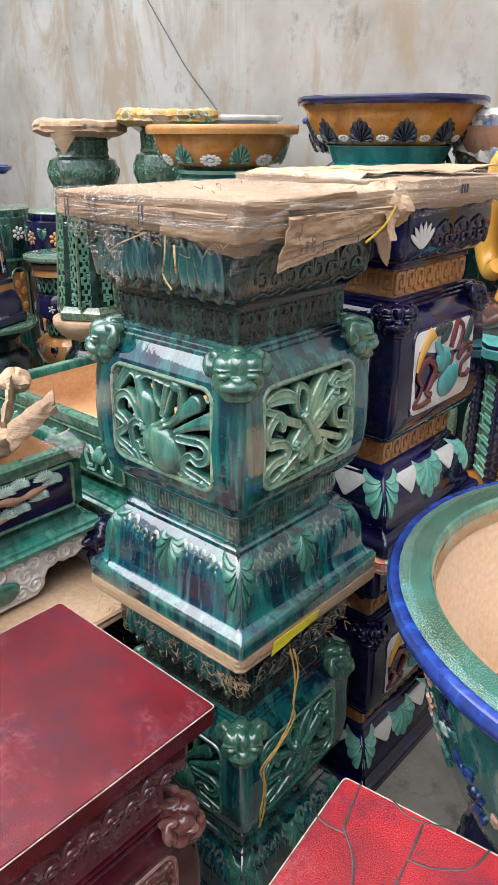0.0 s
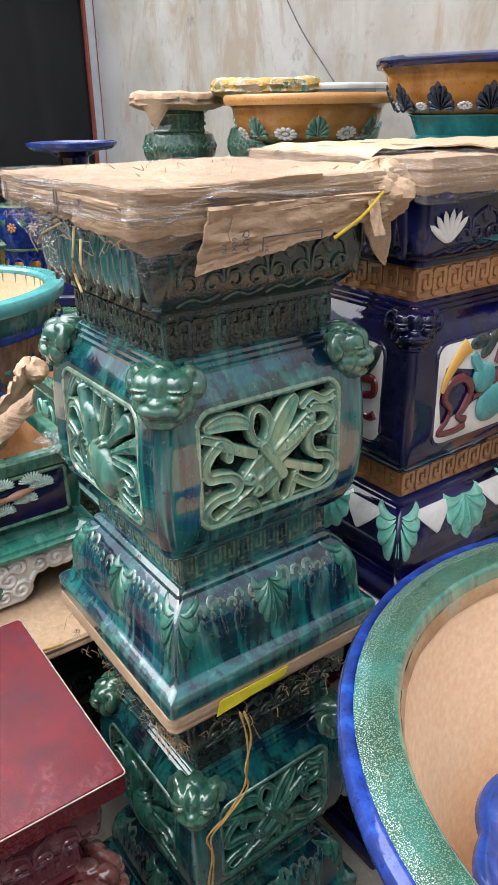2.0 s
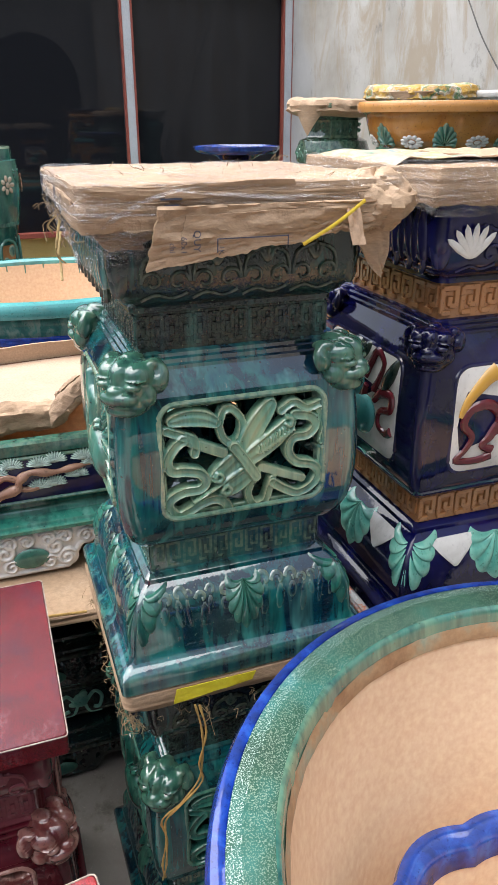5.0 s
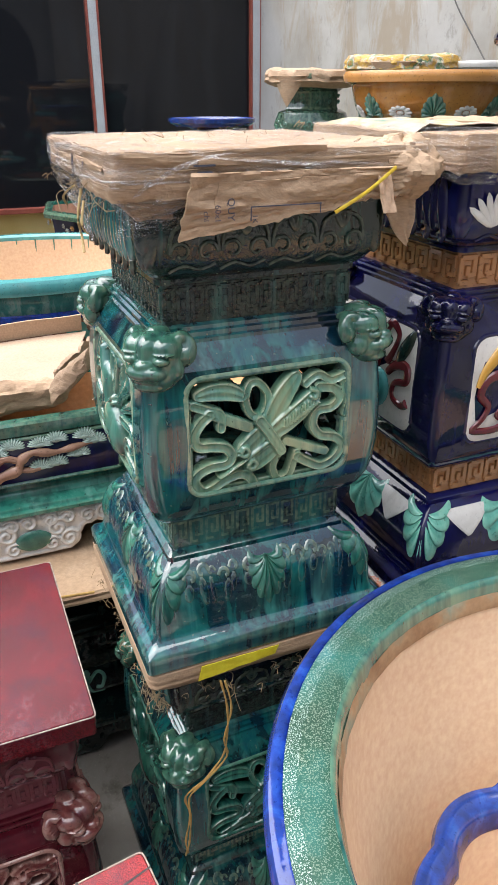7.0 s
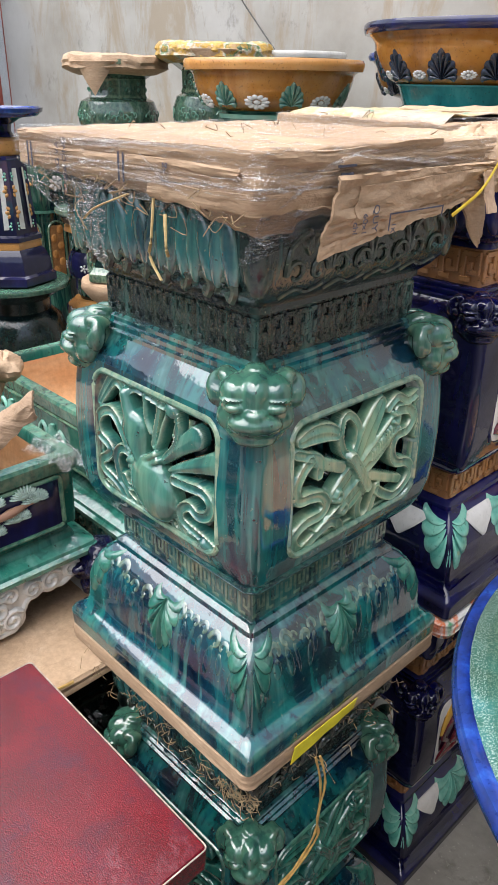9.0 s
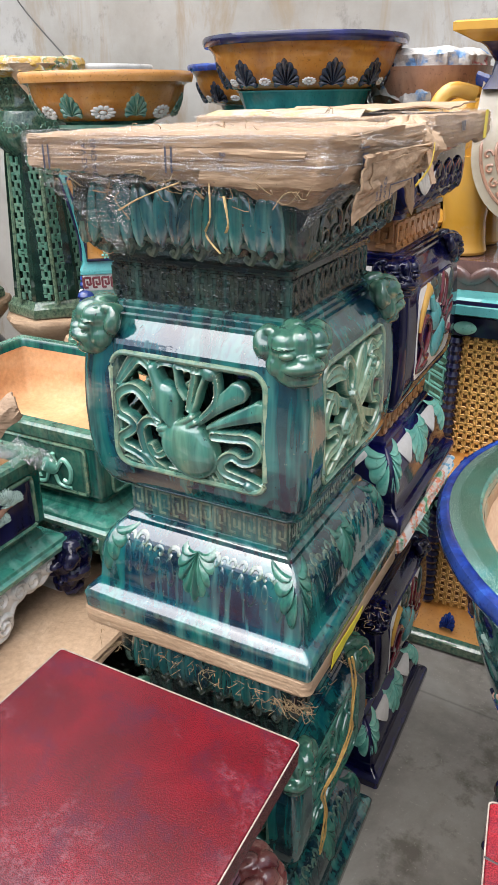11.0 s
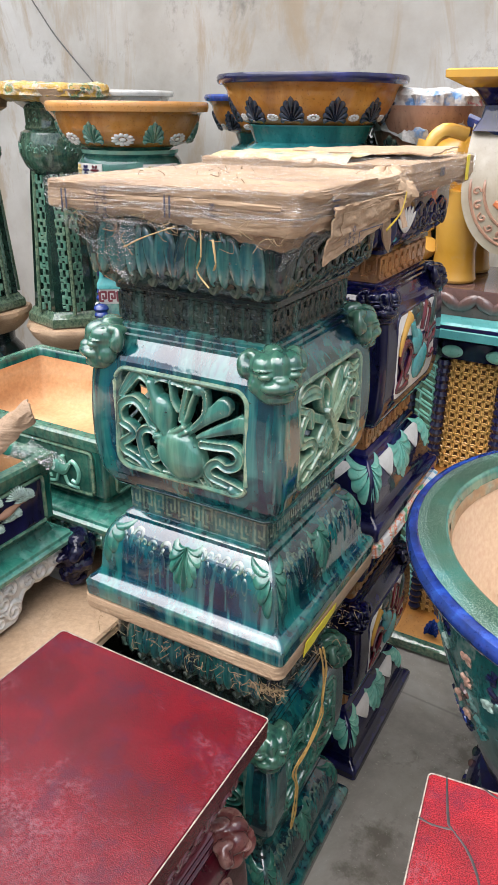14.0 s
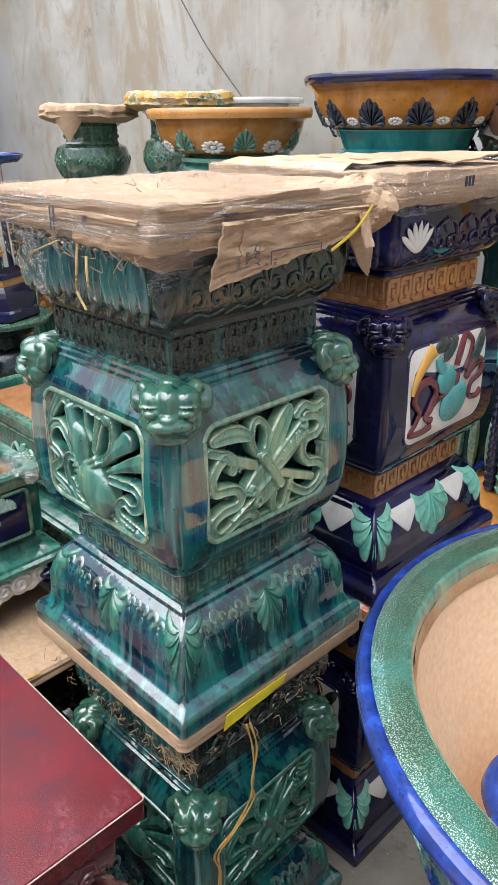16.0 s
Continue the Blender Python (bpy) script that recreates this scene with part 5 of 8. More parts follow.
ORANGE_RAW = matte("brown_raw_edge", [(0.3, (0.22, 0.12, 0.06)), (0.5, (0.34, 0.22, 0.12)), (0.7, (0.20, 0.30, 0.24))], 0.5, 14)
TUFT = glaze("grey_green_glaze", [(0.3, (0.144, 0.22, 0.19)), (0.7, (0.378, 0.5, 0.437))], rough=0.2, scale=40)
CREAM = glaze("cream_glaze", [(0.3, (0.32, 0.27, 0.19)), (0.7, (0.45, 0.39, 0.30))], rough=0.25, scale=14, drip=0.8, flecks=0.1, wear=0.1)
BLUE_BLACK = glaze("blue_black_glaze", [(0.3, (0.004, 0.006, 0.012)), (0.7, (0.015, 0.025, 0.05))], scale=20, wear=0.2)
RED_ORANGE = glaze("red_orange_glaze", [(0.3, (0.30, 0.05, 0.012)), (0.7, (0.50, 0.14, 0.04))], rough=0.25, scale=20)
SACK = matte("printed_sacking", [(0.36, (0.10, 0.22, 0.42)), (0.42, (0.40, 0.385, 0.36)), (0.56, (0.48, 0.46, 0.43)), (0.60, (0.42, 0.10, 0.11)), (0.66, (0.40, 0.38, 0.35))], 0.5, 11, (1, 1, 1), 60, 0.9, 0.006)

# wrap on the upper green pedestal: folded boxes under stretch film
TOPZ = GH + 0.736
wrap = thing("cardboard_wrap", "folded brown cardboard wrapped in clear film over a pedestal top", "packaging", "cardboard wraps", pose(GX, GY, 0))


def drop(x, y):
    """How far the card hangs down: least at the far end, most at the corner toward the yard, ragged."""
    near = math.exp(-((x - 0.17) ** 2 + (y + 0.2) ** 2) / 0.006)
    front = min(1.0, max(0.0, 0.5 + x / 0.36))
    side = 0.018 if x > 0.19 else 0.0
    return 0.038 + 0.022 * front * (1 if y < -0.15 else 0.2) + side + 0.016 * near + 0.006 * noise.noise(Vector((x * 22, y * 22, 5.0))) + 0.005 * noise.noise(Vector((x * 80, y * 80, 1.0)))


part("cardboard_pad", draped(0.205, TOPZ, drop, 3, 0.0040, n=90, tuck=0.85), CARD, wrap)
part("film", draped(0.205, TOPZ + 0.0015, lambda x, y: drop(x, y) + 0.012 + 0.008 * noise.noise(Vector((x * 12, y * 12, 2.0))), 8, 0.0040, 0.004, n=70, tuck=0.8), FILM, wrap, "clear creased stretch film")


def round_corner(p, lift):
    """A place on the stack's sides: p runs along one side, round the yard corner at 0, and on along the next."""
    h, r = 0.2065 + lift, 0.016 + lift
    a = p / r
    if abs(a) < math.pi / 4:
        return h - r + r * math.sin(a + math.pi / 4), -h + r - r * math.cos(a + math.pi / 4)
    q = abs(p) - r * math.pi / 4
    return (h - r - q, -h) if p < 0 else (h, -h + r + q)


def card_layer(p0, p1, up, low, seed, lift, parent):
    """One sheet's folded edge round the stack, from p0 to p1 and from up down to low, with torn ends."""
    def pt(u, v):
        p = p0 + (p1 - p0) * u + 0.004 * nz(v * 4, seed, 2.0)
        sag = 0.0045 * nz(p * 6, seed, 1.0) + 0.002 * nz(p * 17, seed, 3.0)
        z = up + (low - up) * v + sag + (0.003 * nz(p * 60, seed, 7.0) if v > 0.9 else 0)
        x, y = round_corner(p, lift + 0.0022 * nz(p * 7, v * 2, seed) + 0.003 * abs(nz(p * 19, v * 4, seed)) - 0.003 * v * v)
        return (x, y, z)
    return part("card_layer", sheet(pt, 110, 8, 0.0018), CARD, parent, "folded edge of a cardboard sheet")


for k, (p0, p1, up, low) in enumerate(((-0.40, -0.16, 0.002, 0.016), (-0.20, 0.26, 0.000, 0.018), (-0.33, -0.02, 0.014, 0.027), (-0.12, 0.19, 0.020, 0.036), (-0.385, -0.20, 0.026, 0.037), (0.10, 0.40, 0.008, 0.022), (-0.15, 0.10, 0.034, 0.052))):
    card_layer(p0, p1, TOPZ - up, TOPZ - low, 3.1 * k + 1, 0.0006 + 0.0012 * (k % 3), wrap)
# gathered strands of the film, wound round the stack
rnd = random.Random(12)
for k in range(17):
    p0 = rnd.uniform(-0.40, 0.16)
    p1, up, fall, wd = min(0.40, p0 + rnd.uniform(0.10, 0.42)), rnd.uniform(0.004, 0.046), rnd.uniform(-0.010, 0.012), rnd.uniform(0.0012, 0.0045)
    if k < 3:
        p0, p1, up, fall, wd = ((0.01, 0.15, 0.056, -0.052, 0.006), (-0.16, -0.02, 0.010, 0.046, 0.005), (-0.36, -0.20, 0.052, -0.03, 0.004))[k]

    def strand_pt(u, v):
        p = p0 + (p1 - p0) * u
        z = up + fall * u * (2 - u) + (v - 0.5) * wd * math.sin(math.pi * min(1.0, 0.08 + u)) + 0.0015 * nz(p * 20, k, 1.0)
        x, y = round_corner(p, 0.0075 + 0.001 * nz(p * 12, k, v) - max(0.0, z - 0.036) * 0.7)
        return (x, y, TOPZ - z)
    part("film_strand", sheet(strand_pt, 40, 3, 0.0004), FILM_FOLD, wrap, "gathered strand of clear film")
# the torn flap on the side toward the large pot, with its printing
ZF = TOPZ - 0.018


def flap_pt(u, v):
    y = -0.118 + 0.285 * u
    low = 0.074 - 0.042 * u + 0.004 * nz(u * 7, 1.0, 2.0) + 0.003 * nz(u * 40, 1.0, 5.0)
    fold = abs(nz(u * 4 + v * 1.5, v * 5, 3.0))
    return (0.2165 - 0.006 * v + 0.006 * nz(u * 3, v * 2, 7.0) + 0.007 * fold + 0.004 * abs(nz(u * 11 - v * 3, v * 12, 6.0)), y - 0.016 * v * (1 - u) + 0.003 * nz(v * 8, u * 2, 4.0), ZF - 0.006 - low * v)


flap = part("flap", sheet(flap_pt, 48, 24), CARD_SOFT, wrap, "torn hanging cardboard flap")


def ply_pt(u, v):
    """The flap's outer ply, torn off higher up."""
    x, y, z = flap_pt(0.12 + 0.86 * u, 0.15 + (0.50 + 0.10 * u + 0.05 * nz(u * 12, 4.0, 4.0)) * v)
    return (x + 0.0024 + 0.002 * v * abs(nz(u * 8, v * 3, 2.0)), y, z)


part("flap", sheet(ply_pt, 48, 10, 0.001), CARD_SOFT, wrap, "outer ply of the flap, torn along its edge")
FM = frame_at((0.2285, -0.02, ZF - 0.038), (1, 0, -0.06))
text_mark("QUY", 0.012, FM @ pose(-0.056, -0.006, 0.002, 0, 0, -90), wrap)
text_mark("60x1", 0.010, FM @ pose(-0.072, -0.010, 0.0025, 0, 0, -90), wrap)
text_mark("chi", 0.010, FM @ pose(-0.086, -0.012, 0.003, 0, 0, -90), wrap)
text_mark("1K", 0.009, FM @ pose(-0.026, -0.018, 0.002, 0, 0, -90), wrap)
bar_mark(0.015, -0.005, 0.045, 0.0007, FM, wrap)
bar_mark(-0.030, -0.013, 0.0007, 0.008, FM, wrap)
bar_mark(0.060, -0.010, 0.0007, 0.006, FM, wrap)
FMC = frame_at((0.2115, -0.10, TOPZ - 0.026), (1, 0, 0.05))
bar_mark(0.0, 0.0, 0.013, 0.0012, FMC @ pose(0, 0.010, 0.001), wrap)
bar_mark(0.0, -0.002, 0.009, 0.006, FMC @ pose(0, 0, 0.001), wrap)
bar_mark(0.0, 0.0, 0.013, 0.0012, FMC @ pose(0, -0.012, 0.001), wrap)
FMN = frame_at((0.0, -0.2112, TOPZ - 0.026), (0, -1, 0.02))
text_mark("1 kg", 0.011, FMN @ pose(0.085, 0, 0.0012, 0, 0, 90), wrap)
text_mark("NG VA", 0.011, FMN @ pose(-0.105, 0.0, 0.0012, 0, 0, 90), wrap)
text_mark("DA ONG", 0.011, FMN @ pose(-0.090, 0.0, 0.0012, 0, 0, 90), wrap)
for dx in (-0.17, -0.162, 0.012, 0.020):
    bar_mark(dx, 0, 0.0012, 0.014, FMN @ pose(0, 0, 0.001), wrap)


def tail_pt(u, v):
    w = 0.024 * (1 - 0.75 * abs(v - 0.35)) * (1 - v ** 6)
    return (0.176 + 0.012 * v + 0.004 * nz(u * 4, v * 5, 1.0), 0.175 + (u - 0.5) * 2 * w + 0.02 * v, TOPZ - 0.045 - 0.078 * v + 0.012 * (u - 0.5) + 0.004 * nz(u * 5, v * 3, 8.0))


part("flap", sheet(tail_pt, 14, 18), CARD_SOFT, wrap, "pointed strip of cardboard hanging down")


def scrap_pt(u, v):
    return (0.222 + 0.006 * nz(u * 3, v * 3, 4.0) + 0.01 * v, 0.120 + 0.018 * u + 0.006 * v, ZF - 0.014 - 0.045 * v)


part("flap", sheet(scrap_pt, 6, 8), CARD_IN, wrap, "small pale cardboard tab")


def crush_pt(u, v):
    """A wad of card folded over the corner."""
    a, b = 2 * math.pi * u, math.pi * v
    q = 1 + 0.22 * nz(math.cos(a) * 2.2, math.sin(a) * 2.2, b * 1.6) + 0.16 * abs(nz(math.cos(a) * 5, math.sin(a) * 5, b * 4)) + 0.07 * nz(math.cos(a) * 13, math.sin(a) * 13, b * 9)
    return (0.176 + 0.044 * q * math.sin(b) * math.cos(a), 0.182 + 0.052 * q * math.sin(b) * math.sin(a), TOPZ - 0.030 + 0.036 * q * math.cos(b))


part("crushed_corner", sheet(crush_pt, 56, 30, 0.001), CARD_SOFT, wrap, "crushed cardboard bunched at the corner")
part("strap", Geo().tube([(0.228, 0.060, ZF - 0.055), (0.236, 0.098, ZF - 0.032), (0.228, 0.142, ZF - 0.006)], 0.0024, 6, 0.3, (1, 0, 0)), STRAP, wrap, "yellow plastic strap")


def veil_pt(u, v):
    return (-0.19 + 0.15 * u + (0.10 - 0.13 * u) * v + 0.012 * nz(v * 5, u * 3, 1.0), -0.206 + 0.034 * v + 0.010 * nz(u * 5, v * 4, 2.0), TOPZ - 0.050 - 0.10 * v * (0.55 + 0.45 * math.sin(u * 9 + 1)))


part("film_rag", sheet(veil_pt, 24, 14, 0.0004), FILM, wrap, "loose rag of clear film")


def veil2_pt(u, v):
    return (0.205 - 0.03 * v + 0.008 * nz(u * 5, v * 4, 9.0), -0.2 + 0.20 * u, TOPZ - 0.05 - (0.05 - 0.03 * u) * v)


part("film_rag", sheet(veil2_pt, 20, 8, 0.0004), FILM, wrap, "loose rag of clear film")


def straw(name, label, spots, m, seed, n, spread, drop, parent=None):
    """Loose bits of straw round the given spots."""
    rnd = random.Random(seed)
    g = Geo()
    for i in range(n):
        c = Vector(rnd.choice(spots)) + Vector((rnd.uniform(-1, 1) * spread, rnd.uniform(-1, 1) * spread * 0.4, rnd.uniform(-0.5, 0.3) * spread))
        a = rnd.uniform(0, 6.28)
        d = Vector((math.cos(a), math.sin(a) * 0.5, rnd.uniform(-1.0, 0.4))) * rnd.uniform(0.3, 1.0) * drop
        e = Vector((rnd.uniform(-1, 1), rnd.uniform(-1, 1), rnd.uniform(-1, 1))) * drop * 0.35
        g.tube([c, c + d * 0.5 + e, c + d], rnd.uniform(0.0003, 0.0007), 4, 1.0, (0, 0, 1), None, 3)
    ob = part(name, g, STRAW, parent, label)
    ob["kind"] = "stuff"
    return ob


straw("straw", "loose straw bits", [(x * 0.05, -0.212, TOPZ - 0.05) for x in range(-3, 5)], None, 4, 40, 0.03, 0.030, wrap)
straw("straw", "loose straw bits", [(x * 0.06, y * 0.06, TOPZ + 0.004) for x in range(-2, 3) for y in range(-2, 3)], None, 6, 36, 0.05, 0.024, wrap)
for pts in ([(0.07, -0.214, TOPZ - 0.05), (0.075, -0.222, TOPZ - 0.085), (0.066, -0.218, TOPZ - 0.105), (0.086, -0.22, TOPZ - 0.125)],
            [(0.09, -0.216, TOPZ - 0.062), (0.098, -0.222, TOPZ - 0.09), (0.09, -0.214, TOPZ - 0.102)],
            [(-0.06, -0.212, TOPZ - 0.085), (-0.02, -0.222, TOPZ - 0.068), (0.03, -0.215, TOPZ - 0.05)]):
    part("straw_stalk", Geo().tube(pts, 0.0017, 6, 0.5), STALK, wrap, "hanging straw stalk")

# wrap on the lower green pedestal, under the upper one
wrap = thing("cardboard_wrap", "brown cardboard wrap with straw and tape between pedestals", "packaging", "cardboard wraps", pose(GX - 0.004, GY + 0.004, 0))
part("cardboard_pad", draped(0.2095, 0.7345, lambda x, y: 0.046 + (0.016 if x > 0.19 else 0.0) + 0.010 * nz(x * 14, y * 14, 4.0) + 0.004 * nz(x * 50, y * 50, 4.0), 14, 0.0020, r=0.016, slab=0.026, tuck=0.9), CARD_SOFT, wrap)
part("tape", sheet(lambda u, v: (0.2145 - 0.001 * v + 0.002 * nz(u * 5, v, 1.0), -0.128 + 0.130 * u - 0.006 * v, 0.7345 - (0.028 - 0.012 * u) * v), 12, 4, 0.001), TAPE, wrap, "yellow adhesive tape")
straw("straw", "loose straw bits", [(x * 0.04, -0.206, 0.682) for x in range(-4, 6)], None, 9, 70, 0.03, 0.024, wrap)
straw("straw", "loose straw bits", [(0.208, -0.2 + 0.04 * y, 0.682) for y in range(0, 9)], None, 10, 50, 0.02, 0.022, wrap)
straw("straw", "tangle of straw", [(0.19, -0.19, 0.672), (0.16, -0.20, 0.672)], None, 11, 60, 0.018, 0.022, wrap)
for dy in (0.0, 0.006):
    pts = [(-0.648, 0.832 + dy, 0.712), (-0.642, 0.84 + dy, 0.66), (-0.64, 0.838 - dy, 0.60), (-0.640, 0.83 + dy, 0.56), (-0.648, 0.80, 0.51), (-0.66, 0.77 + dy, 0.47), (-0.655, 0.775, 0.43), (-0.655, 0.765 + dy, 0.37), (-0.66, 0.77 - dy, 0.33)]
    part("twine", Geo().tube([(x - GX + 0.004 + dy * 0.5, y - GY - 0.004, z) for x, y, z in pts], 0.0017, 6, 1.0, (1, 0, 0), lambda t: 1 + 0.3 * math.sin(t * 60)), TWINE, wrap, "hanging yellow straw twine")

# wrap on the upper blue pedestal
BT = 1.478
wrap = wrap_blue = thing("cardboard_wrap", "printed cardboard wrapped in clear film over the blue pedestal", "packaging", "cardboard wraps", pose(BX, BY, 0))
part("cardboard_pad", draped(0.216, BT, lambda x, y: 0.050 + 0.010 * nz(x * 14, y * 14, 9.0) + 0.004 * nz(x * 60, y * 60, 9.0), 33, 0.005), CARD, wrap)
part("film", draped(0.214, BT + 0.004, lambda x, y: 0.062 + 0.014 * nz(x * 11, y * 11, 2.0), 36, 0.005, 0.006), FILM, wrap, "clear creased stretch film")
part("loose_sheet", sheet(lambda u, v: (-0.10 + 0.30 * u, -0.06 + 0.2 * v, BT + 0.008 + 0.012 * abs(nz(u * 3, v * 3, 2.0)) + 0.01 * u * v), 14, 8), CARD, wrap, "loose sheet of cardboard")
part("tape", sheet(lambda u, v: (0.13 + 0.03 * u, -0.02 + 0.12 * v, BT + 0.0085 + 0.002 * nz(u, v * 4, 1.0)), 3, 12, 0.001), TAPE, wrap, "yellow printed band")
part("tape", sheet(lambda u, v: (0.223, 0.13 + 0.022 * u, BT + 0.004 - 0.05 * v), 3, 4, 0.001), TAPE, wrap, "yellow tape")
PRINT_PALE = matte("faded_printed_film", [(0.36, (0.08, 0.25, 0.16)), (0.42, (0.35, 0.30, 0.23)), (0.52, (0.41, 0.355, 0.275)), (0.58, (0.41, 0.33, 0.12)), (0.64, (0.40, 0.35, 0.28)), (0.70, (0.16, 0.28, 0.32))], 0.4, 13, (1, 1, 1), 120, 0.6, 0.004)
part("printed_sheet", sheet(lambda u, v: (-0.208 + 0.30 * u, -0.212 + 0.24 * v, BT + 0.008 + 0.006 * nz(u * 6, v * 5, 2.0) - 0.012 * max(0.0, 0.1 - v) * 10), 24, 18, 0.001), PRINT_PALE, wrap, "faded green and yellow printed plastic")
for dx in (-0.010, 0.0, 0.010):
    bar_mark(dx, 0, 0.0035, 0.008, frame_at((0.2245, -0.05, BT - 0.018), (1, 0, 0)), wrap, BLUE)
wrap = thing("cardboard_wrap", "cardboard wrap between the stacked blue pedestals", "packaging", "cardboard wraps", pose(BX, BY, 0))
part("cardboard_pad", crumpled(0.224, 0.675, 0.711, 44, 0.005, sag=0.01), PRINT, wrap, "printed plastic over cardboard")
# white splash of glaze on the blue corbel
for k in range(6):
    mm = Matrix.Rotation((k - 2.2) * 0.34, 3, "Z")
    q = Geo().blob(mm @ Vector((0, 0.026, 0)), (0.0062, 0.026, 0.0025), mm, 8, 6)
    part("white_splash", Geo().merge(q, frame_at((0.188, -0.128, 1.352), (1, -0.1, -0.05))), WHITE, wrap_blue)

# ---------------------------------------------------------------- the large round pot
pot = thing("flower_pot", "huge round ceramic pot with blue rim and speckled green lip", "flower pot", m=pose(-0.128, 1.194, 0) @ Matrix.Diagonal((1.0625, 1.0625, 1, 1)))
part("body", Geo().lathe([(0.20, 0.285), (0.225, 0.29), (0.236, 0.31), (0.255, 0.36), (0.300, 0.47), (0.335, 0.56), (0.366, 0.655), (0.384, 0.74), (0.394, 0.825), (0.40, 0.84)], 96, cap1=False), BLUE, pot)
part("relief_band", Geo().lathe([(0.3155, 0.50), (0.338, 0.56), (0.369, 0.655), (0.387, 0.74), (0.396, 0.812)], 96, cap0=False, cap1=False), POT_TEAL, pot, "teal glazed relief band")
part("foot", Geo().lathe([(0.21, 0.0), (0.280, 0.0), (0.286, 0.02), (0.280, 0.12), (0.268, 0.24), (0.250, 0.282), (0.21, 0.288)], 72), BLUE, pot, "dark blue round foot")
part("rim", Geo().lathe([(0.400, 0.832), (0.425, 0.832), (0.440, 0.838), (0.447, 0.850), (0.448, 0.862), (0.443, 0.871), (0.434, 0.874), (0.429, 0.8735)], 128, cap0=False, cap1=False), BLUE_RIM, pot, "bright blue rolled rim")
def lip_wave(a, z):
    return 0.010 * nz(math.cos(a) * 4, math.sin(a) * 4, 1.0) + 0.006 * nz(math.cos(a) * 22, math.sin(a) * 22, 2.0)


outer, middle = [], []
for j in range(240):
    a = 2 * math.pi * j / 240
    q = 0.413 * (1 + lip_wave(a, 0))
    outer.append([(r * math.cos(a), r * math.sin(a), z) for r, z in ((0.431, 0.8722), (0.424, 0.8742), (q, 0.8757))])
    middle.append([(r * math.cos(a), r * math.sin(a), z) for r, z in ((q, 0.8757), (0.402, 0.8762), (0.389, 0.876), (0.3815, 0.8745))])
part("lip", Geo().rings(middle + middle[:1], False, False, False), SPECKLE, pot, "dark speckled green lip")
part("lip_edge", Geo().rings(outer + outer[:1], False, False, False), SPECKLE_PALE, pot, "pale green outer part of the lip")
part("inner_edge", Geo().lathe([(0.3825, 0.8745), (0.3785, 0.8725), (0.3757, 0.868), (0.3745, 0.862), (0.3730, 0.854), (0.3712, 0.845)], 128, cap0=False, cap1=False), GREEN_PALE, pot, "pale green glazed inner edge")
part("glaze_drip", Geo().lathe([(0.3725, 0.852), (0.3708, 0.846), (0.3694, 0.840), (0.3680, 0.834), (0.3672, 0.828)], 200, cap0=False, cap1=False, wave=lambda a, z: 0.0045 * nz(math.cos(a) * 14, math.sin(a) * 14, z * 40) - 0.001), ORANGE_RAW, pot, "brown unglazed line inside the edge")
part("inside", Geo().lathe([(0.3715, 0.846), (0.364, 0.80), (0.348, 0.72), (0.318, 0.62), (0.292, 0.52), (0.262, 0.42), (0.232, 0.34), (0.19, 0.29), (0.02, 0.28)], 96, cap0=False), CLAY, pot, "raw clay inside")
g = Geo()
for i, (a, z) in enumerate([(4.0, .70), (4.03, .675), (4.06, .65), (4.07, .63), (4.06, .60), (4.1, .57), (4.15, .55), (4.2, .54), (4.3, .62), (4.36, .66), (4.38, .6), (4.25, .52), (4.28, .55), (4.5, .66), (4.52, .6)]):
    q = 0.333 - (0.70 - z) * 0.235
    g.blob((q * math.cos(a - 1.75), q * math.sin(a - 1.75), z), (0.003, 0.003, 0.003), None, 6, 5)
part("clay_pimples", g, CLAY, pot, "small clay pimples")["kind"] = "stuff"
rnd = random.Random(77)
PPROF = [(0.3155, 0.50), (0.338, 0.56), (0.369, 0.655), (0.387, 0.74), (0.396, 0.812)]
for i in range(230):
    a = 2 * math.pi * (i * 0.618034 % 1.0)
    z = rnd.uniform(0.54, 0.76)
    a = round(a / (math.pi / 4)) * math.pi / 4 + rnd.uniform(-0.36, 0.36)
    q = half_width(PPROF, z)
    mm = frame_at((q * math.cos(a), q * math.sin(a), z), (math.cos(a), math.sin(a), -0.3))
    bl = [((rnd.uniform(-0.012, 0.012), rnd.uniform(-0.016, 0.016), 0.002), (rnd.uniform(0.003, 0.008), rnd.uniform(0.003, 0.009), rnd.uniform(0.002, 0.004))) for k in range(9)] + [((0, 0, 0), (0.006, 0.006, 0.005))]
    part("relief", Geo().merge(star(bl, 16, 12), mm), rnd.choice((BLUE_RIM, POT_TEAL, BLUE, BLUE_RIM, PINK, POT_TEAL, CLAY_PINK, TUFT)), pot, "coloured relief shape")
for i in range(130):
    a = 2 * math.pi * (i * 0.618034 % 1.0)
    z = rnd.uniform(0.02, 0.26)
    q = half_width([(0.286, 0.0), (0.280, 0.12), (0.268, 0.24), (0.26, 0.28)], z)
    g = Geo().blob((0, 0, 0), (rnd.uniform(0.006, 0.016), rnd.uniform(0.006, 0.014), 0.006), None, 8, 6)
    part("pebble", Geo().merge(g, frame_at((q * math.cos(a), q * math.sin(a), z), (math.cos(a), math.sin(a), 0))), rnd.choice((BLUE, WHITE, PINK, BLUE, GREEN_DARK)), pot, "raised pebble")
inner = thing("flower_pot", "small clay pot with scalloped blue rim inside another", "flower pot", m=pose(-0.152, 1.131, 0.28) @ Matrix.Diagonal((0.95, 0.95, 1, 1)))
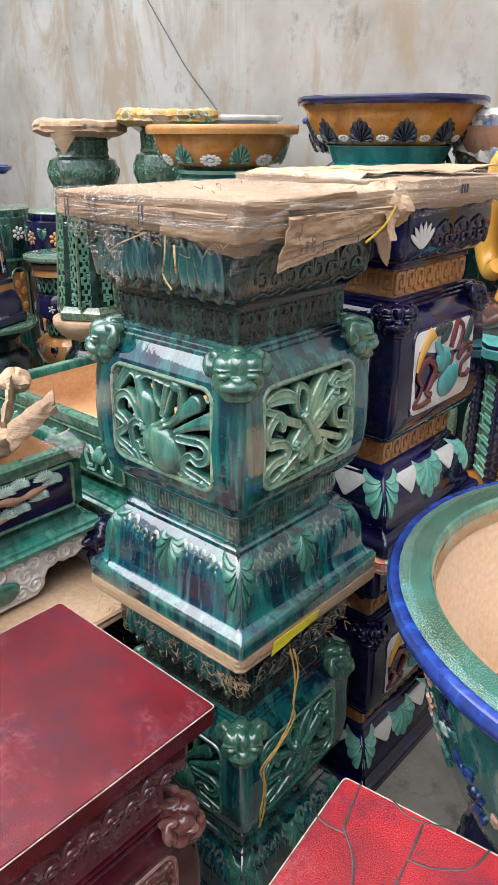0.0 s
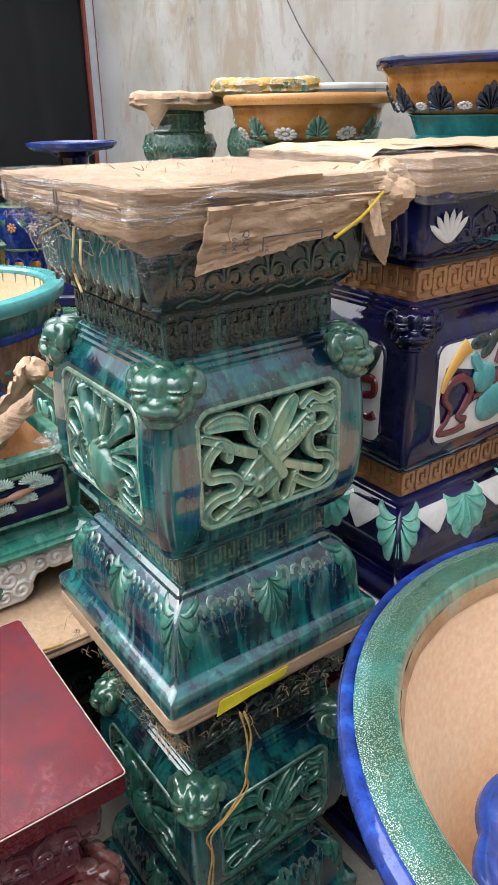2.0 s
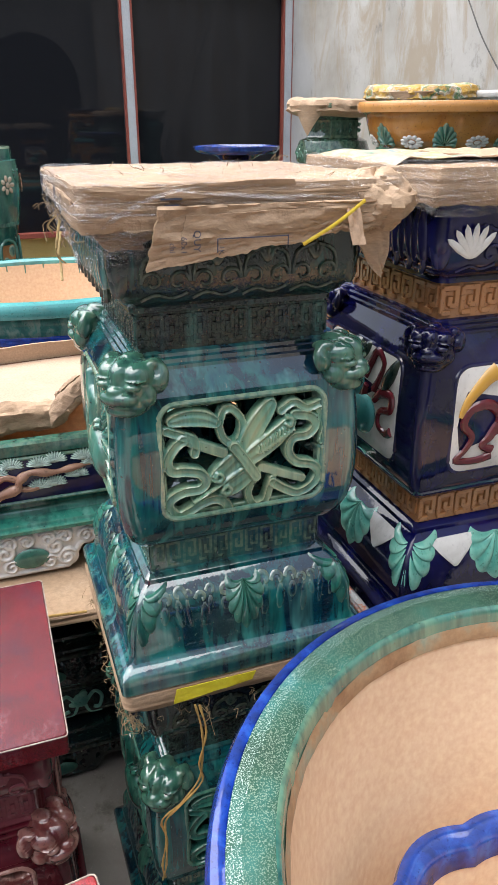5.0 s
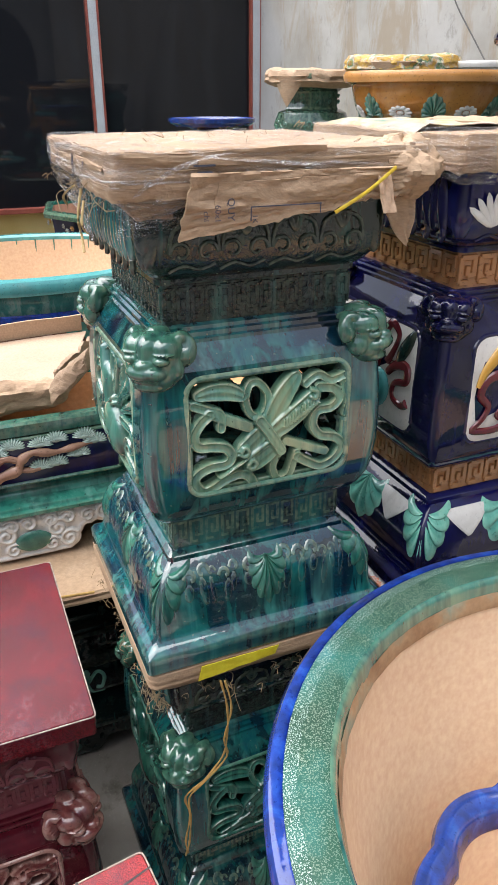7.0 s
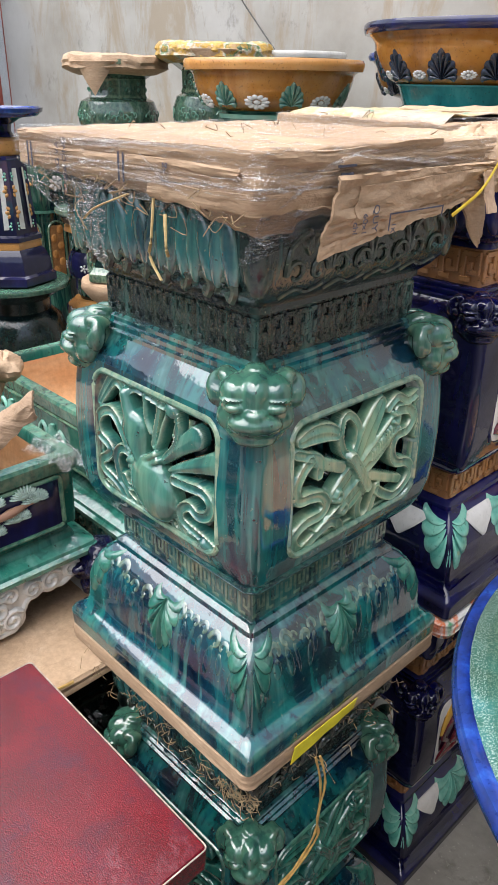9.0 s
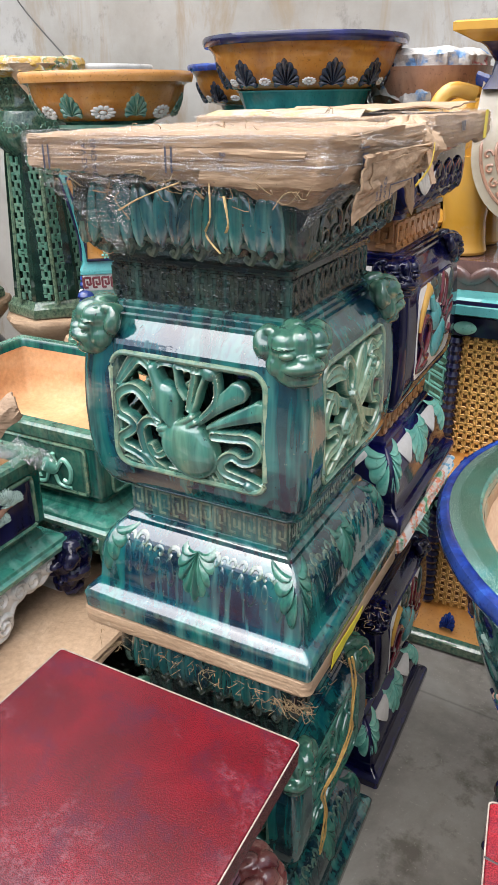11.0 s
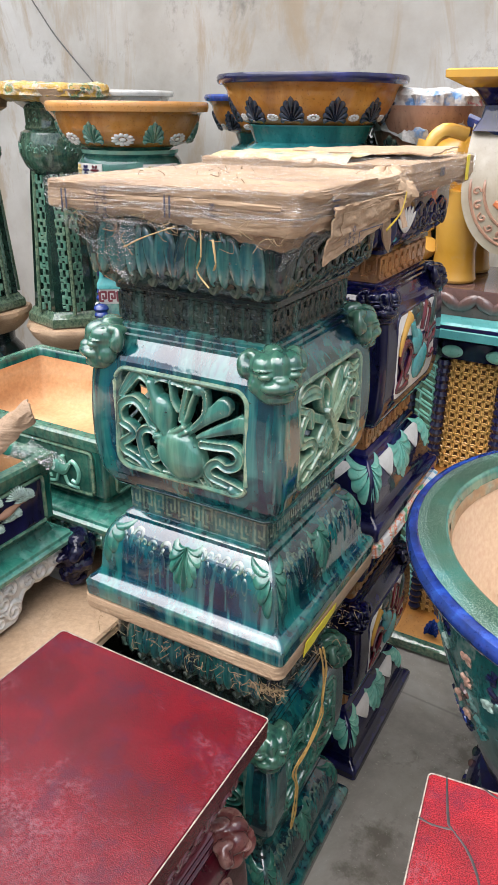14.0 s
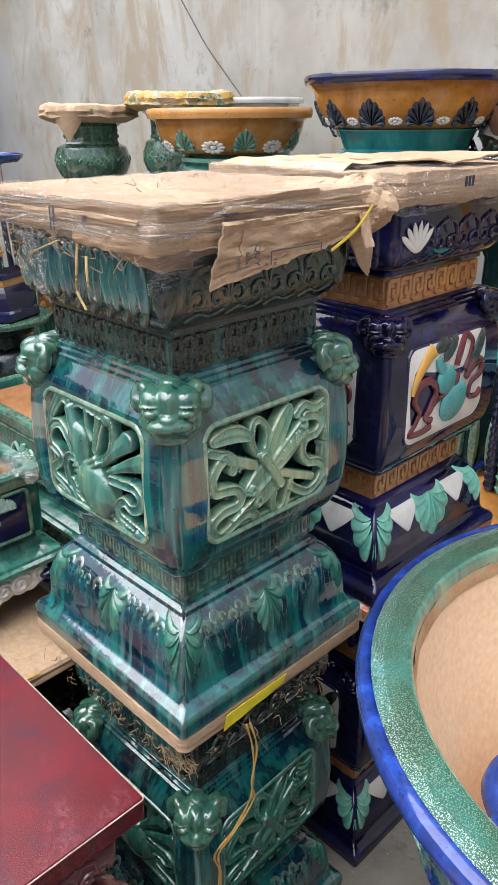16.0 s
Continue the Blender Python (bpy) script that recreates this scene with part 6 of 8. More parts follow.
sc = lambda a, z: 0.055 * abs(math.sin(a * 5)) - 0.03
part("body", Geo().lathe([(0.12, 0.0), (0.15, 0.02), (0.185, 0.2), (0.205, 0.33), (0.212, 0.36), (0.205, 0.36), (0.195, 0.33), (0.175, 0.2), (0.14, 0.03), (0.02, 0.025)], 120, wave=lambda a, z: sc(a, z) * min(1, z / 0.3)), CLAY, inner)
part("rim", Geo().lathe([(0.207, 0.345), (0.232, 0.350), (0.238, 0.362), (0.234, 0.374), (0.222, 0.378), (0.208, 0.374), (0.198, 0.362), (0.194, 0.335)], 160, wave=sc, cap0=False, cap1=False), BLUE_RIM, inner, "bright blue scalloped rim")


# ---------------------------------------------------------------- rectangular troughs
def cloud_skin(half, hz, low, fx, fw, step):
    """An apron of carved clouds: the sheet above the line low(x), with spirals along its edge and on the feet."""
    mid = hz / 2
    shapes = []
    n = int(2 * half / 0.012)
    for i in range(n):
        x = -half + 2 * half * (i + 0.5) / n
        q = low(x) + 0.008
        if q < hz - 0.008:
            shapes.append(([(x, q - mid), (x, hz - mid)], [0.0085, 0.0085], 0.0, 0.005, "flat"))
    spots = []
    x, k = -half + 0.024, 0
    while x < half - 0.015:
        r = 0.026 if k % 2 else 0.021
        spots.append((x, min(low(x) + r + 0.004, hz - r - 0.002), r, 1 if x > 0 else -1))
        if hz - low(x) > 0.075:
            spots.append((x, hz - 0.024, 0.022, -1 if x > 0 else 1))
        x += r * 1.75
        k += 1
    for sx in (-1, 1):
        for d in (-1, 1):
            spots.append((sx * fx + d * fw * 0.72, hz * 0.60, 0.028, d))
    for x, y, r, d in spots:
        if abs(abs(x) - fx) < fw * 0.5 and hz * 0.15 < y < hz * 0.65:
            continue
        shapes.append(([(x, y - mid), (x + 0.0005, y - mid)], [r, r], 0.004, 0.004, "dome"))
        pts = [(x + d * r * 0.86 * math.cos(t * 0.55 + 0.6) * (1 - t / 19), y - mid + r * 0.86 * math.sin(t * 0.55 + 0.6) * (1 - t / 19)) for t in range(17)]
        shapes.append((pts, [r * 0.19] * 17, 0.0055, 0.0075, "dome"))
    edge = [(-half + 0.006 + (2 * half - 0.012) * i / 120) for i in range(121)]
    shapes.append(([(x, min(low(x) + 0.006, hz - 0.004) - mid) for x in edge], [0.006] * 121, 0.003, 0.006, "dome"))
    skin = field_mesh(shapes, half, mid, step, 0.014, -0.001)
    return Geo().add([(x, y + mid, z) for x, y, z in skin.v], skin.f)


def trough(name, label, group, m, L, W, H, body, foot_mat, panel_mat, clay, style, ledge=0.05, ends=None, ledge_mat=None, fine=0.006):
    """A planter trough: tray body with rim and relief panels, waist, flared ledge and cloud feet. Local x runs along it, front toward -y."""
    th = thing(name, label, "planter", group, m)
    a, b = L / 2, W / 2
    z0 = H * 0.48
    g = Geo()
    ring = lambda q, z, r=0.012: [(x, y, z) for x, y in rounded_rect2(a + q, b + q, r)]
    g.rings([ring(-0.03, z0), ring(-0.016, z0 + 0.004), ring(-0.016, z0 + 0.018), ring(-0.004, z0 + 0.024), ring(-0.002, H - 0.035), ring(0.004, H - 0.030), ring(0.006, H - 0.006), ring(0.002, H),
             ring(-0.020, H), ring(-0.024, H - 0.006), ring(-0.026, H - 0.03)], True, True, False)
    bd = part("body", g, body, th)
    part("inside", Geo().rings([ring(-0.0255, H - 0.022), ring(-0.030, H - 0.05), ring(-0.036, H - 0.09), ring(-0.048, H - 0.122), ring(-0.075, H - 0.144), ring(-0.12, H - 0.150)], True, False, True), clay, th, "raw clay inside")
    part("ledge", Geo().rings([ring(-0.05, z0 - 0.048), ring(ledge - 0.006, z0 - 0.043), ring(ledge, z0 - 0.039), ring(ledge, z0 - 0.031), ring(ledge - 0.008, z0 - 0.027), ring(ledge - 0.010, z0 - 0.021),
                               ring(ledge - 0.022, z0 - 0.016), ring(ledge - 0.036, z0 - 0.011), ring(ledge - 0.038, z0 - 0.004), ring(-0.012, z0), ring(-0.02, z0 + 0.006)]), ledge_mat or body, th)
    hz = z0 - 0.040
    # scalloped cloud apron with spirals on all four sides, two broad feet on the long ones
    for side in range(4):
        wd, off = (a, b) if side % 2 == 0 else (b, a)
        half = wd + ledge - 0.006
        fx = half * 0.36 if side % 2 == 0 else half * 0.62
        fw = 0.075 if side % 2 == 0 else 0.05

        def low(x):
            d = abs(abs(x) - fx)
            k = min(1.0, max(0.0, (d - fw) / 0.045))
            k = k * k * (3 - 2 * k)
            return hz * (0.06 + 0.52 * k) + 0.006 * math.sin(abs(x) * 110) * k
        fm = Matrix.Rotation(side * math.pi / 2, 4, "Z") @ frame_at((0, -(off + ledge - 0.020), 0), (0, -1, 0))
        ap = part("apron", Geo().merge(cloud_skin(half, hz, low, fx, fw, fine if side == 0 else 0.006), fm), foot_mat, th, "carved cloud apron with feet")
        for sx in (-1, 1):
            g = Geo().blob((fx * sx, hz * 0.42, 0.010), (fw * 0.52, hz * 0.22, 0.006), None, 16, 8)
            part("foot_patch", Geo().merge(g, fm), GREEN_MID, ap, "dark green patch")
    for sx in (-1, 1):
        for sy in (-1, 1):
            if ends:
                bl = [((0, 0, 0), (0.034, 0.034, 0.034))]
                rm = random.Random(3)
                for k in range(26):
                    an, el = rm.uniform(0, 6.28), rm.uniform(-0.7, 1.3)
                    bl.append(((0.030 * math.cos(an) * math.cos(el), 0.030 * math.sin(an) * math.cos(el), 0.034 * math.sin(el)), (rm.uniform(0.008, 0.016), rm.uniform(0.008, 0.016), rm.uniform(0.007, 0.014))))
                lump = star(bl, 48, 34)
                q = Geo().add([(x * 1.35 + (a + ledge - 0.012) * sx, y * 1.25 + (b + ledge - 0.006) * sy, z * 1.15 + hz * 0.72) for x, y, z in lump.v], lump.f)
                low_lump = star(bl, 32, 22)
                q.add([(x * 0.85 + (a + ledge - 0.012) * sx, y * 0.85 + (b + ledge - 0.012) * sy, z * 0.95 + 0.033) for x, y, z in low_lump.v], low_lump.f)
                part("corner_mask", q, ends, th, "dark blue corner mask")
    zb, zt = z0 + 0.028, H - 0.038
    zm, hh = (zb + zt) / 2, (zt - zb) / 2
    for side in range(4):
        n, wd, off = (L, a, b) if side % 2 == 0 else (W, b, a)
        n = wd - 0.035
        fm = Matrix.Rotation(side * math.pi / 2, 4, "Z") @ frame_at((0, -off + 0.002, zm), (0, -1, 0))
        pn = part("panel", Geo().prism(rounded_rect(n, hh, 0.008, 2), 0.003, fm), panel_mat, th)
        part("panel_frame", Geo().tube([fm @ Vector((x, y, 0.003)) for x, y in rounded_rect(n, hh, 0.008, 2)], 0.0045, 6, 1.0, (0, 0, 1), None, 1, True), body, pn)
        rn = random.Random(side + int(L * 100))
        if style == "pine":
            count = max(1, int(2 * n / 0.26))
            for i in range(count):
                x0 = -n + 2 * n * (i + 0.5) / count
                br = Geo().tube([(x0 - 0.105, -hh * 0.88, 0.005), (x0 - 0.075, -hh * 0.55, 0.007), (x0 - 0.040, -hh * 0.30, 0.009), (x0 - 0.030, hh * 0.10, 0.009), (x0 - 0.005, hh * 0.36, 0.009), (x0 + 0.035, hh * 0.22, 0.008), (x0 + 0.075, hh * 0.30, 0.008), (x0 + 0.12, hh * 0.42, 0.006)], 0.0115, 9, 0.8, (0, 0, 1), lambda t: 1.15 - 0.65 * t + 0.18 * math.sin(t * 31))
                br.tube([(x0 - 0.032, hh * 0.05, 0.008), (x0 - 0.062, hh * 0.28, 0.008), (x0 - 0.085, hh * 0.02, 0.007), (x0 - 0.098, hh * 0.10, 0.005)], 0.0075, 7, 0.8)
                br.tube([(x0 - 0.042, -hh * 0.28, 0.008), (x0 - 0.015, -hh * 0.42, 0.007), (x0 + 0.012, -hh * 0.36, 0.005)], 0.007, 7, 0.8)
                part("branch", Geo().merge(br, fm), BROWN, pn, "brown pine branch")
                for cx, cz in ((-0.108, 0.22), (-0.078, 0.45), (-0.045, 0.68), (0.012, 0.62), (0.045, 0.74), (0.105, 0.70), (0.125, 0.42), (0.088, -0.08), (0.008, -0.40), (0.040, -0.34)):
                    q = Geo()
                    for k in range(13):
                        an = math.pi * (k / 12) - 0.1
                        q.blob((x0 + cx + math.cos(an) * 0.015, cz * hh + math.sin(an) * 0.011, 0.005), (0.0125, 0.0030, 0.006), Matrix.Rotation(an, 3, "Z"), 6, 5)
                    q.blob((x0 + cx, cz * hh + 0.002, 0.004), (0.018, 0.008, 0.007), None, 8, 6)
                    part("pine_tuft", Geo().merge(q, fm), TUFT, pn, "pale pine tuft")
        else:
            count = max(1, int(2 * n / 0.17))
            for i in range(count):
                x0 = -n + 2 * n * (i + 0.5) / count
                bm = LEAF if side % 2 == 0 else body
                bird = star([((0, 0, 0.003), (0.020, 0.022, 0.010)), ((0.008, 0.024, 0.006), (0.011, 0.010, 0.009)), ((-0.016, -0.010, 0.003), (0.016, 0.009, 0.007))], 18, 14)
                part("bird", Geo().merge(bird, fm @ Matrix.Translation((x0, 0, 0))), bm, pn, "raised bird relief")
                for d in (-1, 1):
                    part("scroll", Geo().merge(Geo().tube([(x0 + d * 0.015, -0.005, 0.004), (x0 + d * 0.035, 0.02, 0.004), (x0 + d * 0.052, 0.0, 0.004), (x0 + d * 0.045, -0.03, 0.004), (x0 + d * 0.03, -0.028, 0.004)], 0.005, 6), fm), bm, pn, "raised scroll")
                    part("scroll", Geo().merge(Geo().tube([(x0 + d * 0.01, -0.02, 0.004), (x0 + d * 0.02, -0.04, 0.004), (x0 + d * 0.05, -0.042, 0.004)], 0.004, 6), fm), bm, pn, "raised scroll")
    return th


def rounded_rect2(w, h, r, k=4):
    return rounded_rect(w, h, r, k)


TROUGH_GREEN = run_glaze("trough_green_glaze", [(0.3, (0.004, 0.030, 0.028)), (0.45, (0.006, 0.075, 0.060)), (0.58, (0.012, 0.12, 0.09)), (0.72, (0.05, 0.22, 0.17))], 0.5, light=0.25, dust=0.10)
LEDGE_GREEN = run_glaze("ledge_green_glaze", [(0.3, (0.012, 0.10, 0.075)), (0.5, (0.03, 0.19, 0.14)), (0.72, (0.10, 0.32, 0.25))], 0.35, (0.22, 0.42, 0.36), 0.4, dust=0.12)
BROWN = glaze("brown_glaze", [(0.3, (0.11, 0.046, 0.026)), (0.7, (0.33, 0.1725, 0.104))], rough=0.25, scale=30)
trough("planter_trough", "green trough planter with pine reliefs and white cloud feet", "trough planters", pose(-1.445, 0.48, 0.60, 0, 0, 90), 0.78, 0.33, 0.322, TROUGH_GREEN, WHITE, BLUE, CLAY_DEEP, "pine", 0.028, BLUE, LEDGE_GREEN, 0.0018)
trough("planter_trough", "teal-green trough planter with bird reliefs and clay inside", "trough planters", pose(-1.535, 1.19, 0.60), 0.62, 0.45, 0.322, TROUGH_GREEN, GREEN_PALE, TROUGH_GREEN, CLAY_DEEP, "bird", 0.035, None, LEDGE_GREEN, 0.003)
low = [pose(-1.445, 0.48, 0.0, 0, 0, 90), pose(-1.445, 0.48, 0.287, 0, 0, 90)]
for q in low:
    trough("planter_trough", "dark green trough planter in a stack below another", "trough planters", q, 0.72, 0.32, 0.28, GREEN_DARK, GREEN_DARK, GREEN_DARK, CLAY_DEEP, "bird", 0.06)
for z in (0.0, 0.287):
    trough("planter_trough", "dark green trough planter in a stack below another", "trough planters", pose(-1.515, 1.19, z), 0.58, 0.44, 0.28, GREEN_DARK, GREEN_DARK, GREEN_DARK, CLAY_DEEP, "bird", 0.05)
pad = crumpled(0.5, 0.578, 0.5975, 51, 0.004, 24, 0.72, 1.18, r=0.01, rows=4)
solid("cardboard_sheet", pad, CARD, "brown cardboard sheet under the trough planters", "packaging", "cardboard wraps", pose(-1.455, 0.86, 0))
solid("straw_tie", Geo().tube([(-1.09, 0.72, 0.604), (-1.10, 0.62, 0.607), (-1.13, 0.56, 0.604), (-1.20, 0.50, 0.604)], 0.003, 6), TWINE, "yellow straw tie lying on cardboard", "twine")

CARD_DARK = cardboard("dark_torn_cardboard", [(0.3, (0.15, 0.10, 0.06)), (0.5, (0.28, 0.19, 0.12)), (0.7, (0.42, 0.30, 0.20))], 1.0)
CARD_PEACH = matte("peach_cardboard", [(0.3, (0.36, 0.2484, 0.1656)), (0.6, (0.432, 0.3132, 0.2196))], 0.75, 4, (1, 1, 1), 200, 0.2)
# open cardboard tray on the pine trough
tray = thing("cardboard_tray", "torn open cardboard tray lying on a trough planter", "packaging", "cardboard wraps", pose(-1.50, 0.53, 0.924, 0, 0, 0))


def tray_end(u, v):
    """The torn end wall, from the front corner back along the trough's end."""
    return (0.150 - 0.24 * u + 0.005 * nz(u * 6, v * 3, 1.0), 0.195 + 0.17 * u + 0.006 * nz(u * 5, v * 4, 2.0), 0.002 + 0.030 * u + (0.068 + 0.014 * nz(u * 9, 1.0, 3.0) + 0.008 * nz(u * 30, 2.0, 3.0)) * v)


def tray_front(u, v):
    """The front wall: a soft roll of creased card and tape."""
    a = 2 * math.pi * v
    y = -0.42 + 0.64 * u
    q = 0.95 + 0.30 * nz(y * 11, math.cos(a) * 1.4, math.sin(a) * 1.4) + 0.34 * abs(nz(y * 24, math.cos(a) * 3, math.sin(a) * 3)) + 0.12 * nz(y * 70, math.cos(a) * 6, math.sin(a) * 6)
    k = math.sqrt(max(0.0, 1 - max(0.0, (u - 0.9) / 0.1) ** 2))
    return (0.165 + 0.026 * q * k * math.cos(a) + 0.012 * nz(y * 4, 1.0, 1.0), y, 0.030 + 0.034 * q * k * math.sin(a))


part("base", sheet(lambda u, v: (-0.26 + 0.42 * u, -0.40 + (0.60 + 0.14 * (1 - u)) * v, 0.006 + 0.004 * nz(u * 3, v * 3, 1.0) + 0.02 * v), 14, 18, 0.004), CARD_PEACH, tray, "pale inside of the tray")
part("wall", sheet(lambda u, v: (-0.27 + 0.012 * v, -0.40 + 0.73 * u, 0.01 + 0.02 * u + (0.046 + 0.006 * nz(u * 8, 1.0, 1.0)) * v), 20, 5, 0.004), CARD_PEACH, tray)
part("wall", sheet(tray_front, 90, 26, 0.001), CARD_SOFT, tray, "crushed front wall of the tray")
part("wall", sheet(tray_end, 36, 12, 0.007), CARD_DARK, tray, "torn dark end wall of the tray")


def torn_pt(u, v):
    """A strip torn from the tray's corner that stands up and away, creased along its length."""
    w = (v - 0.5) * (0.062 - 0.018 * u + 0.010 * nz(u * 6, 3.0, 1.0))
    c = Vector((0.195, 0.178, 0.050)).lerp(Vector((0.285, 0.240, 0.140)), u + 0.06 * nz(v * 5, 2.0, u))
    return c + Vector((-0.62, 0.30, 0.72)) * w + Vector((0.5, -0.6, 0.4)) * (0.010 * abs(nz(u * 3, v * 4, 5.0)) - 0.014 * (2 * v - 1) ** 2)


part("torn_strip", sheet(torn_pt, 30, 12, 0.004), CARD_DARK, tray, "torn strip of brown cardboard standing up")


def wad_pt(u, v):
    a, b = 2 * math.pi * u, math.pi * v
    q = 0.85 + 0.2 * nz(math.cos(a) * 2, math.sin(a) * 2, b * 1.5) + 0.2 * abs(nz(math.cos(a) * 5, math.sin(a) * 5, b * 4))
    return (-0.075 + 0.045 * q * math.sin(b) * math.cos(a), 0.365 + 0.04 * q * math.sin(b) * math.sin(a), 0.072 + 0.034 * q * math.cos(b))


part("crushed_corner", sheet(wad_pt, 36, 20, 0.001), CARD_SOFT, tray, "crushed corner of the tray")
solid("film_rag", sheet(lambda u, v: (-1.34 + 0.10 * u, 0.80 + 0.08 * v + 0.02 * nz(u * 4, v * 3, 1.0), 0.932 + 0.03 * nz(u * 4, v * 4, 2.0) - 0.03 * v * u), 14, 12, 0.0005), FILM, "crumpled rag of clear film on a trough rim", "packaging")


# ---------------------------------------------------------------- bowls on stands along the back
def bowl(name, label, m, r, h, rim_mat, body_mat, foot_mat, leaf_mat, n=10, foot_h=0.06, foot_r=0.5, flowers=True, rim_t=0.022, fl=0.026):
    th = thing(name, label, "bowl", "glazed bowls", m)
    part("body", Geo().lathe([(p.x, p.y) for p in curve([(r * 0.55, 0.0, 0), (r * 0.62, 0.004, 0), (r * 0.76, h * 0.14, 0), (r * 0.84, h * 0.34, 0), (r * 0.88, h * 0.56, 0), (r * 0.90, h * 0.72, 0), (r * 0.95, h - rim_t, 0)], 4)], 72, cap1=False), body_mat, th)
    part("rim", Geo().lathe([(r * 0.94, h - rim_t), (r * 0.985, h - rim_t), (r, h - rim_t * 0.6), (r, h - rim_t * 0.25), (r * 0.985, h), (r * 0.91, h), (r * 0.89, h - rim_t)], 72, cap0=False, cap1=False), rim_mat, th, "rolled rim")
    part("inside", Geo().lathe([(r * 0.90, h - rim_t * 0.9), (r * 0.84, h * 0.55), (r * 0.70, h * 0.24), (0.02, h * 0.18)], 48, cap0=False), CLAY, th, "raw clay inside")
    part("foot", Geo().lathe([(r * foot_r * 1.25, -foot_h), (r * foot_r * 1.28, -foot_h + 0.012), (r * foot_r * 1.05, -foot_h * 0.55), (r * foot_r * 1.15, 0.0), (r * foot_r * 1.2, 0.006)], 48), foot_mat, th)
    for i in range(n):
        a = 2 * math.pi * i / n
        q = r * 0.832
        d = (math.cos(a), math.sin(a), -0.5)
        mm = frame_at((q * math.cos(a), q * math.sin(a), h * 0.32), d)
        lf = Geo().merge(palm_leaf(0.078, 0.068, 0.007), mm @ Matrix.Translation((0, -0.030, 0.0)) @ Matrix.Rotation(math.pi, 4, "Z"))
        part("leaf", lf, leaf_mat, th)
        if flowers:
            a += math.pi / n
            q = r * 0.785
            mm = frame_at((q * math.cos(a), q * math.sin(a), h * 0.20), (math.cos(a), math.sin(a), -0.65)) @ Matrix.Diagonal((1.2, 0.75, 1, 1))
            part("flower", Geo().merge(flower(fl, 0.0045, 11), mm), WHITE, th, "white flower relief")
    return th


bowl("bowl", "round amber ceramic bowl with green leaves and white flowers", pose(-1.957, 2.038, 1.449, 0, 0, 20), 0.272, 0.138, ORANGE, ORANGE, LEAF, GREEN_PALE, 7, 0.02, 0.48, True, 0.030, 0.032)
bowl("bowl", "large amber bowl with dark blue rim and leaves", pose(-1.30, 2.09, 1.520, 0, 0, 12), 0.285, 0.138, BLUE, ORANGE, TEAL, BLUE_BLACK, 12, 0.075, 0.57, True, 0.024, 0.016)
bowl("bowl", "amber bowl with a blue rim standing behind others", pose(-1.66, 2.55, 1.485), 0.27, 0.13, BLUE_RIM, ORANGE, TEAL, BLUE_BLACK, 10, 0.06, 0.5, True, 0.022, 0.016)
bowl("bowl", "pale grey round bowl standing behind others", pose(-2.42, 2.62, 1.545), 0.2, 0.09, WHITE, WHITE, TEAL, WHITE, 6, 0.05, 0.5, False)


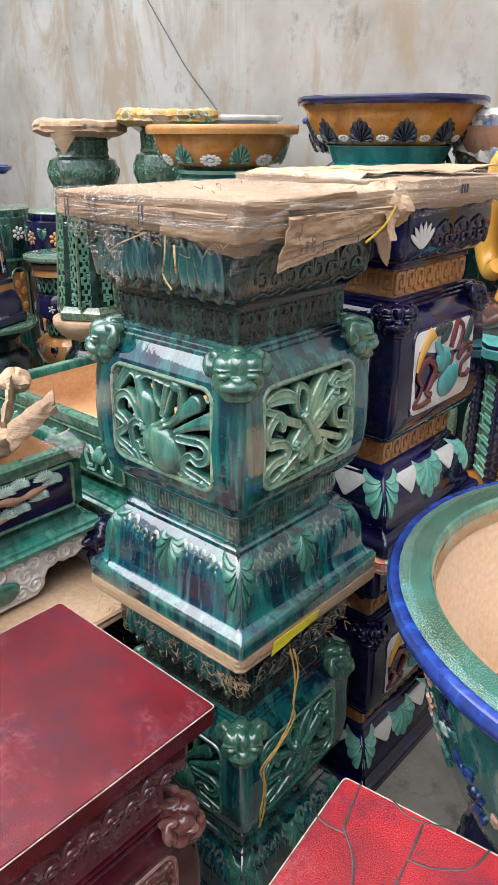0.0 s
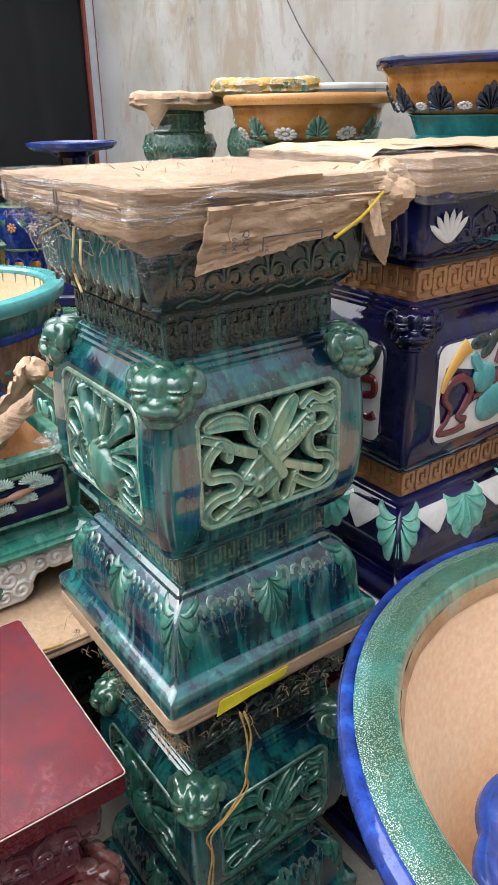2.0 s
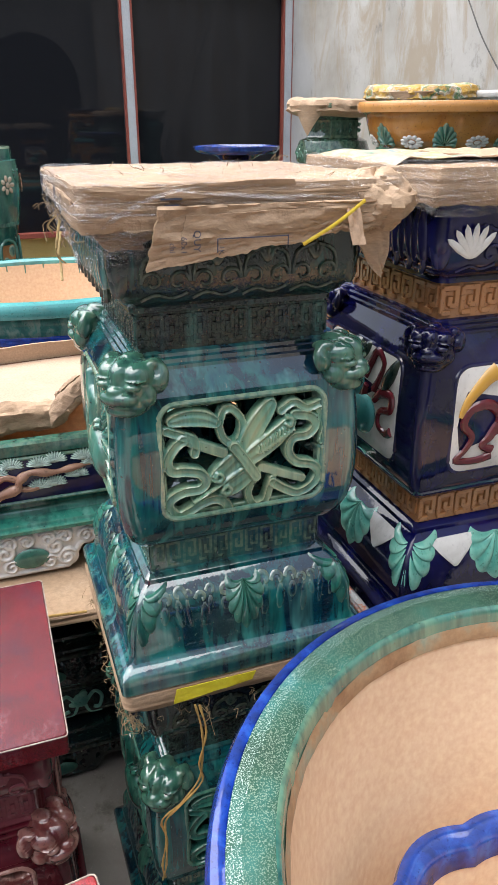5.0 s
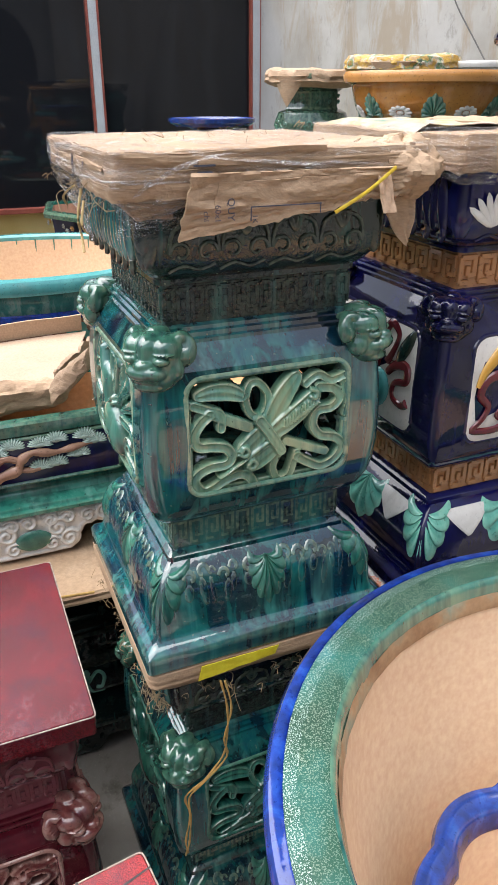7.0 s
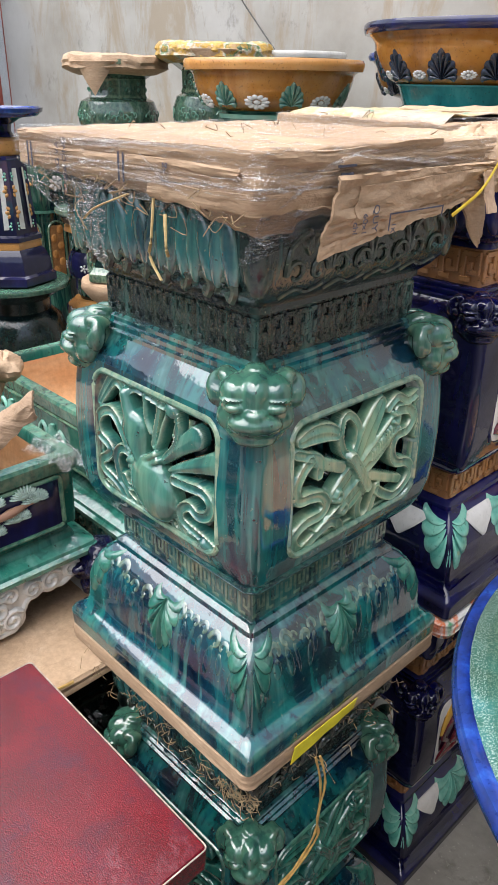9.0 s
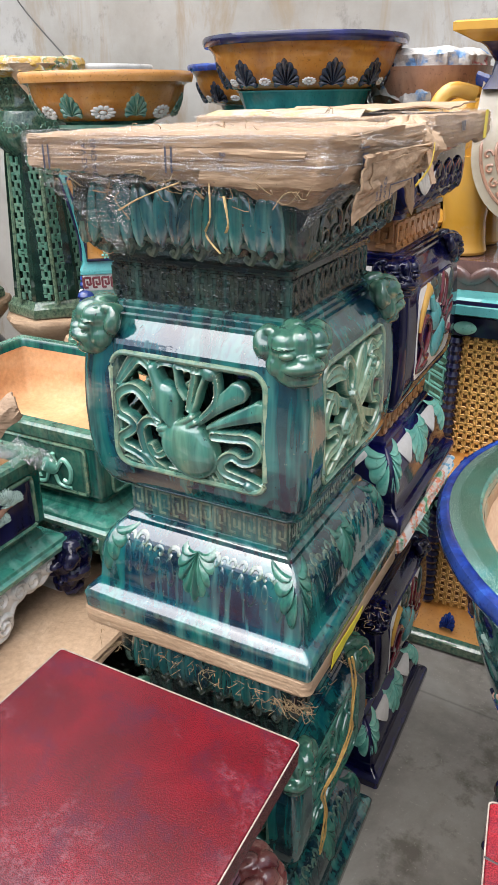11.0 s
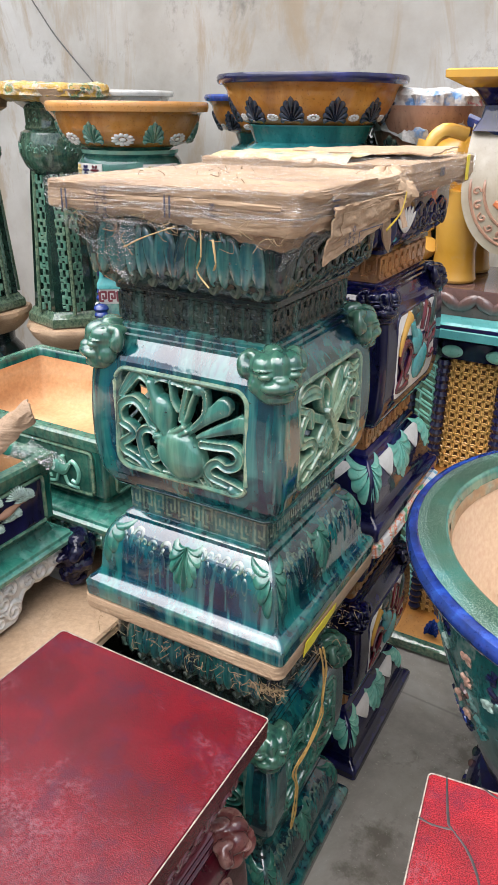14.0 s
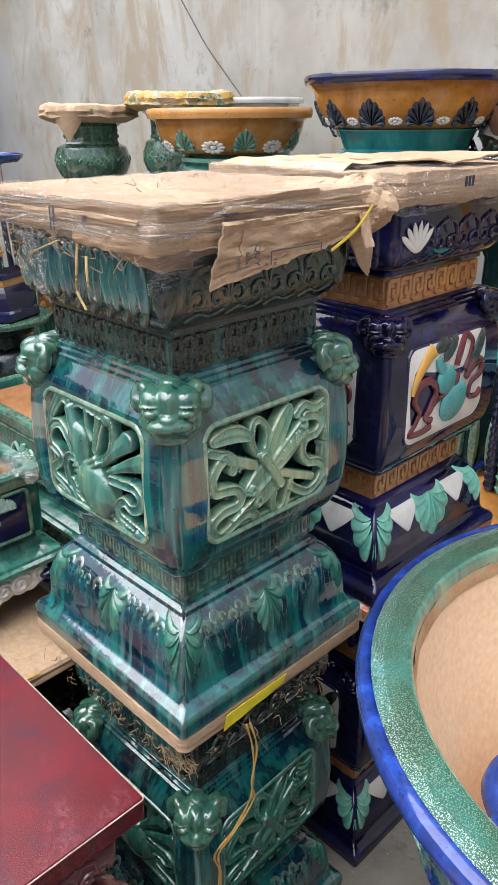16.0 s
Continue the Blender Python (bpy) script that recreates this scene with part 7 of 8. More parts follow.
def tall_stand(name, label, m, z0, z1, sides, mat, lat, cap=True, flare=0.2, group="tall lattice stands"):
    """A tall lattice stand: foot, tapering pierced shaft, bulb, neck and flared top."""
    th = thing(name, label, "plant stand", group, m)
    H = z1 - z0
    ft = lambda pr: Geo().lathe([(r, z0 + z * H) for r, z in pr], sides, turn=math.pi / sides)
    part("foot", ft([(0.19, 0), (0.195, 0.01), (0.193, 0.04), (0.178, 0.055), (0.170, 0.07)]), mat, th)
    # solid core; the shade inside the lattice is painted as near-black green
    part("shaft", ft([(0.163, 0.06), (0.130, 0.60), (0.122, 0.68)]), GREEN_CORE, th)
    part("bulb", Geo().lathe([(r, z0 + z * H) for r, z in [(0.11, 0.66), (0.138, 0.69), (0.156, 0.735), (0.158, 0.78), (0.144, 0.825), (0.118, 0.84)]], sides * 4, turn=math.pi / sides), mat, th)
    part("neck", ft([(0.122, 0.835), (0.126, 0.842), (0.120, 0.855), (0.122, 0.915), (0.128, 0.93)]), mat, th)
    part("flared_top", ft([(0.126, 0.92), (0.16, 0.945), (flare - 0.01, 0.97), (flare, 0.978), (flare, 0.995), (flare - 0.01, 1.0)]), mat, th)
    ap = math.cos(math.pi / sides)
    rnd = random.Random(sides)
    for s in range(sides):
        rot = Matrix.Rotation(2 * math.pi * s / sides, 4, "Z")
        g = Geo()
        zz, hh = z0 + H * 0.885, H * 0.026
        for i in range(9):
            x, z = (-0.034 + 0.017 * (i % 5)), zz + hh * (0.5 if i > 4 else -0.5)
            d = rnd.choice((-1, 1))
            g.tube([(x + d * 0.009 * math.cos(k) * (1 - k / 8), -0.121 * ap - 0.001, z + 0.010 * math.sin(k) * (1 - k / 8)) for k in range(6)], 0.003, 5, 1.0, (0, 1, 0), None, 2)
        part("neck_panel", Geo().merge(g, rot), lat, th, "carved scroll panel")["kind"] = "stuff"
        g = Geo()
        for i in range(9):
            x = -0.05 + 0.0125 * i
            z = z0 + H * (0.762 + 0.012 * math.sin(i * 1.9))
            d = 1 if i % 2 else -1
            y = -math.sqrt(max(0.0, 0.1565 ** 2 - x * x)) + 0.002
            g.tube([(x + d * 0.012 * math.cos(k) * (1 - k / 8), y, z + 0.014 * math.sin(k) * (1 - k / 8)) for k in range(6)], 0.0035, 5, 1.0, (0, 1, 0), None, 2)
        part("bulb_panel", Geo().merge(g, rot), lat, th, "carved scroll panel")["kind"] = "stuff"
        g = Geo()
        rows = 19
        for i in range(rows):
            t = (i + 0.5) / rows
            z = z0 + H * (0.075 + 0.58 * t)
            q = (0.163 - 0.033 * t)
            w = q * math.sin(math.pi / sides) * 0.86
            hz = H * 0.29 / rows
            for j in range(5):
                x = (-0.8 + 0.4 * j + (0.09 if i % 2 else -0.09)) * w
                g.box((x, -q * ap - 0.001, z), (w * rnd.uniform(0.09, 0.125), 0.004, hz * rnd.uniform(1.0, 1.5)), 0.002)
                if rnd.random() < 0.72 and j < 4:
                    g.box((x + w * 0.2, -q * ap - 0.001, z + hz * rnd.choice((-0.8, 0.0, 0.8))), (w * 0.21, 0.0035, hz * 0.42), 0.0015)
        ob = part("lattice", Geo().merge(g, rot), lat, th, "pierced lattice face")
        e = Geo().tube([(0.165 * math.sin(math.pi / sides), -0.165 * ap, z0 + H * 0.06), (0.126 * math.sin(math.pi / sides), -0.126 * ap, z0 + H * 0.67)], 0.008, 6, 1.0, (0, 0, 1), None, 1)
        part("corner_rib", Geo().merge(e, rot), mat, th)
    if cap:
        def crease(a, z):
            c, d = math.cos(a), math.sin(a)
            return 0.05 * nz(c * 3, d * 3, z * 12 + flare * 90) + 0.05 * abs(nz(c * 8, d * 8, z * 30)) + 0.025 * nz(c * 24, d * 24, z * 60)
        fl = flare * 0.94
        pad = Geo().lathe([(0.03, z1 + 0.010), (fl * 0.3, z1 + 0.015), (fl * 0.6, z1 + 0.011), (fl * 0.85, z1 + 0.016), (fl + 0.002, z1 + 0.008), (fl + 0.008, z1 - 0.002), (fl + 0.012, z1 - 0.012), (fl + 0.008, z1 - 0.022),
                           (fl + 0.012, z1 - 0.032), (fl - 0.004, z1 - 0.042), (fl - 0.03, z1 - 0.052)], 90, wave=crease)
        pad.v = [(x, y, z + 0.010 * nz(x * 9, y * 9, flare * 50) + 0.007 * abs(nz(x * 25, y * 25, 3.0))) for x, y, z in pad.v]
        part("cardboard_cap", pad, CARD_SOFT if cap == "card" else CARD_YELLOW, th, "cardboard tied over the top")
        tab = sheet(lambda u, v: ((fl + 0.018) * math.cos(-1.5 + 0.9 * u) * (1 - 0.1 * v), (fl + 0.018) * math.sin(-1.5 + 0.9 * u) * (1 - 0.1 * v), z1 - 0.01 - 0.115 * v * (1 - abs(2 * u - 1))), 12, 6, 0.003)
        part("cardboard_tab", tab, CARD, th, "folded cardboard corner")
    return th


# near-black green: shade behind pierced lattices put into the cores' colour
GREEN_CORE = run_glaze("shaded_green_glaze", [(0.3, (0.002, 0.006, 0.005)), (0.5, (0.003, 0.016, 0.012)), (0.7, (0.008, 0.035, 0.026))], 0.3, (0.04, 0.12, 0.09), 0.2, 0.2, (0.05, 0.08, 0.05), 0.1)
GREEN_STAND = run_glaze("stand_green_glaze", [(0.3, (0.004, 0.018, 0.015)), (0.5, (0.008, 0.050, 0.036)), (0.62, (0.016, 0.085, 0.058)), (0.75, (0.08, 0.20, 0.14))], 0.6, (0.20, 0.32, 0.24), 0.4, fine=80)
LATTICE_GREEN = run_glaze("lattice_green_glaze", [(0.3, (0.012, 0.085, 0.060)), (0.5, (0.030, 0.16, 0.11)), (0.72, (0.09, 0.27, 0.19))], 0.45, (0.14, 0.28, 0.20), 0.3, 0.4, (0.26, 0.38, 0.27), 0.15, scale=14, fine=70)
CARD_YELLOW = matte("printed_yellow_card", [(0.34, (0.42, 0.30, 0.17)), (0.40, (0.42, 0.25, 0.04)), (0.47, (0.46, 0.28, 0.05)), (0.50, (0.40, 0.29, 0.17)), (0.54, (0.46, 0.42, 0.33)), (0.58, (0.07, 0.19, 0.09)), (0.64, (0.42, 0.25, 0.05)), (0.72, (0.40, 0.28, 0.16))], 0.55, 15, (1, 1, 1), 120, 0.8, 0.006)
tall_stand("plant_stand", "tall dark green lattice stand with brown card tied over its top", pose(-2.88, 2.10, 0), 0.765, 1.60, 6, GREEN_STAND, LATTICE_GREEN, "card")
tall_stand("plant_stand", "tall green lattice stand with printed yellow card over its top", pose(-2.53, 2.30, 0, 0, 0, 15), 0.71, 1.64, 6, GREEN_STAND, LATTICE_GREEN, "yellow", 0.215)


def low_stand(label, x, y, h, r, mat, top=CARD, wave=None):
    th = thing("plant_stand", label, "plant stand", "low drum stands", pose(x, y, 0))
    part("drum", Geo().lathe([(r * 0.92, 0), (r * 0.95, 0.02), (r * 0.9, h * 0.12), (r * 0.7, h * 0.2), (r * 0.66, h * 0.28), (r * 0.88, h * 0.42), (r * 0.93, h * 0.58), (r * 0.8, h * 0.74), (r * 0.62, h * 0.8), (r * 0.62, h * 0.88), (r * 0.9, h * 0.95), (r * 0.98, h - 0.02)], 32), mat, th)
    if top is CARD:
        cr = lambda a, z: 0.06 * nz(math.cos(a) * 3, math.sin(a) * 3, x * 7 + z * 9) + 0.05 * abs(nz(math.cos(a) * 9, math.sin(a) * 9, z * 30))
        pad = Geo().lathe([(r * 0.70, h - 0.10), (r * 0.84, h - 0.075), (r * 0.95, h - 0.05), (r * 1.0, h - 0.03), (r * 1.01, h - 0.016), (r * 0.98, h - 0.004), (r * 0.9, h)], 72, wave=cr)
        part("cardboard_wrap", pad, CARD_SOFT, th, "crumpled cardboard wrapped over the top")
    else:
        part("top", Geo().lathe([(r * 0.96, h - 0.024), (r, h - 0.02), (r * 1.01, h - 0.008), (r, h)], 40), top, th, "round top")
    g = Geo()
    for i in range(20):
        a = 2 * math.pi * i / 20
        g.blob((r * 0.92 * math.cos(a), r * 0.92 * math.sin(a), h * 0.5), (0.016, 0.016, h * 0.07), None, 8, 6)
    part("relief", g, GREEN_PALE if mat is not BLUE else ORANGE, th, "row of raised petals")["kind"] = "stuff"
    return th


low_stand("dark green drum stand with cardboard on its top", -2.88, 2.10, 0.76, 0.20, GREEN_DARK)
low_stand("dark green drum stand with cardboard on its top", -2.53, 2.30, 0.705, 0.20, GREEN_DARK)
low_stand("dark green drum stand under an amber bowl", -1.30, 2.09, 1.442, 0.19, GREEN_MID, TEAL)
low_stand("dark green drum stand behind the others", -1.66, 2.55, 1.423, 0.18, GREEN_DARK, TEAL)
low_stand("green drum stand behind the others", -2.42, 2.62, 1.493, 0.16, GREEN_MID, TEAL)
low_stand("dark green drum stand with a wide green top", -3.52, 1.88, 0.66, 0.26, GREEN_DARK, TROUGH_GREEN)


def drum_tower(label, x, y):
    """A tall tiered stand: amber foot bowl, pierced green bands, blue drum and a wide pale disc on top."""
    th = thing("plant_stand", label, "plant stand", "low drum stands", pose(x, y, 0))
    def tier(name, mat, pr, lab=""):
        return part(name, Geo().lathe(pr, 40), mat, th, lab)
    tier("foot", GREEN_STAND, [(0.17, 0), (0.175, 0.03), (0.13, 0.10), (0.11, 0.22), (0.12, 0.33), (0.15, 0.37)])
    bowl_part = tier("foot_bowl", ORANGE, [(0.10, 0.37), (0.15, 0.40), (0.172, 0.455), (0.165, 0.50), (0.13, 0.53)], "amber bowl with white and blue petals")
    for i in range(12):
        a = 2 * math.pi * i / 12
        part("petal", Geo().merge(palm_leaf(0.05, 0.055, 0.005), frame_at((0.168 * math.cos(a), 0.168 * math.sin(a), 0.495), (math.cos(a), math.sin(a), 0))), WHITE if i % 2 else BLUE, bowl_part)
    # both lattice bands are solid, with the shade of their holes painted on
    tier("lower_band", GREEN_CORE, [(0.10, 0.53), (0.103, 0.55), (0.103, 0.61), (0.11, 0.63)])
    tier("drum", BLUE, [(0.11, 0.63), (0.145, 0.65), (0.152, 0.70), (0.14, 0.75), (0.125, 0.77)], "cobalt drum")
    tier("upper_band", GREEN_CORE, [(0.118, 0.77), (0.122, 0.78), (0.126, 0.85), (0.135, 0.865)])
    for r, z0, z1 in ((0.106, 0.55, 0.61), (0.128, 0.785, 0.85)):
        g = Geo()
        for i in range(22):
            a, b = 2 * math.pi * i / 22, 2 * math.pi * (i + 1) / 22
            for p, q in ((a, b), (b, a)):
                g.tube([(r * math.cos(p), r * math.sin(p), z0), (r * math.cos(q), r * math.sin(q), z1)], 0.005, 5, 1.0, (0, 0, 1), None, 1)
        part("lattice", g, GREEN_LEAF, th, "crossed green lattice")["kind"] = "stuff"
    tier("ring", ORANGE, [(0.135, 0.862), (0.155, 0.868), (0.150, 0.892), (0.14, 0.90)], "amber ring")
    tier("collar", RIM_BROWN, [(0.14, 0.898), (0.160, 0.91), (0.165, 0.93), (0.15, 0.94)], "brown collar")
    tier("disc", GREEN_PALE, [(0.15, 0.938), (0.185, 0.945), (0.192, 0.955), (0.19, 0.97), (0.17, 0.976)], "pale green round top")
    for k in range(6):
        a = 2 * math.pi * k / 6
        part("flower", Geo().merge(flower(0.022, 0.004, 5), frame_at((0.152 * math.cos(a), 0.152 * math.sin(a), 0.70), (math.cos(a), math.sin(a), 0))), WHITE, th)
    return th


RIM_BROWN = glaze("dark_brown_ring_glaze", [(0.3, (0.03, 0.012, 0.005)), (0.7, (0.10, 0.045, 0.02))], rough=0.25, scale=20)
drum_tower("tiered blue, amber and green drum stand with a pale disc", -3.43, 2.30)


def tulip_stand():
    """The square flared stand under the amber bowl, with orange picture panels."""
    th = thing("plant_stand", "flared teal stand with orange panels and blue masks", "plant stand", m=pose(-1.957, 2.038, 0.05, 0, 0, 38))
    part("foot", Geo().square([(0.20, 0.70), (0.202, 0.705), (0.20, 0.74), (0.165, 0.76), (0.15, 0.80), (0.14, 0.86), (0.132, 0.885)], 0.012), TROUGH_GREEN, th)
    part("key_band", Geo().square([(0.132, 0.885), (0.134, 0.89), (0.134, 0.935), (0.132, 0.94)], 0.006), WHITE, th)
    part("key_relief", key_band(0.134, 0.892, 0.933, 0.028, 0.0016), MAROON, th)
    body = [(0.140, 0.94), (0.140, 0.955), (0.130, 0.975), (0.128, 1.02), (0.134, 1.08), (0.146, 1.15), (0.160, 1.21), (0.170, 1.25), (0.168, 1.275), (0.15, 1.285), (0.12, 1.29)]
    part("body", Geo().square(dense(body, 0.015), 0.012), TEAL, th)
    part("drum", Geo().lathe([(0.13, 1.285), (0.164, 1.292), (0.178, 1.315), (0.178, 1.345), (0.168, 1.366), (0.160, 1.372), (0.160, 1.382), (0.15, 1.386)], 48), GREEN_MID, th)
    for s in range(4):
        rot = Matrix.Rotation(s * math.pi / 2, 4, "Z")
        hw = lambda z: half_width(body, z)
        g = sheet(lambda u, v: ((2 * u - 1) * (hw(0.985 + 0.255 * v) - 0.018), -hw(0.985 + 0.255 * v) - 0.0015, 0.985 + 0.255 * v), 10, 14, 0.003)
        pn = part("panel", Geo().merge(g, rot), ORANGE, th, "orange picture panel")
        ring = [(-(hw(0.985) - 0.016), -hw(0.985) - 0.003, 0.985)] + [(-(hw(z) - 0.016), -hw(z) - 0.003, z) for z in (1.03, 1.08, 1.14, 1.19, 1.242)]
        ring += [(-x, y, z) for x, y, z in reversed(ring)]
        part("panel_frame", Geo().merge(Geo().tube(ring, 0.005, 6, 1.0, (0, 1, 0), None, 1, True), rot), BLUE, pn, "dark blue outline")
        for k, (x, z, mt) in enumerate(((0.0, 1.01, LEAF), (-0.05, 1.0, LEAF), (0.04, 1.05, WHITE), (-0.03, 1.09, WHITE), (-0.07, 1.12, LEAF), (0.05, 1.13, LEAF), (-0.08, 1.17, BLUE), (0.02, 1.18, BLUE))):
            q = Geo().merge(flower(0.017, 0.005, 6), frame_at((x, -hw(z) - 0.002, z), (0, -1, -0.2)))
            part("flower", Geo().merge(q, rot), mt, pn)
        q = Geo()
        for k in range(5):
            q.blob((0.13 + 0.006 * math.sin(k * 2), -0.13, 0.87 - 0.022 * k), (0.028 - 0.002 * k, 0.028 - 0.002 * k, 0.018), None, 10, 6)
        part("lion_mask", Geo().merge(q, rot), BLUE_RIM, th, "dark blue lion mask")
        q = Geo().blob((0.0, -0.150, 0.84), (0.036, 0.012, 0.022), None, 12, 8)
        part("white_shell", Geo().merge(q, rot), WHITE, th)
        mid = 2 * math.pi * (s + 0.4) / 4
        oval = sheet(lambda u, v: (0.1795 * math.cos(mid + (u - 0.5) * 0.8), 0.1795 * math.sin(mid + (u - 0.5) * 0.8), 1.31 + 0.04 * v), 12, 4, 0.003)
        op = part("oval_panel", oval, WHITE, th, "white oval panel with coloured flowers")
        for k in range(3):
            a = mid + (k - 1) * 0.24
            q = Geo().merge(flower(0.018, 0.005, 6), frame_at((0.180 * math.cos(a), 0.180 * math.sin(a), 1.33), (math.cos(a), math.sin(a), 0)))
            part("flower", q, (OCHRE, BLUE, MAROON_BRIGHT)[k], op)
    return th


tulip_stand()
low_stand("dark green drum stand under the flared stand", -1.957, 2.038, 0.745, 0.22, GREEN_DARK, CARD)

# the blue hexagonal stand with orange panels and its tray
bs = thing("plant_stand", "cobalt blue hexagonal stand with orange panels and tray top", "plant stand", m=pose(-3.52, 1.88, 0.05, 0, 0, 20))
hx = lambda pr: Geo().lathe(pr, 6, turn=math.pi / 6)
part("foot", hx([(0.20, 0.615), (0.205, 0.62), (0.205, 0.655), (0.19, 0.665), (0.185, 0.72), (0.165, 0.76), (0.15, 0.775)]), BLUE, bs)
part("orange_band", hx([(0.150, 0.775), (0.152, 0.78), (0.150, 0.81)]), ORANGE, bs)
part("shaft", hx([(0.155, 0.81), (0.155, 0.83), (0.140, 0.84), (0.118, 1.15), (0.122, 1.16), (0.11, 1.175)]), BLUE, bs)
part("bulb", Geo().lathe([(0.09, 1.17), (0.115, 1.19), (0.122, 1.21), (0.115, 1.235), (0.085, 1.25)], 30), ORANGE, bs)
part("neck", Geo().lathe([(0.085, 1.245), (0.07, 1.27), (0.075, 1.30), (0.12, 1.325), (0.18, 1.335)], 30), BLUE, bs)
part("tray", Geo().lathe([(0.10, 1.325), (0.19, 1.333), (0.212, 1.35), (0.216, 1.366), (0.205, 1.368), (0.18, 1.352), (0.02, 1.350)], 48), BLUE_RIM, bs, "blue round tray top")
for s in range(6):
    rot = Matrix.Rotation(s * math.pi / 3, 4, "Z")
    ap = lambda z: (0.140 + (0.118 - 0.140) * (z - 0.84) / 0.31) * math.cos(math.pi / 6)
    fm = lambda z: rot @ frame_at((0, -ap(z) - 0.001, z), (0, -1, 0.06))
    pn = part("panel", Geo().prism([(-0.048, -0.13), (0.048, -0.13), (0.040, 0.13), (-0.040, 0.13)], 0.003, fm(0.995)), WHITE, bs, "white relief panel")
    for z, mt, r in ((0.88, LEAF, 0.026), (0.94, ORANGE, 0.036), (1.03, ORANGE, 0.034), (1.09, LEAF, 0.026)):
        part("flower", Geo().merge(flower(r, 0.006, 8), fm(z) @ pose(0, 0, 0.003)), mt, pn)
    part("white_shell", Geo().merge(Geo().blob((0, 0, 0), (0.026, 0.016, 0.01)), rot @ frame_at((0, -0.172 * math.cos(math.pi / 6), 0.735), (0, -1, 0.3))), WHITE, bs)

# ---------------------------------------------------------------- planters by the window
ov = thing("planter_trough", "oval planter with teal rim, glaze drips and plant reliefs", "planter", m=pose(-3.02, 0.85, 0.075, 0, 0, 86))
E1, E2 = 0.68, 0.52
el = lambda pr, k0=True, k1=True: Geo().lathe([(r, z) for r, z in pr], 80, sx=E1, sy=E2, cap0=k0, cap1=k1)
part("body", el([(0.62, 0.22), (0.72, 0.24), (0.80, 0.40), (0.88, 0.60), (0.92, 0.72), (0.95, 0.80)], True, False), BROWN, ov)
part("band", el([(0.965, 0.70), (0.97, 0.715), (0.96, 0.73)], False, False), BLUE_RIM, ov)
part("upper_band", el([(0.925, 0.715), (0.935, 0.725), (0.955, 0.795), (0.95, 0.802)], False, False), POT_TEAL, ov, "teal glazed band")
part("rim", el([(0.93, 0.80), (0.985, 0.80), (1.0, 0.815), (1.0, 0.84), (0.985, 0.852), (0.90, 0.855), (0.88, 0.845), (0.875, 0.80)], False, False), TEAL, ov, "teal glazed rim")
part("inside", el([(0.876, 0.83), (0.84, 0.60), (0.7, 0.40), (0.02, 0.38)], False, True), CLAY, ov, "raw clay inside")
rnd = random.Random(5)
for i in range(44):
    a = 2 * math.pi * i / 44
    q = 0.876
    ln = rnd.uniform(0.015, 0.075)
    part("drip", Geo().tube([(E1 * q * math.cos(a), E2 * q * math.sin(a), 0.835), (E1 * (q - 0.004) * math.cos(a), E2 * (q - 0.004) * math.sin(a), 0.835 - ln)], 0.004, 6, 1.0, (0, 0, 1), lambda t: 1 - 0.3 * t, 1), GREEN_MID, ov)
for i in range(34):
    a = 2 * math.pi * i / 34
    z = rnd.uniform(0.50, 0.66)
    q = 0.84 + (z - 0.5) * 0.35
    g = Geo()
    for k in range(6):
        g.blob((rnd.uniform(-0.035, 0.035), rnd.uniform(-0.05, 0.05), 0.004), (rnd.uniform(0.012, 0.026), rnd.uniform(0.012, 0.026), 0.012), None, 8, 6)
    part("relief", Geo().merge(g, frame_at((E1 * q * math.cos(a), E2 * q * math.sin(a), z), (math.cos(a) / E1, math.sin(a) / E2, 0))), rnd.choice((BLUE_RIM, BLUE, GREEN_MID, ORANGE, TUFT, BROWN)), ov, "raised plant relief")
part("foot", el([(0.60, -0.075), (0.66, 0.02), (0.60, 0.12), (0.62, 0.225)]), GREEN_DARK, ov)

hexp = thing("planter", "green six-sided shallow planter with dark floral band", "planter", m=pose(-4.48, 1.45, 0.60, 0, 0, 10))
el = lambda pr, n=6, k0=True, k1=True: Geo().lathe(pr, n, sx=1.25, sy=0.8, turn=math.pi / 6, cap0=k0, cap1=k1)
part("body", el([(0.26, 0.0), (0.30, 0.02), (0.32, 0.20), (0.33, 0.26)], 6, True, False), BLUE, hexp)
part("rim", el([(0.33, 0.255), (0.385, 0.262), (0.39, 0.285), (0.375, 0.30), (0.32, 0.30), (0.315, 0.27)], 6, False, False), TROUGH_GREEN, hexp, "green flat rim")
part("inside", el([(0.317, 0.285), (0.28, 0.10), (0.02, 0.09)], 6, False, True), BROWN, hexp)
for i in range(40):
    a = 2 * math.pi * (i + 0.5) / 40
    q = 0.325 * math.cos(math.pi / 6) / math.cos((a) % (math.pi / 3) - math.pi / 6)
    part("flower", Geo().merge(flower(0.016, 0.005, 6), frame_at((1.25 * q * math.cos(a), 0.8 * q * math.sin(a), 0.2 + 0.02 * (i % 2)), (math.cos(a), math.sin(a), 0))), WHITE if i % 3 else ORANGE, hexp)
solid("plinth", Geo().box((0, 0, 0.30), (0.35, 0.22, 0.30), 0.01), OCHRE, "ochre block under a planter", "plinth", m=pose(-4.48, 1.45, 0, 0, 0, 10))


# darker clay: shade behind the ring lattice and in arch hollows put into colour
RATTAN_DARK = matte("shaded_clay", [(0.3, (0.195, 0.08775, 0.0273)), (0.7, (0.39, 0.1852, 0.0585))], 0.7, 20)


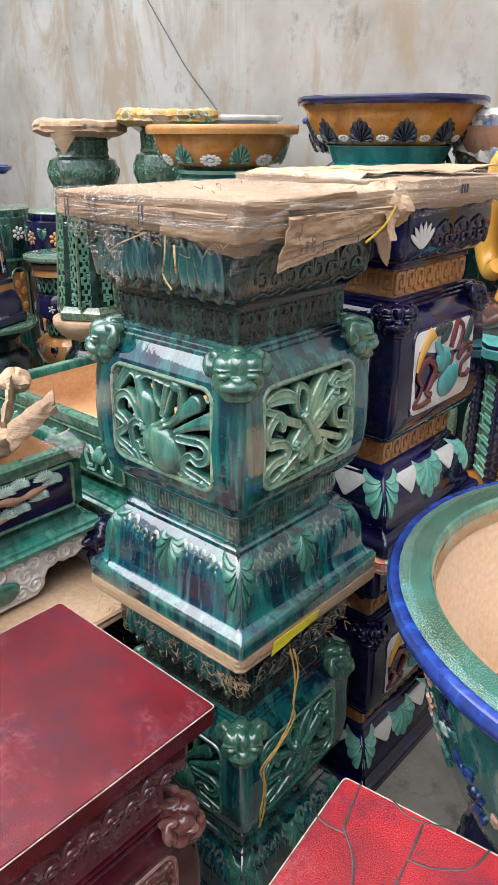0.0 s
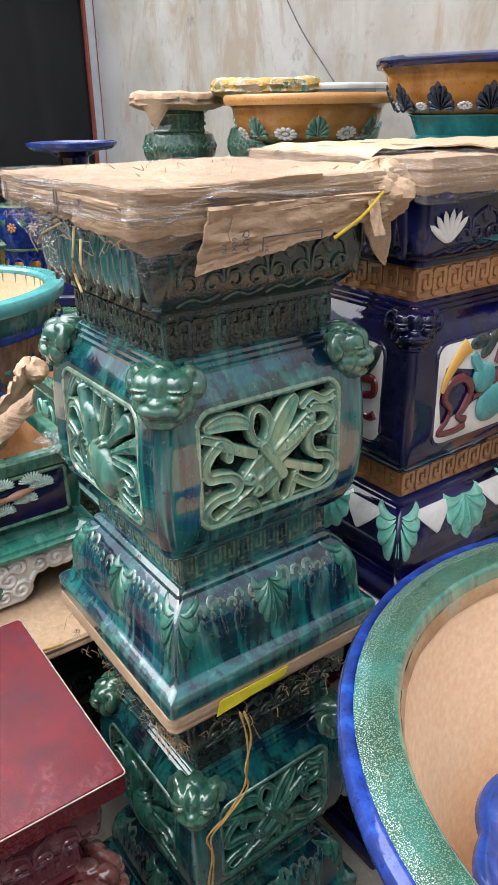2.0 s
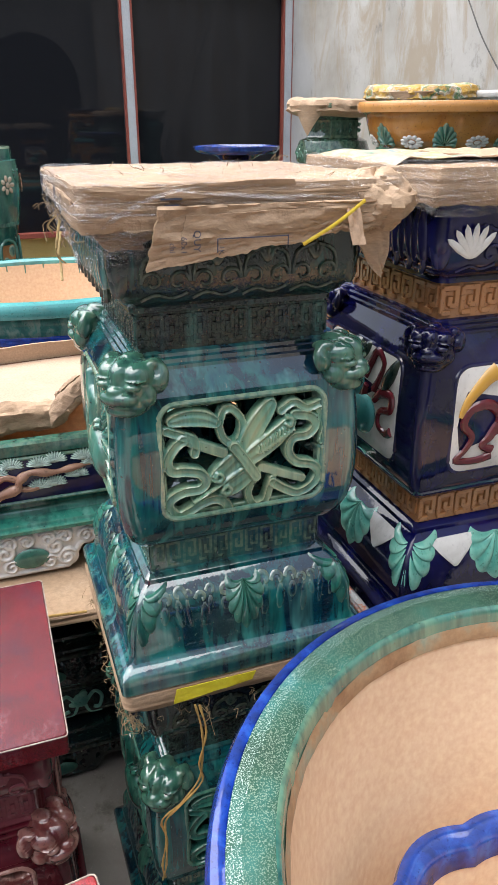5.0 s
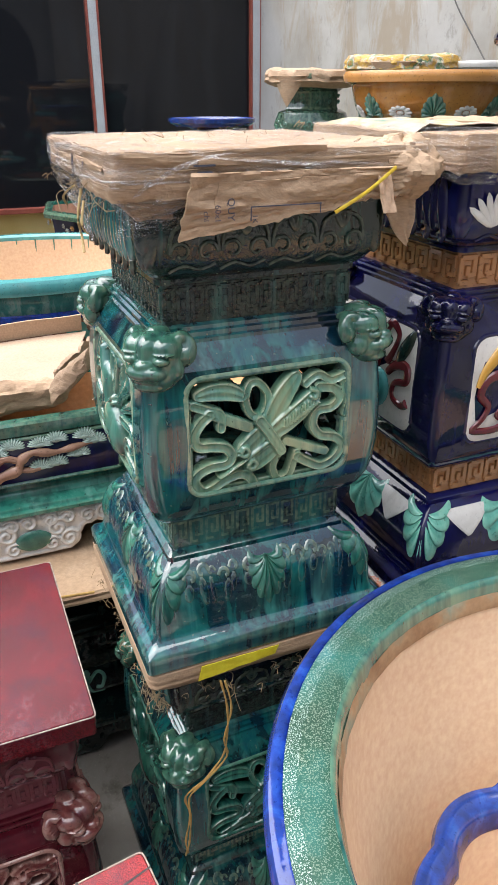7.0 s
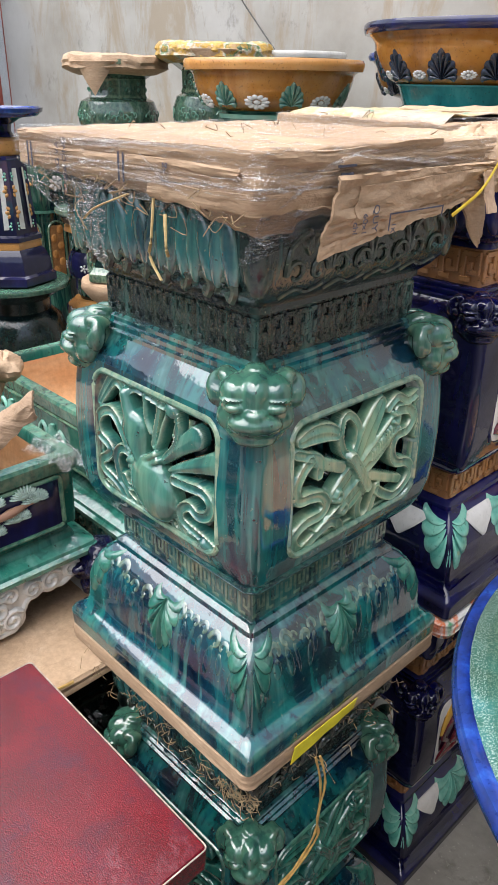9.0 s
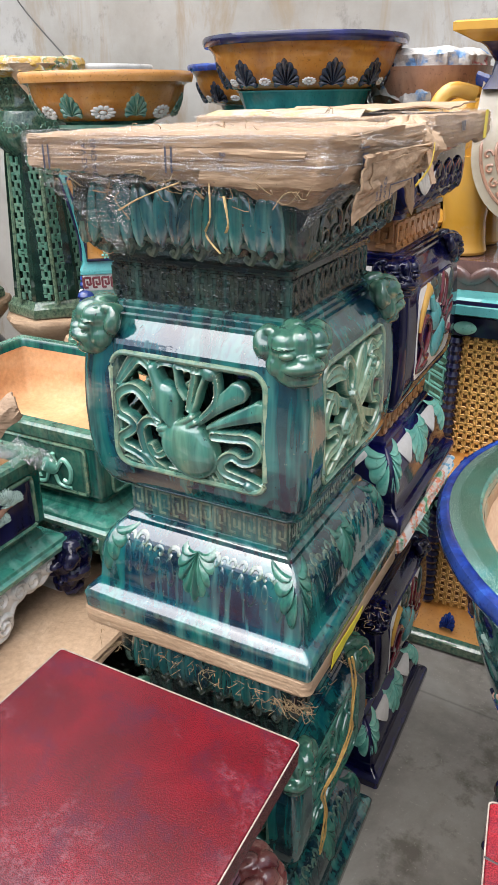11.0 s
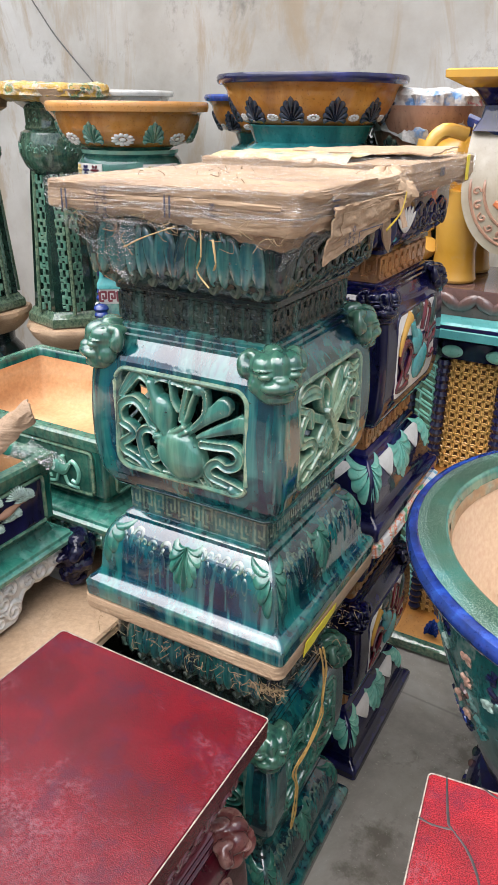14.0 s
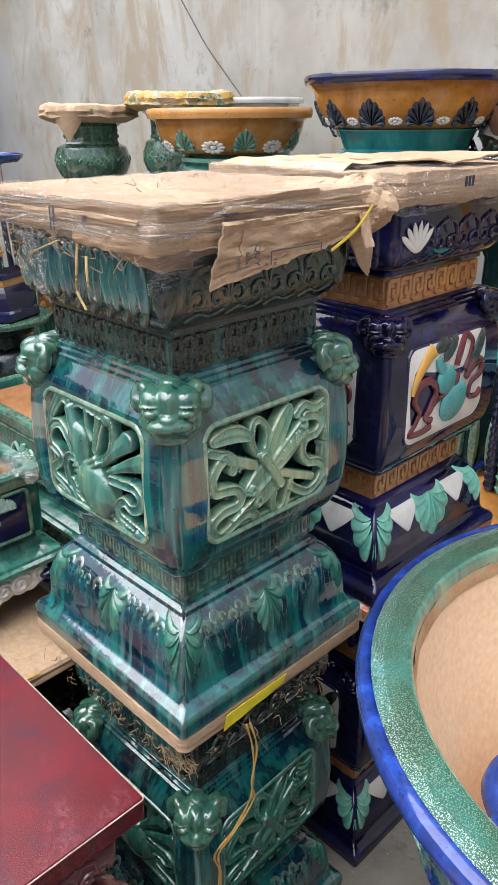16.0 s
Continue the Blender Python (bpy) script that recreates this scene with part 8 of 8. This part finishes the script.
def flower_stool(label, x, y, z, h, r, mat, pm):
    """A barrel stool with flowers round its shoulder and arched panels below."""
    th = thing("stool", label, "stool", "painted stools", pose(x, y, z))
    part("body", Geo().lathe([(r * 0.95, 0), (r, 0.02), (r * 0.86, h * 0.2), (r * 0.80, h * 0.5), (r * 0.84, h * 0.66), (r * 0.98, h * 0.78), (r * 1.03, h * 0.88), (r * 1.0, h * 0.955), (r * 0.93, h * 0.96), (r * 0.90, h)], 40), mat, th)
    part("top", Geo().lathe([(r * 0.91, h - 0.004), (r * 0.89, h + 0.006), (0.02, h + 0.004)], 36), GREEN_PALE, th)
    part("band", Geo().lathe([(r * 0.86, h * 0.71), (r * 0.93, h * 0.715), (r * 0.93, h * 0.728), (r * 0.88, h * 0.735)], 40), GREEN_LEAF, th, "raised band")
    for i in range(8):
        a = 2 * math.pi * i / 8
        out = (math.cos(a), math.sin(a), 0)
        part("flower", Geo().merge(flower(r * 0.2, 0.006, 7), frame_at((r * 1.03 * out[0], r * 1.03 * out[1], h * 0.87), out)), (WHITE, CREAM, BROWN, ORANGE)[i % 4], th)
        part("leaf", Geo().merge(palm_leaf(r * 0.34, r * 0.3, 0.006), frame_at((r * 1.02 * math.cos(a + 0.39), r * 1.02 * math.sin(a + 0.39), h * 0.92), (math.cos(a + 0.39), math.sin(a + 0.39), 0))), GREEN_LEAF, th)
        w, z0, z1 = r * 0.24, h * 0.34, h * 0.62
        arch = [(-w, z0), (w, z0), (w, z1)] + [(w * math.cos(k * math.pi / 10), z1 + w * math.sin(k * math.pi / 10)) for k in range(1, 10)] + [(-w, z1)]
        rim = Geo().tube([(u, -r * 0.845, v) for u, v in arch], r * 0.035, 6, 1.0, (0, 1, 0), None, 1, True)
        rot = Matrix.Rotation(a + math.pi / 2, 4, "Z")
        part("arch", Geo().merge(rim, rot), mat, th, "raised arch")
        # solid box; the hollow's shade is only in its colour
        part("panel", Geo().merge(Geo().box((0, -r * 0.80, (z0 + z1) / 2 + w * 0.3), (w * 0.85, r * 0.05, (z1 - z0) / 2 + w * 0.3), r * 0.03), rot), RATTAN_DARK, th, "solid panel coloured dark like a shaded hollow")
        g = Geo()
        for k in range(7):
            g.blob(((-1) ** k * w * 0.4, -r * 0.85, z0 + (z1 - z0 + w * 0.5) * (k + 0.5) / 7), (w * 0.42, r * 0.02, (z1 - z0) / 12), None, 8, 6)
        part("relief", Geo().merge(g, rot), pm, th, "carved flower relief")["kind"] = "stuff"
    return th


flower_stool("teal drum stool with painted flowers near the window", -5.25, 1.77, 0.0, 1.09, 0.23, TEAL, WHITE)
flower_stool("blue drum stool with orange flower panels", -5.0, 2.1, 0.0, 0.99, 0.17, BLUE_RIM, ORANGE)
flower_stool("green drum stool with pierced sides near the window", -4.3, 0.60, 0.0, 1.40, 0.26, GREEN_MID, GREEN_PALE)
flower_stool("cobalt blue barrel stool with flower panels", -4.07, 2.77, 0.0, 1.12, 0.22, BLUE, ORANGE)
flower_stool("green barrel stool with arched openings", -4.58, 2.62, 0.0, 1.12, 0.23, GREEN_STAND, ORANGE)


# ---------------------------------------------------------------- octagonal drums with the elephant stool
RATTAN = glaze("ochre_lattice_glaze", [(0.3, (0.5344, 0.2188, 0.04219)), (0.7, (0.8312, 0.4, 0.09372))], rough=0.25, scale=30, drip=0.8)


def lattice_drum(label, z, H):
    th = thing("garden_stool", label, "garden stool", "octagonal drums", pose(-0.67, 2.09, z))
    oc = lambda pr: Geo().lathe(pr, 8, turn=math.pi / 8)
    part("plinth", oc([(0.36, 0.0), (0.37, 0.008), (0.37, 0.035), (0.355, 0.045), (0.30, 0.05)]), TROUGH_GREEN, th)
    part("ledge", oc([(0.345, 0.046), (0.30, 0.062), (0.24, 0.07)]), ORANGE, th)
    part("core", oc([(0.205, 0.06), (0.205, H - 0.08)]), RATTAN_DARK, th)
    part("frieze", oc([(0.222, H - 0.120), (0.238, H - 0.112), (0.240, H - 0.062), (0.262, H - 0.050)]), BLUE, th, "dark blue frieze under the top")
    part("top", oc([(0.255, H - 0.050), (0.29, H - 0.046), (0.305, H - 0.040), (0.305, H - 0.018), (0.298, H - 0.014), (0.298, H - 0.006), (0.290, H)]), TEAL, th)
    part("edge_line", oc([(0.290, H - 0.016), (0.3015, H - 0.015), (0.3015, H - 0.006), (0.290, H - 0.005)]), BLUE, th, "dark blue line round the top")
    ap = 0.215 * math.cos(math.pi / 8)
    for s in range(8):
        rot = Matrix.Rotation(math.pi / 4 * s, 4, "Z")
        w = ap * math.tan(math.pi / 8) - 0.012
        z0, z1 = 0.075, H - 0.12
        g = Geo()
        if s % 2 == 0:
            nx = 6
            p = 2 * w / nx
            nzz = int((z1 - z0) / p)
            for i in range(nx + 1):
                for j in range(nzz + 1):
                    c = (-w + p * i, -ap, z0 + p * j)
                    g.tube([(c[0] + p * 0.66 * math.cos(k * math.pi / 6), -ap - 0.002, c[2] + p * 0.66 * math.sin(k * math.pi / 6)) for k in range(12)], p * 0.15, 6, 0.7, (0, 1, 0), None, 1, True)
            part("rattan_panel", Geo().merge(g, rot), RATTAN, th, "ochre pierced ring-lattice panel")["kind"] = "stuff"
        else:
            part("key_backing", Geo().merge(Geo().box((0, -ap + 0.004, (z0 + z1) / 2), (w, 0.004, (z1 - z0) / 2), 0.001), rot), TROUGH_GREEN, th, "green backing of the key fret")
            for j in range(int((z1 - z0) / 0.034)):
                zz = z0 + 0.017 + 0.034 * j
                g.box((0, -ap, zz), (w * 0.9, 0.005, 0.003), 0.001)
                g.box((w * (0.5 if j % 2 else -0.5), -ap, zz + 0.017), (0.004, 0.005, 0.015), 0.001)
                g.box((0, -ap, zz + 0.012), (w * 0.45, 0.005, 0.003), 0.001)
            part("key_panel", Geo().merge(g, rot), LEAF, th, "green key-fret panel")["kind"] = "stuff"
        r8 = 0.225
        col = Geo().lathe([(0.016 + (0.005 if k % 2 else 0), z0 + (z1 - z0) * k / 28) for k in range(29)], 10, (r8 * math.sin(math.pi / 8), -r8 * math.cos(math.pi / 8), 0))
        part("column", Geo().merge(col, rot), BLUE, th, "ribbed dark blue corner column")
        q = Geo().merge(palm_leaf(0.05, 0.05, 0.008), rot @ frame_at((0.0, -0.31, 0.068), (0, -0.75, 0.65)) @ Matrix.Rotation(math.pi, 4, "Z"))
        part("shell", q, LEAF if s % 2 else BLUE_RIM, th, "shell relief")
        for sx in (-0.06, 0.06):
            q = Geo().blob((sx, -0.24, H - 0.085), (0.03, 0.012, 0.018))
            part("scroll", Geo().merge(q, rot), BLUE if s % 2 else LEAF, th)
    return th


lattice_drum("octagonal drum stool with ochre lattice panels on the floor", 0.0, 0.525)
lattice_drum("octagonal drum stool with ochre lattice panels, stacked on another", 0.525, 0.525)

ele = thing("elephant_stool", "yellow ceramic elephant stool with white saddle cloth", "elephant stool", m=pose(-0.625, 2.09, 1.05))
part("base", Geo().square([(0.30, 0.0), (0.302, 0.004), (0.302, 0.07), (0.298, 0.075)], 0.006, sx=1.0, sy=0.62), PINK, ele, "brown glazed base with leaf reliefs")
rnd = random.Random(8)
for i in range(13):
    for sy in (-1, 1):
        q = Geo().blob((-0.28 + 0.56 * i / 12, sy * 0.187, 0.038), (0.036, 0.011, 0.018), Matrix.Rotation(0.6 * (1 if i % 2 else -1), 3, "Y"), 8, 6)
        part("leaf_relief", q, PINK, ele)
body = Geo().blob((0.02, 0, 0.35), (0.27, 0.155, 0.15), None, 32, 20)
for x in (-0.17, 0.17):
    for y in (-0.085, 0.085):
        body.lathe([(0.062, 0.078), (0.066, 0.085), (0.060, 0.11), (0.055, 0.16), (0.060, 0.22), (0.065, 0.32)], 20, (x, y, 0))
body.blob((-0.21, 0, 0.37), (0.10, 0.10, 0.085), None, 24, 16)
body.tube([(-0.28, 0, 0.43), (-0.31, -0.02, 0.30), (-0.30, -0.03, 0.20), (-0.27, -0.06, 0.15), (-0.24, -0.09, 0.17)], 0.045, 14, 1.0, (0, 1, 0), lambda t: 1.2 - 0.7 * t)
for s in (-1, 1):
    body.tube([(-0.17, s * 0.11, 0.46), (-0.22, s * 0.15, 0.47), (-0.25, s * 0.165, 0.43), (-0.24, s * 0.16, 0.36), (-0.19, s * 0.15, 0.33)], 0.018, 10, 0.7, (0, 1, 0))
part("elephant", body, YELLOW, ele)
part("neck", Geo().square([(0.15, 0.47), (0.135, 0.50), (0.130, 0.53), (0.15, 0.56), (0.17, 0.575)], 0.01), BLUE, ele, "dark blue stepped neck")
part("top", Geo().square([(0.17, 0.57), (0.20, 0.585), (0.215, 0.592), (0.216, 0.608), (0.21, 0.612)], 0.008), YELLOW, ele, "square yellow top")
def cloth_pt(u, v):
    w = 0.150 * (1.0 if v < 0.45 else math.sqrt(max(0.0, 1 - ((v - 0.45) / 0.55) ** 2))) + 0.002
    return ((2 * u - 1) * w, -0.165 * math.sin(min(1.0, 0.45 + 1.0 * v) * math.pi / 2) - 0.004, 0.49 - 0.325 * v)


cloth = sheet(cloth_pt, 28, 26, 0.012)
cl = part("saddle_cloth", cloth, CREAM, ele, "white cloth with brown scroll border")
part("saddle_trim", Geo().tube([(-0.17, -0.10, 0.495), (-0.1, -0.13, 0.475), (0.0, -0.14, 0.465), (0.1, -0.13, 0.475), (0.17, -0.10, 0.495)], 0.018, 8, 0.5, (0, 1, 0.5)), BLUE_RIM, ele, "blue trimmed edge")
def on_cloth(k, a, lift=0.006):
    """A point of the cloth's ring of size k at angle a; past the half circle it goes straight up."""
    x, z = k * 0.150 * math.cos(a), 0.344 + k * 0.178 * math.sin(a)
    v = (0.49 - z) / 0.325
    return (x, -0.165 * math.sin(min(1.0, 0.45 + v) * math.pi / 2) - 0.004 - lift, z)


for k in (0.86, 0.62):
    low_arc = [on_cloth(k, math.pi + math.pi * t / 20) for t in range(21)]
    up = [(-0.150 * k, on_cloth(k, math.pi - 0.01)[1] + 0.02 * t, 0.344 + 0.04 * t) for t in (3, 2, 1)]
    part("border", Geo().tube(up + low_arc + [(-x, y, z) for x, y, z in reversed(up)], 0.0042, 6, 1.0, (0, 1, 0), None, 2), BROWN, cl, "raised brown line")
for i in range(12):
    a = math.pi + math.pi * (i + 0.5) / 12
    c = on_cloth(0.74, a)
    q = Geo().tube([(c[0] + 0.013 * math.cos(t * 1.05 + i) * (1 - t / 7), c[1], c[2] + 0.013 * math.sin(t * 1.05 + i) * (1 - t / 7)) for t in range(7)], 0.0036, 5, 1.0, (0, 1, 0), None, 2)
    part("border_curl", q, BROWN, cl)
for z, w, r in ((0.410, 0.050, 0.011), (0.350, 0.035, 0.016), (0.295, 0.062, 0.012)):
    q = Geo().tube([(w * (t / 4 - 1), on_cloth(0.3, -math.pi / 2)[1] + (0.022 if z > 0.39 else 0.008 if z > 0.33 else 0.0), z + 0.008 * math.sin(t * 1.3 + z * 50)) for t in range(9)], r, 8, 0.7, (0, 1, 0), lambda t: 0.6 + 0.4 * math.sin(math.pi * t), 3)
    part("crest", q, RED_ORANGE, cl, "plain coloured crest shape")
for x in (-0.022, 0.026):
    part("crest", Geo().blob((x, -0.176, 0.236), (0.020, 0.007, 0.022), None, 12, 8), BLUE, cl, "plain coloured crest shape")

# pot wrapped in printed plastic sacking
wp = thing("flower_pot", "amber pot with its top wrapped in printed plastic sacking", "flower pot", m=pose(-1.0, 2.28, 0.05))
part("body", Geo().lathe([(0.10, 1.30), (0.115, 1.36), (0.150, 1.43), (0.172, 1.49), (0.180, 1.53)], 40), BROWN, wp)
for i in range(9):
    a = 2 * math.pi * i / 9 + 0.2
    part("leaf", Geo().merge(palm_leaf(0.075, 0.07, 0.008), frame_at((0.150 * math.cos(a), 0.150 * math.sin(a), 1.385), (math.cos(a), math.sin(a), -0.5)) @ Matrix.Rotation(math.pi, 4, "Z")), GREEN_DARK, wp, "dark green palm leaf relief")
rows = [(0.03 + 0.128 * min(1, (i / 7) ** 0.7), 1.575 if i < 6 else 1.575 - 0.009 * (i - 5)) for i in range(18)]
pad = Geo().lathe(rows, 110, wave=lambda a, z: 0.12 * nz(math.cos(a) * 3, math.sin(a) * 3, z * 14) + 0.10 * abs(nz(math.cos(a) * 7, math.sin(a) * 7, z * 22)) + 0.04 * nz(math.cos(a) * 17, math.sin(a) * 17, z * 60))
pad.v = [(x, y, z + 0.014 * nz(x * 14, y * 14, 1.0) + (0.05 * nz(x * 9, y * 9, 4.0) - 0.01 if z < 1.52 else 0)) for x, y, z in pad.v]
part("sacking", pad, SACK, wp, "crumpled white, blue and red sacking")
low_stand("dark green drum stand under a wrapped pot", -1.0, 2.28, 1.35, 0.18, GREEN_DARK, TEAL)
roll = crumpled(0.12, 1.60, 1.65, 71, 0.02, 10, 1.0, 0.6, r=0.03, rows=6)
solid("sacking_roll", roll, SACK, "crumpled white plastic sacking on a bowl", "packaging", m=pose(-1.60, 2.50, 0))
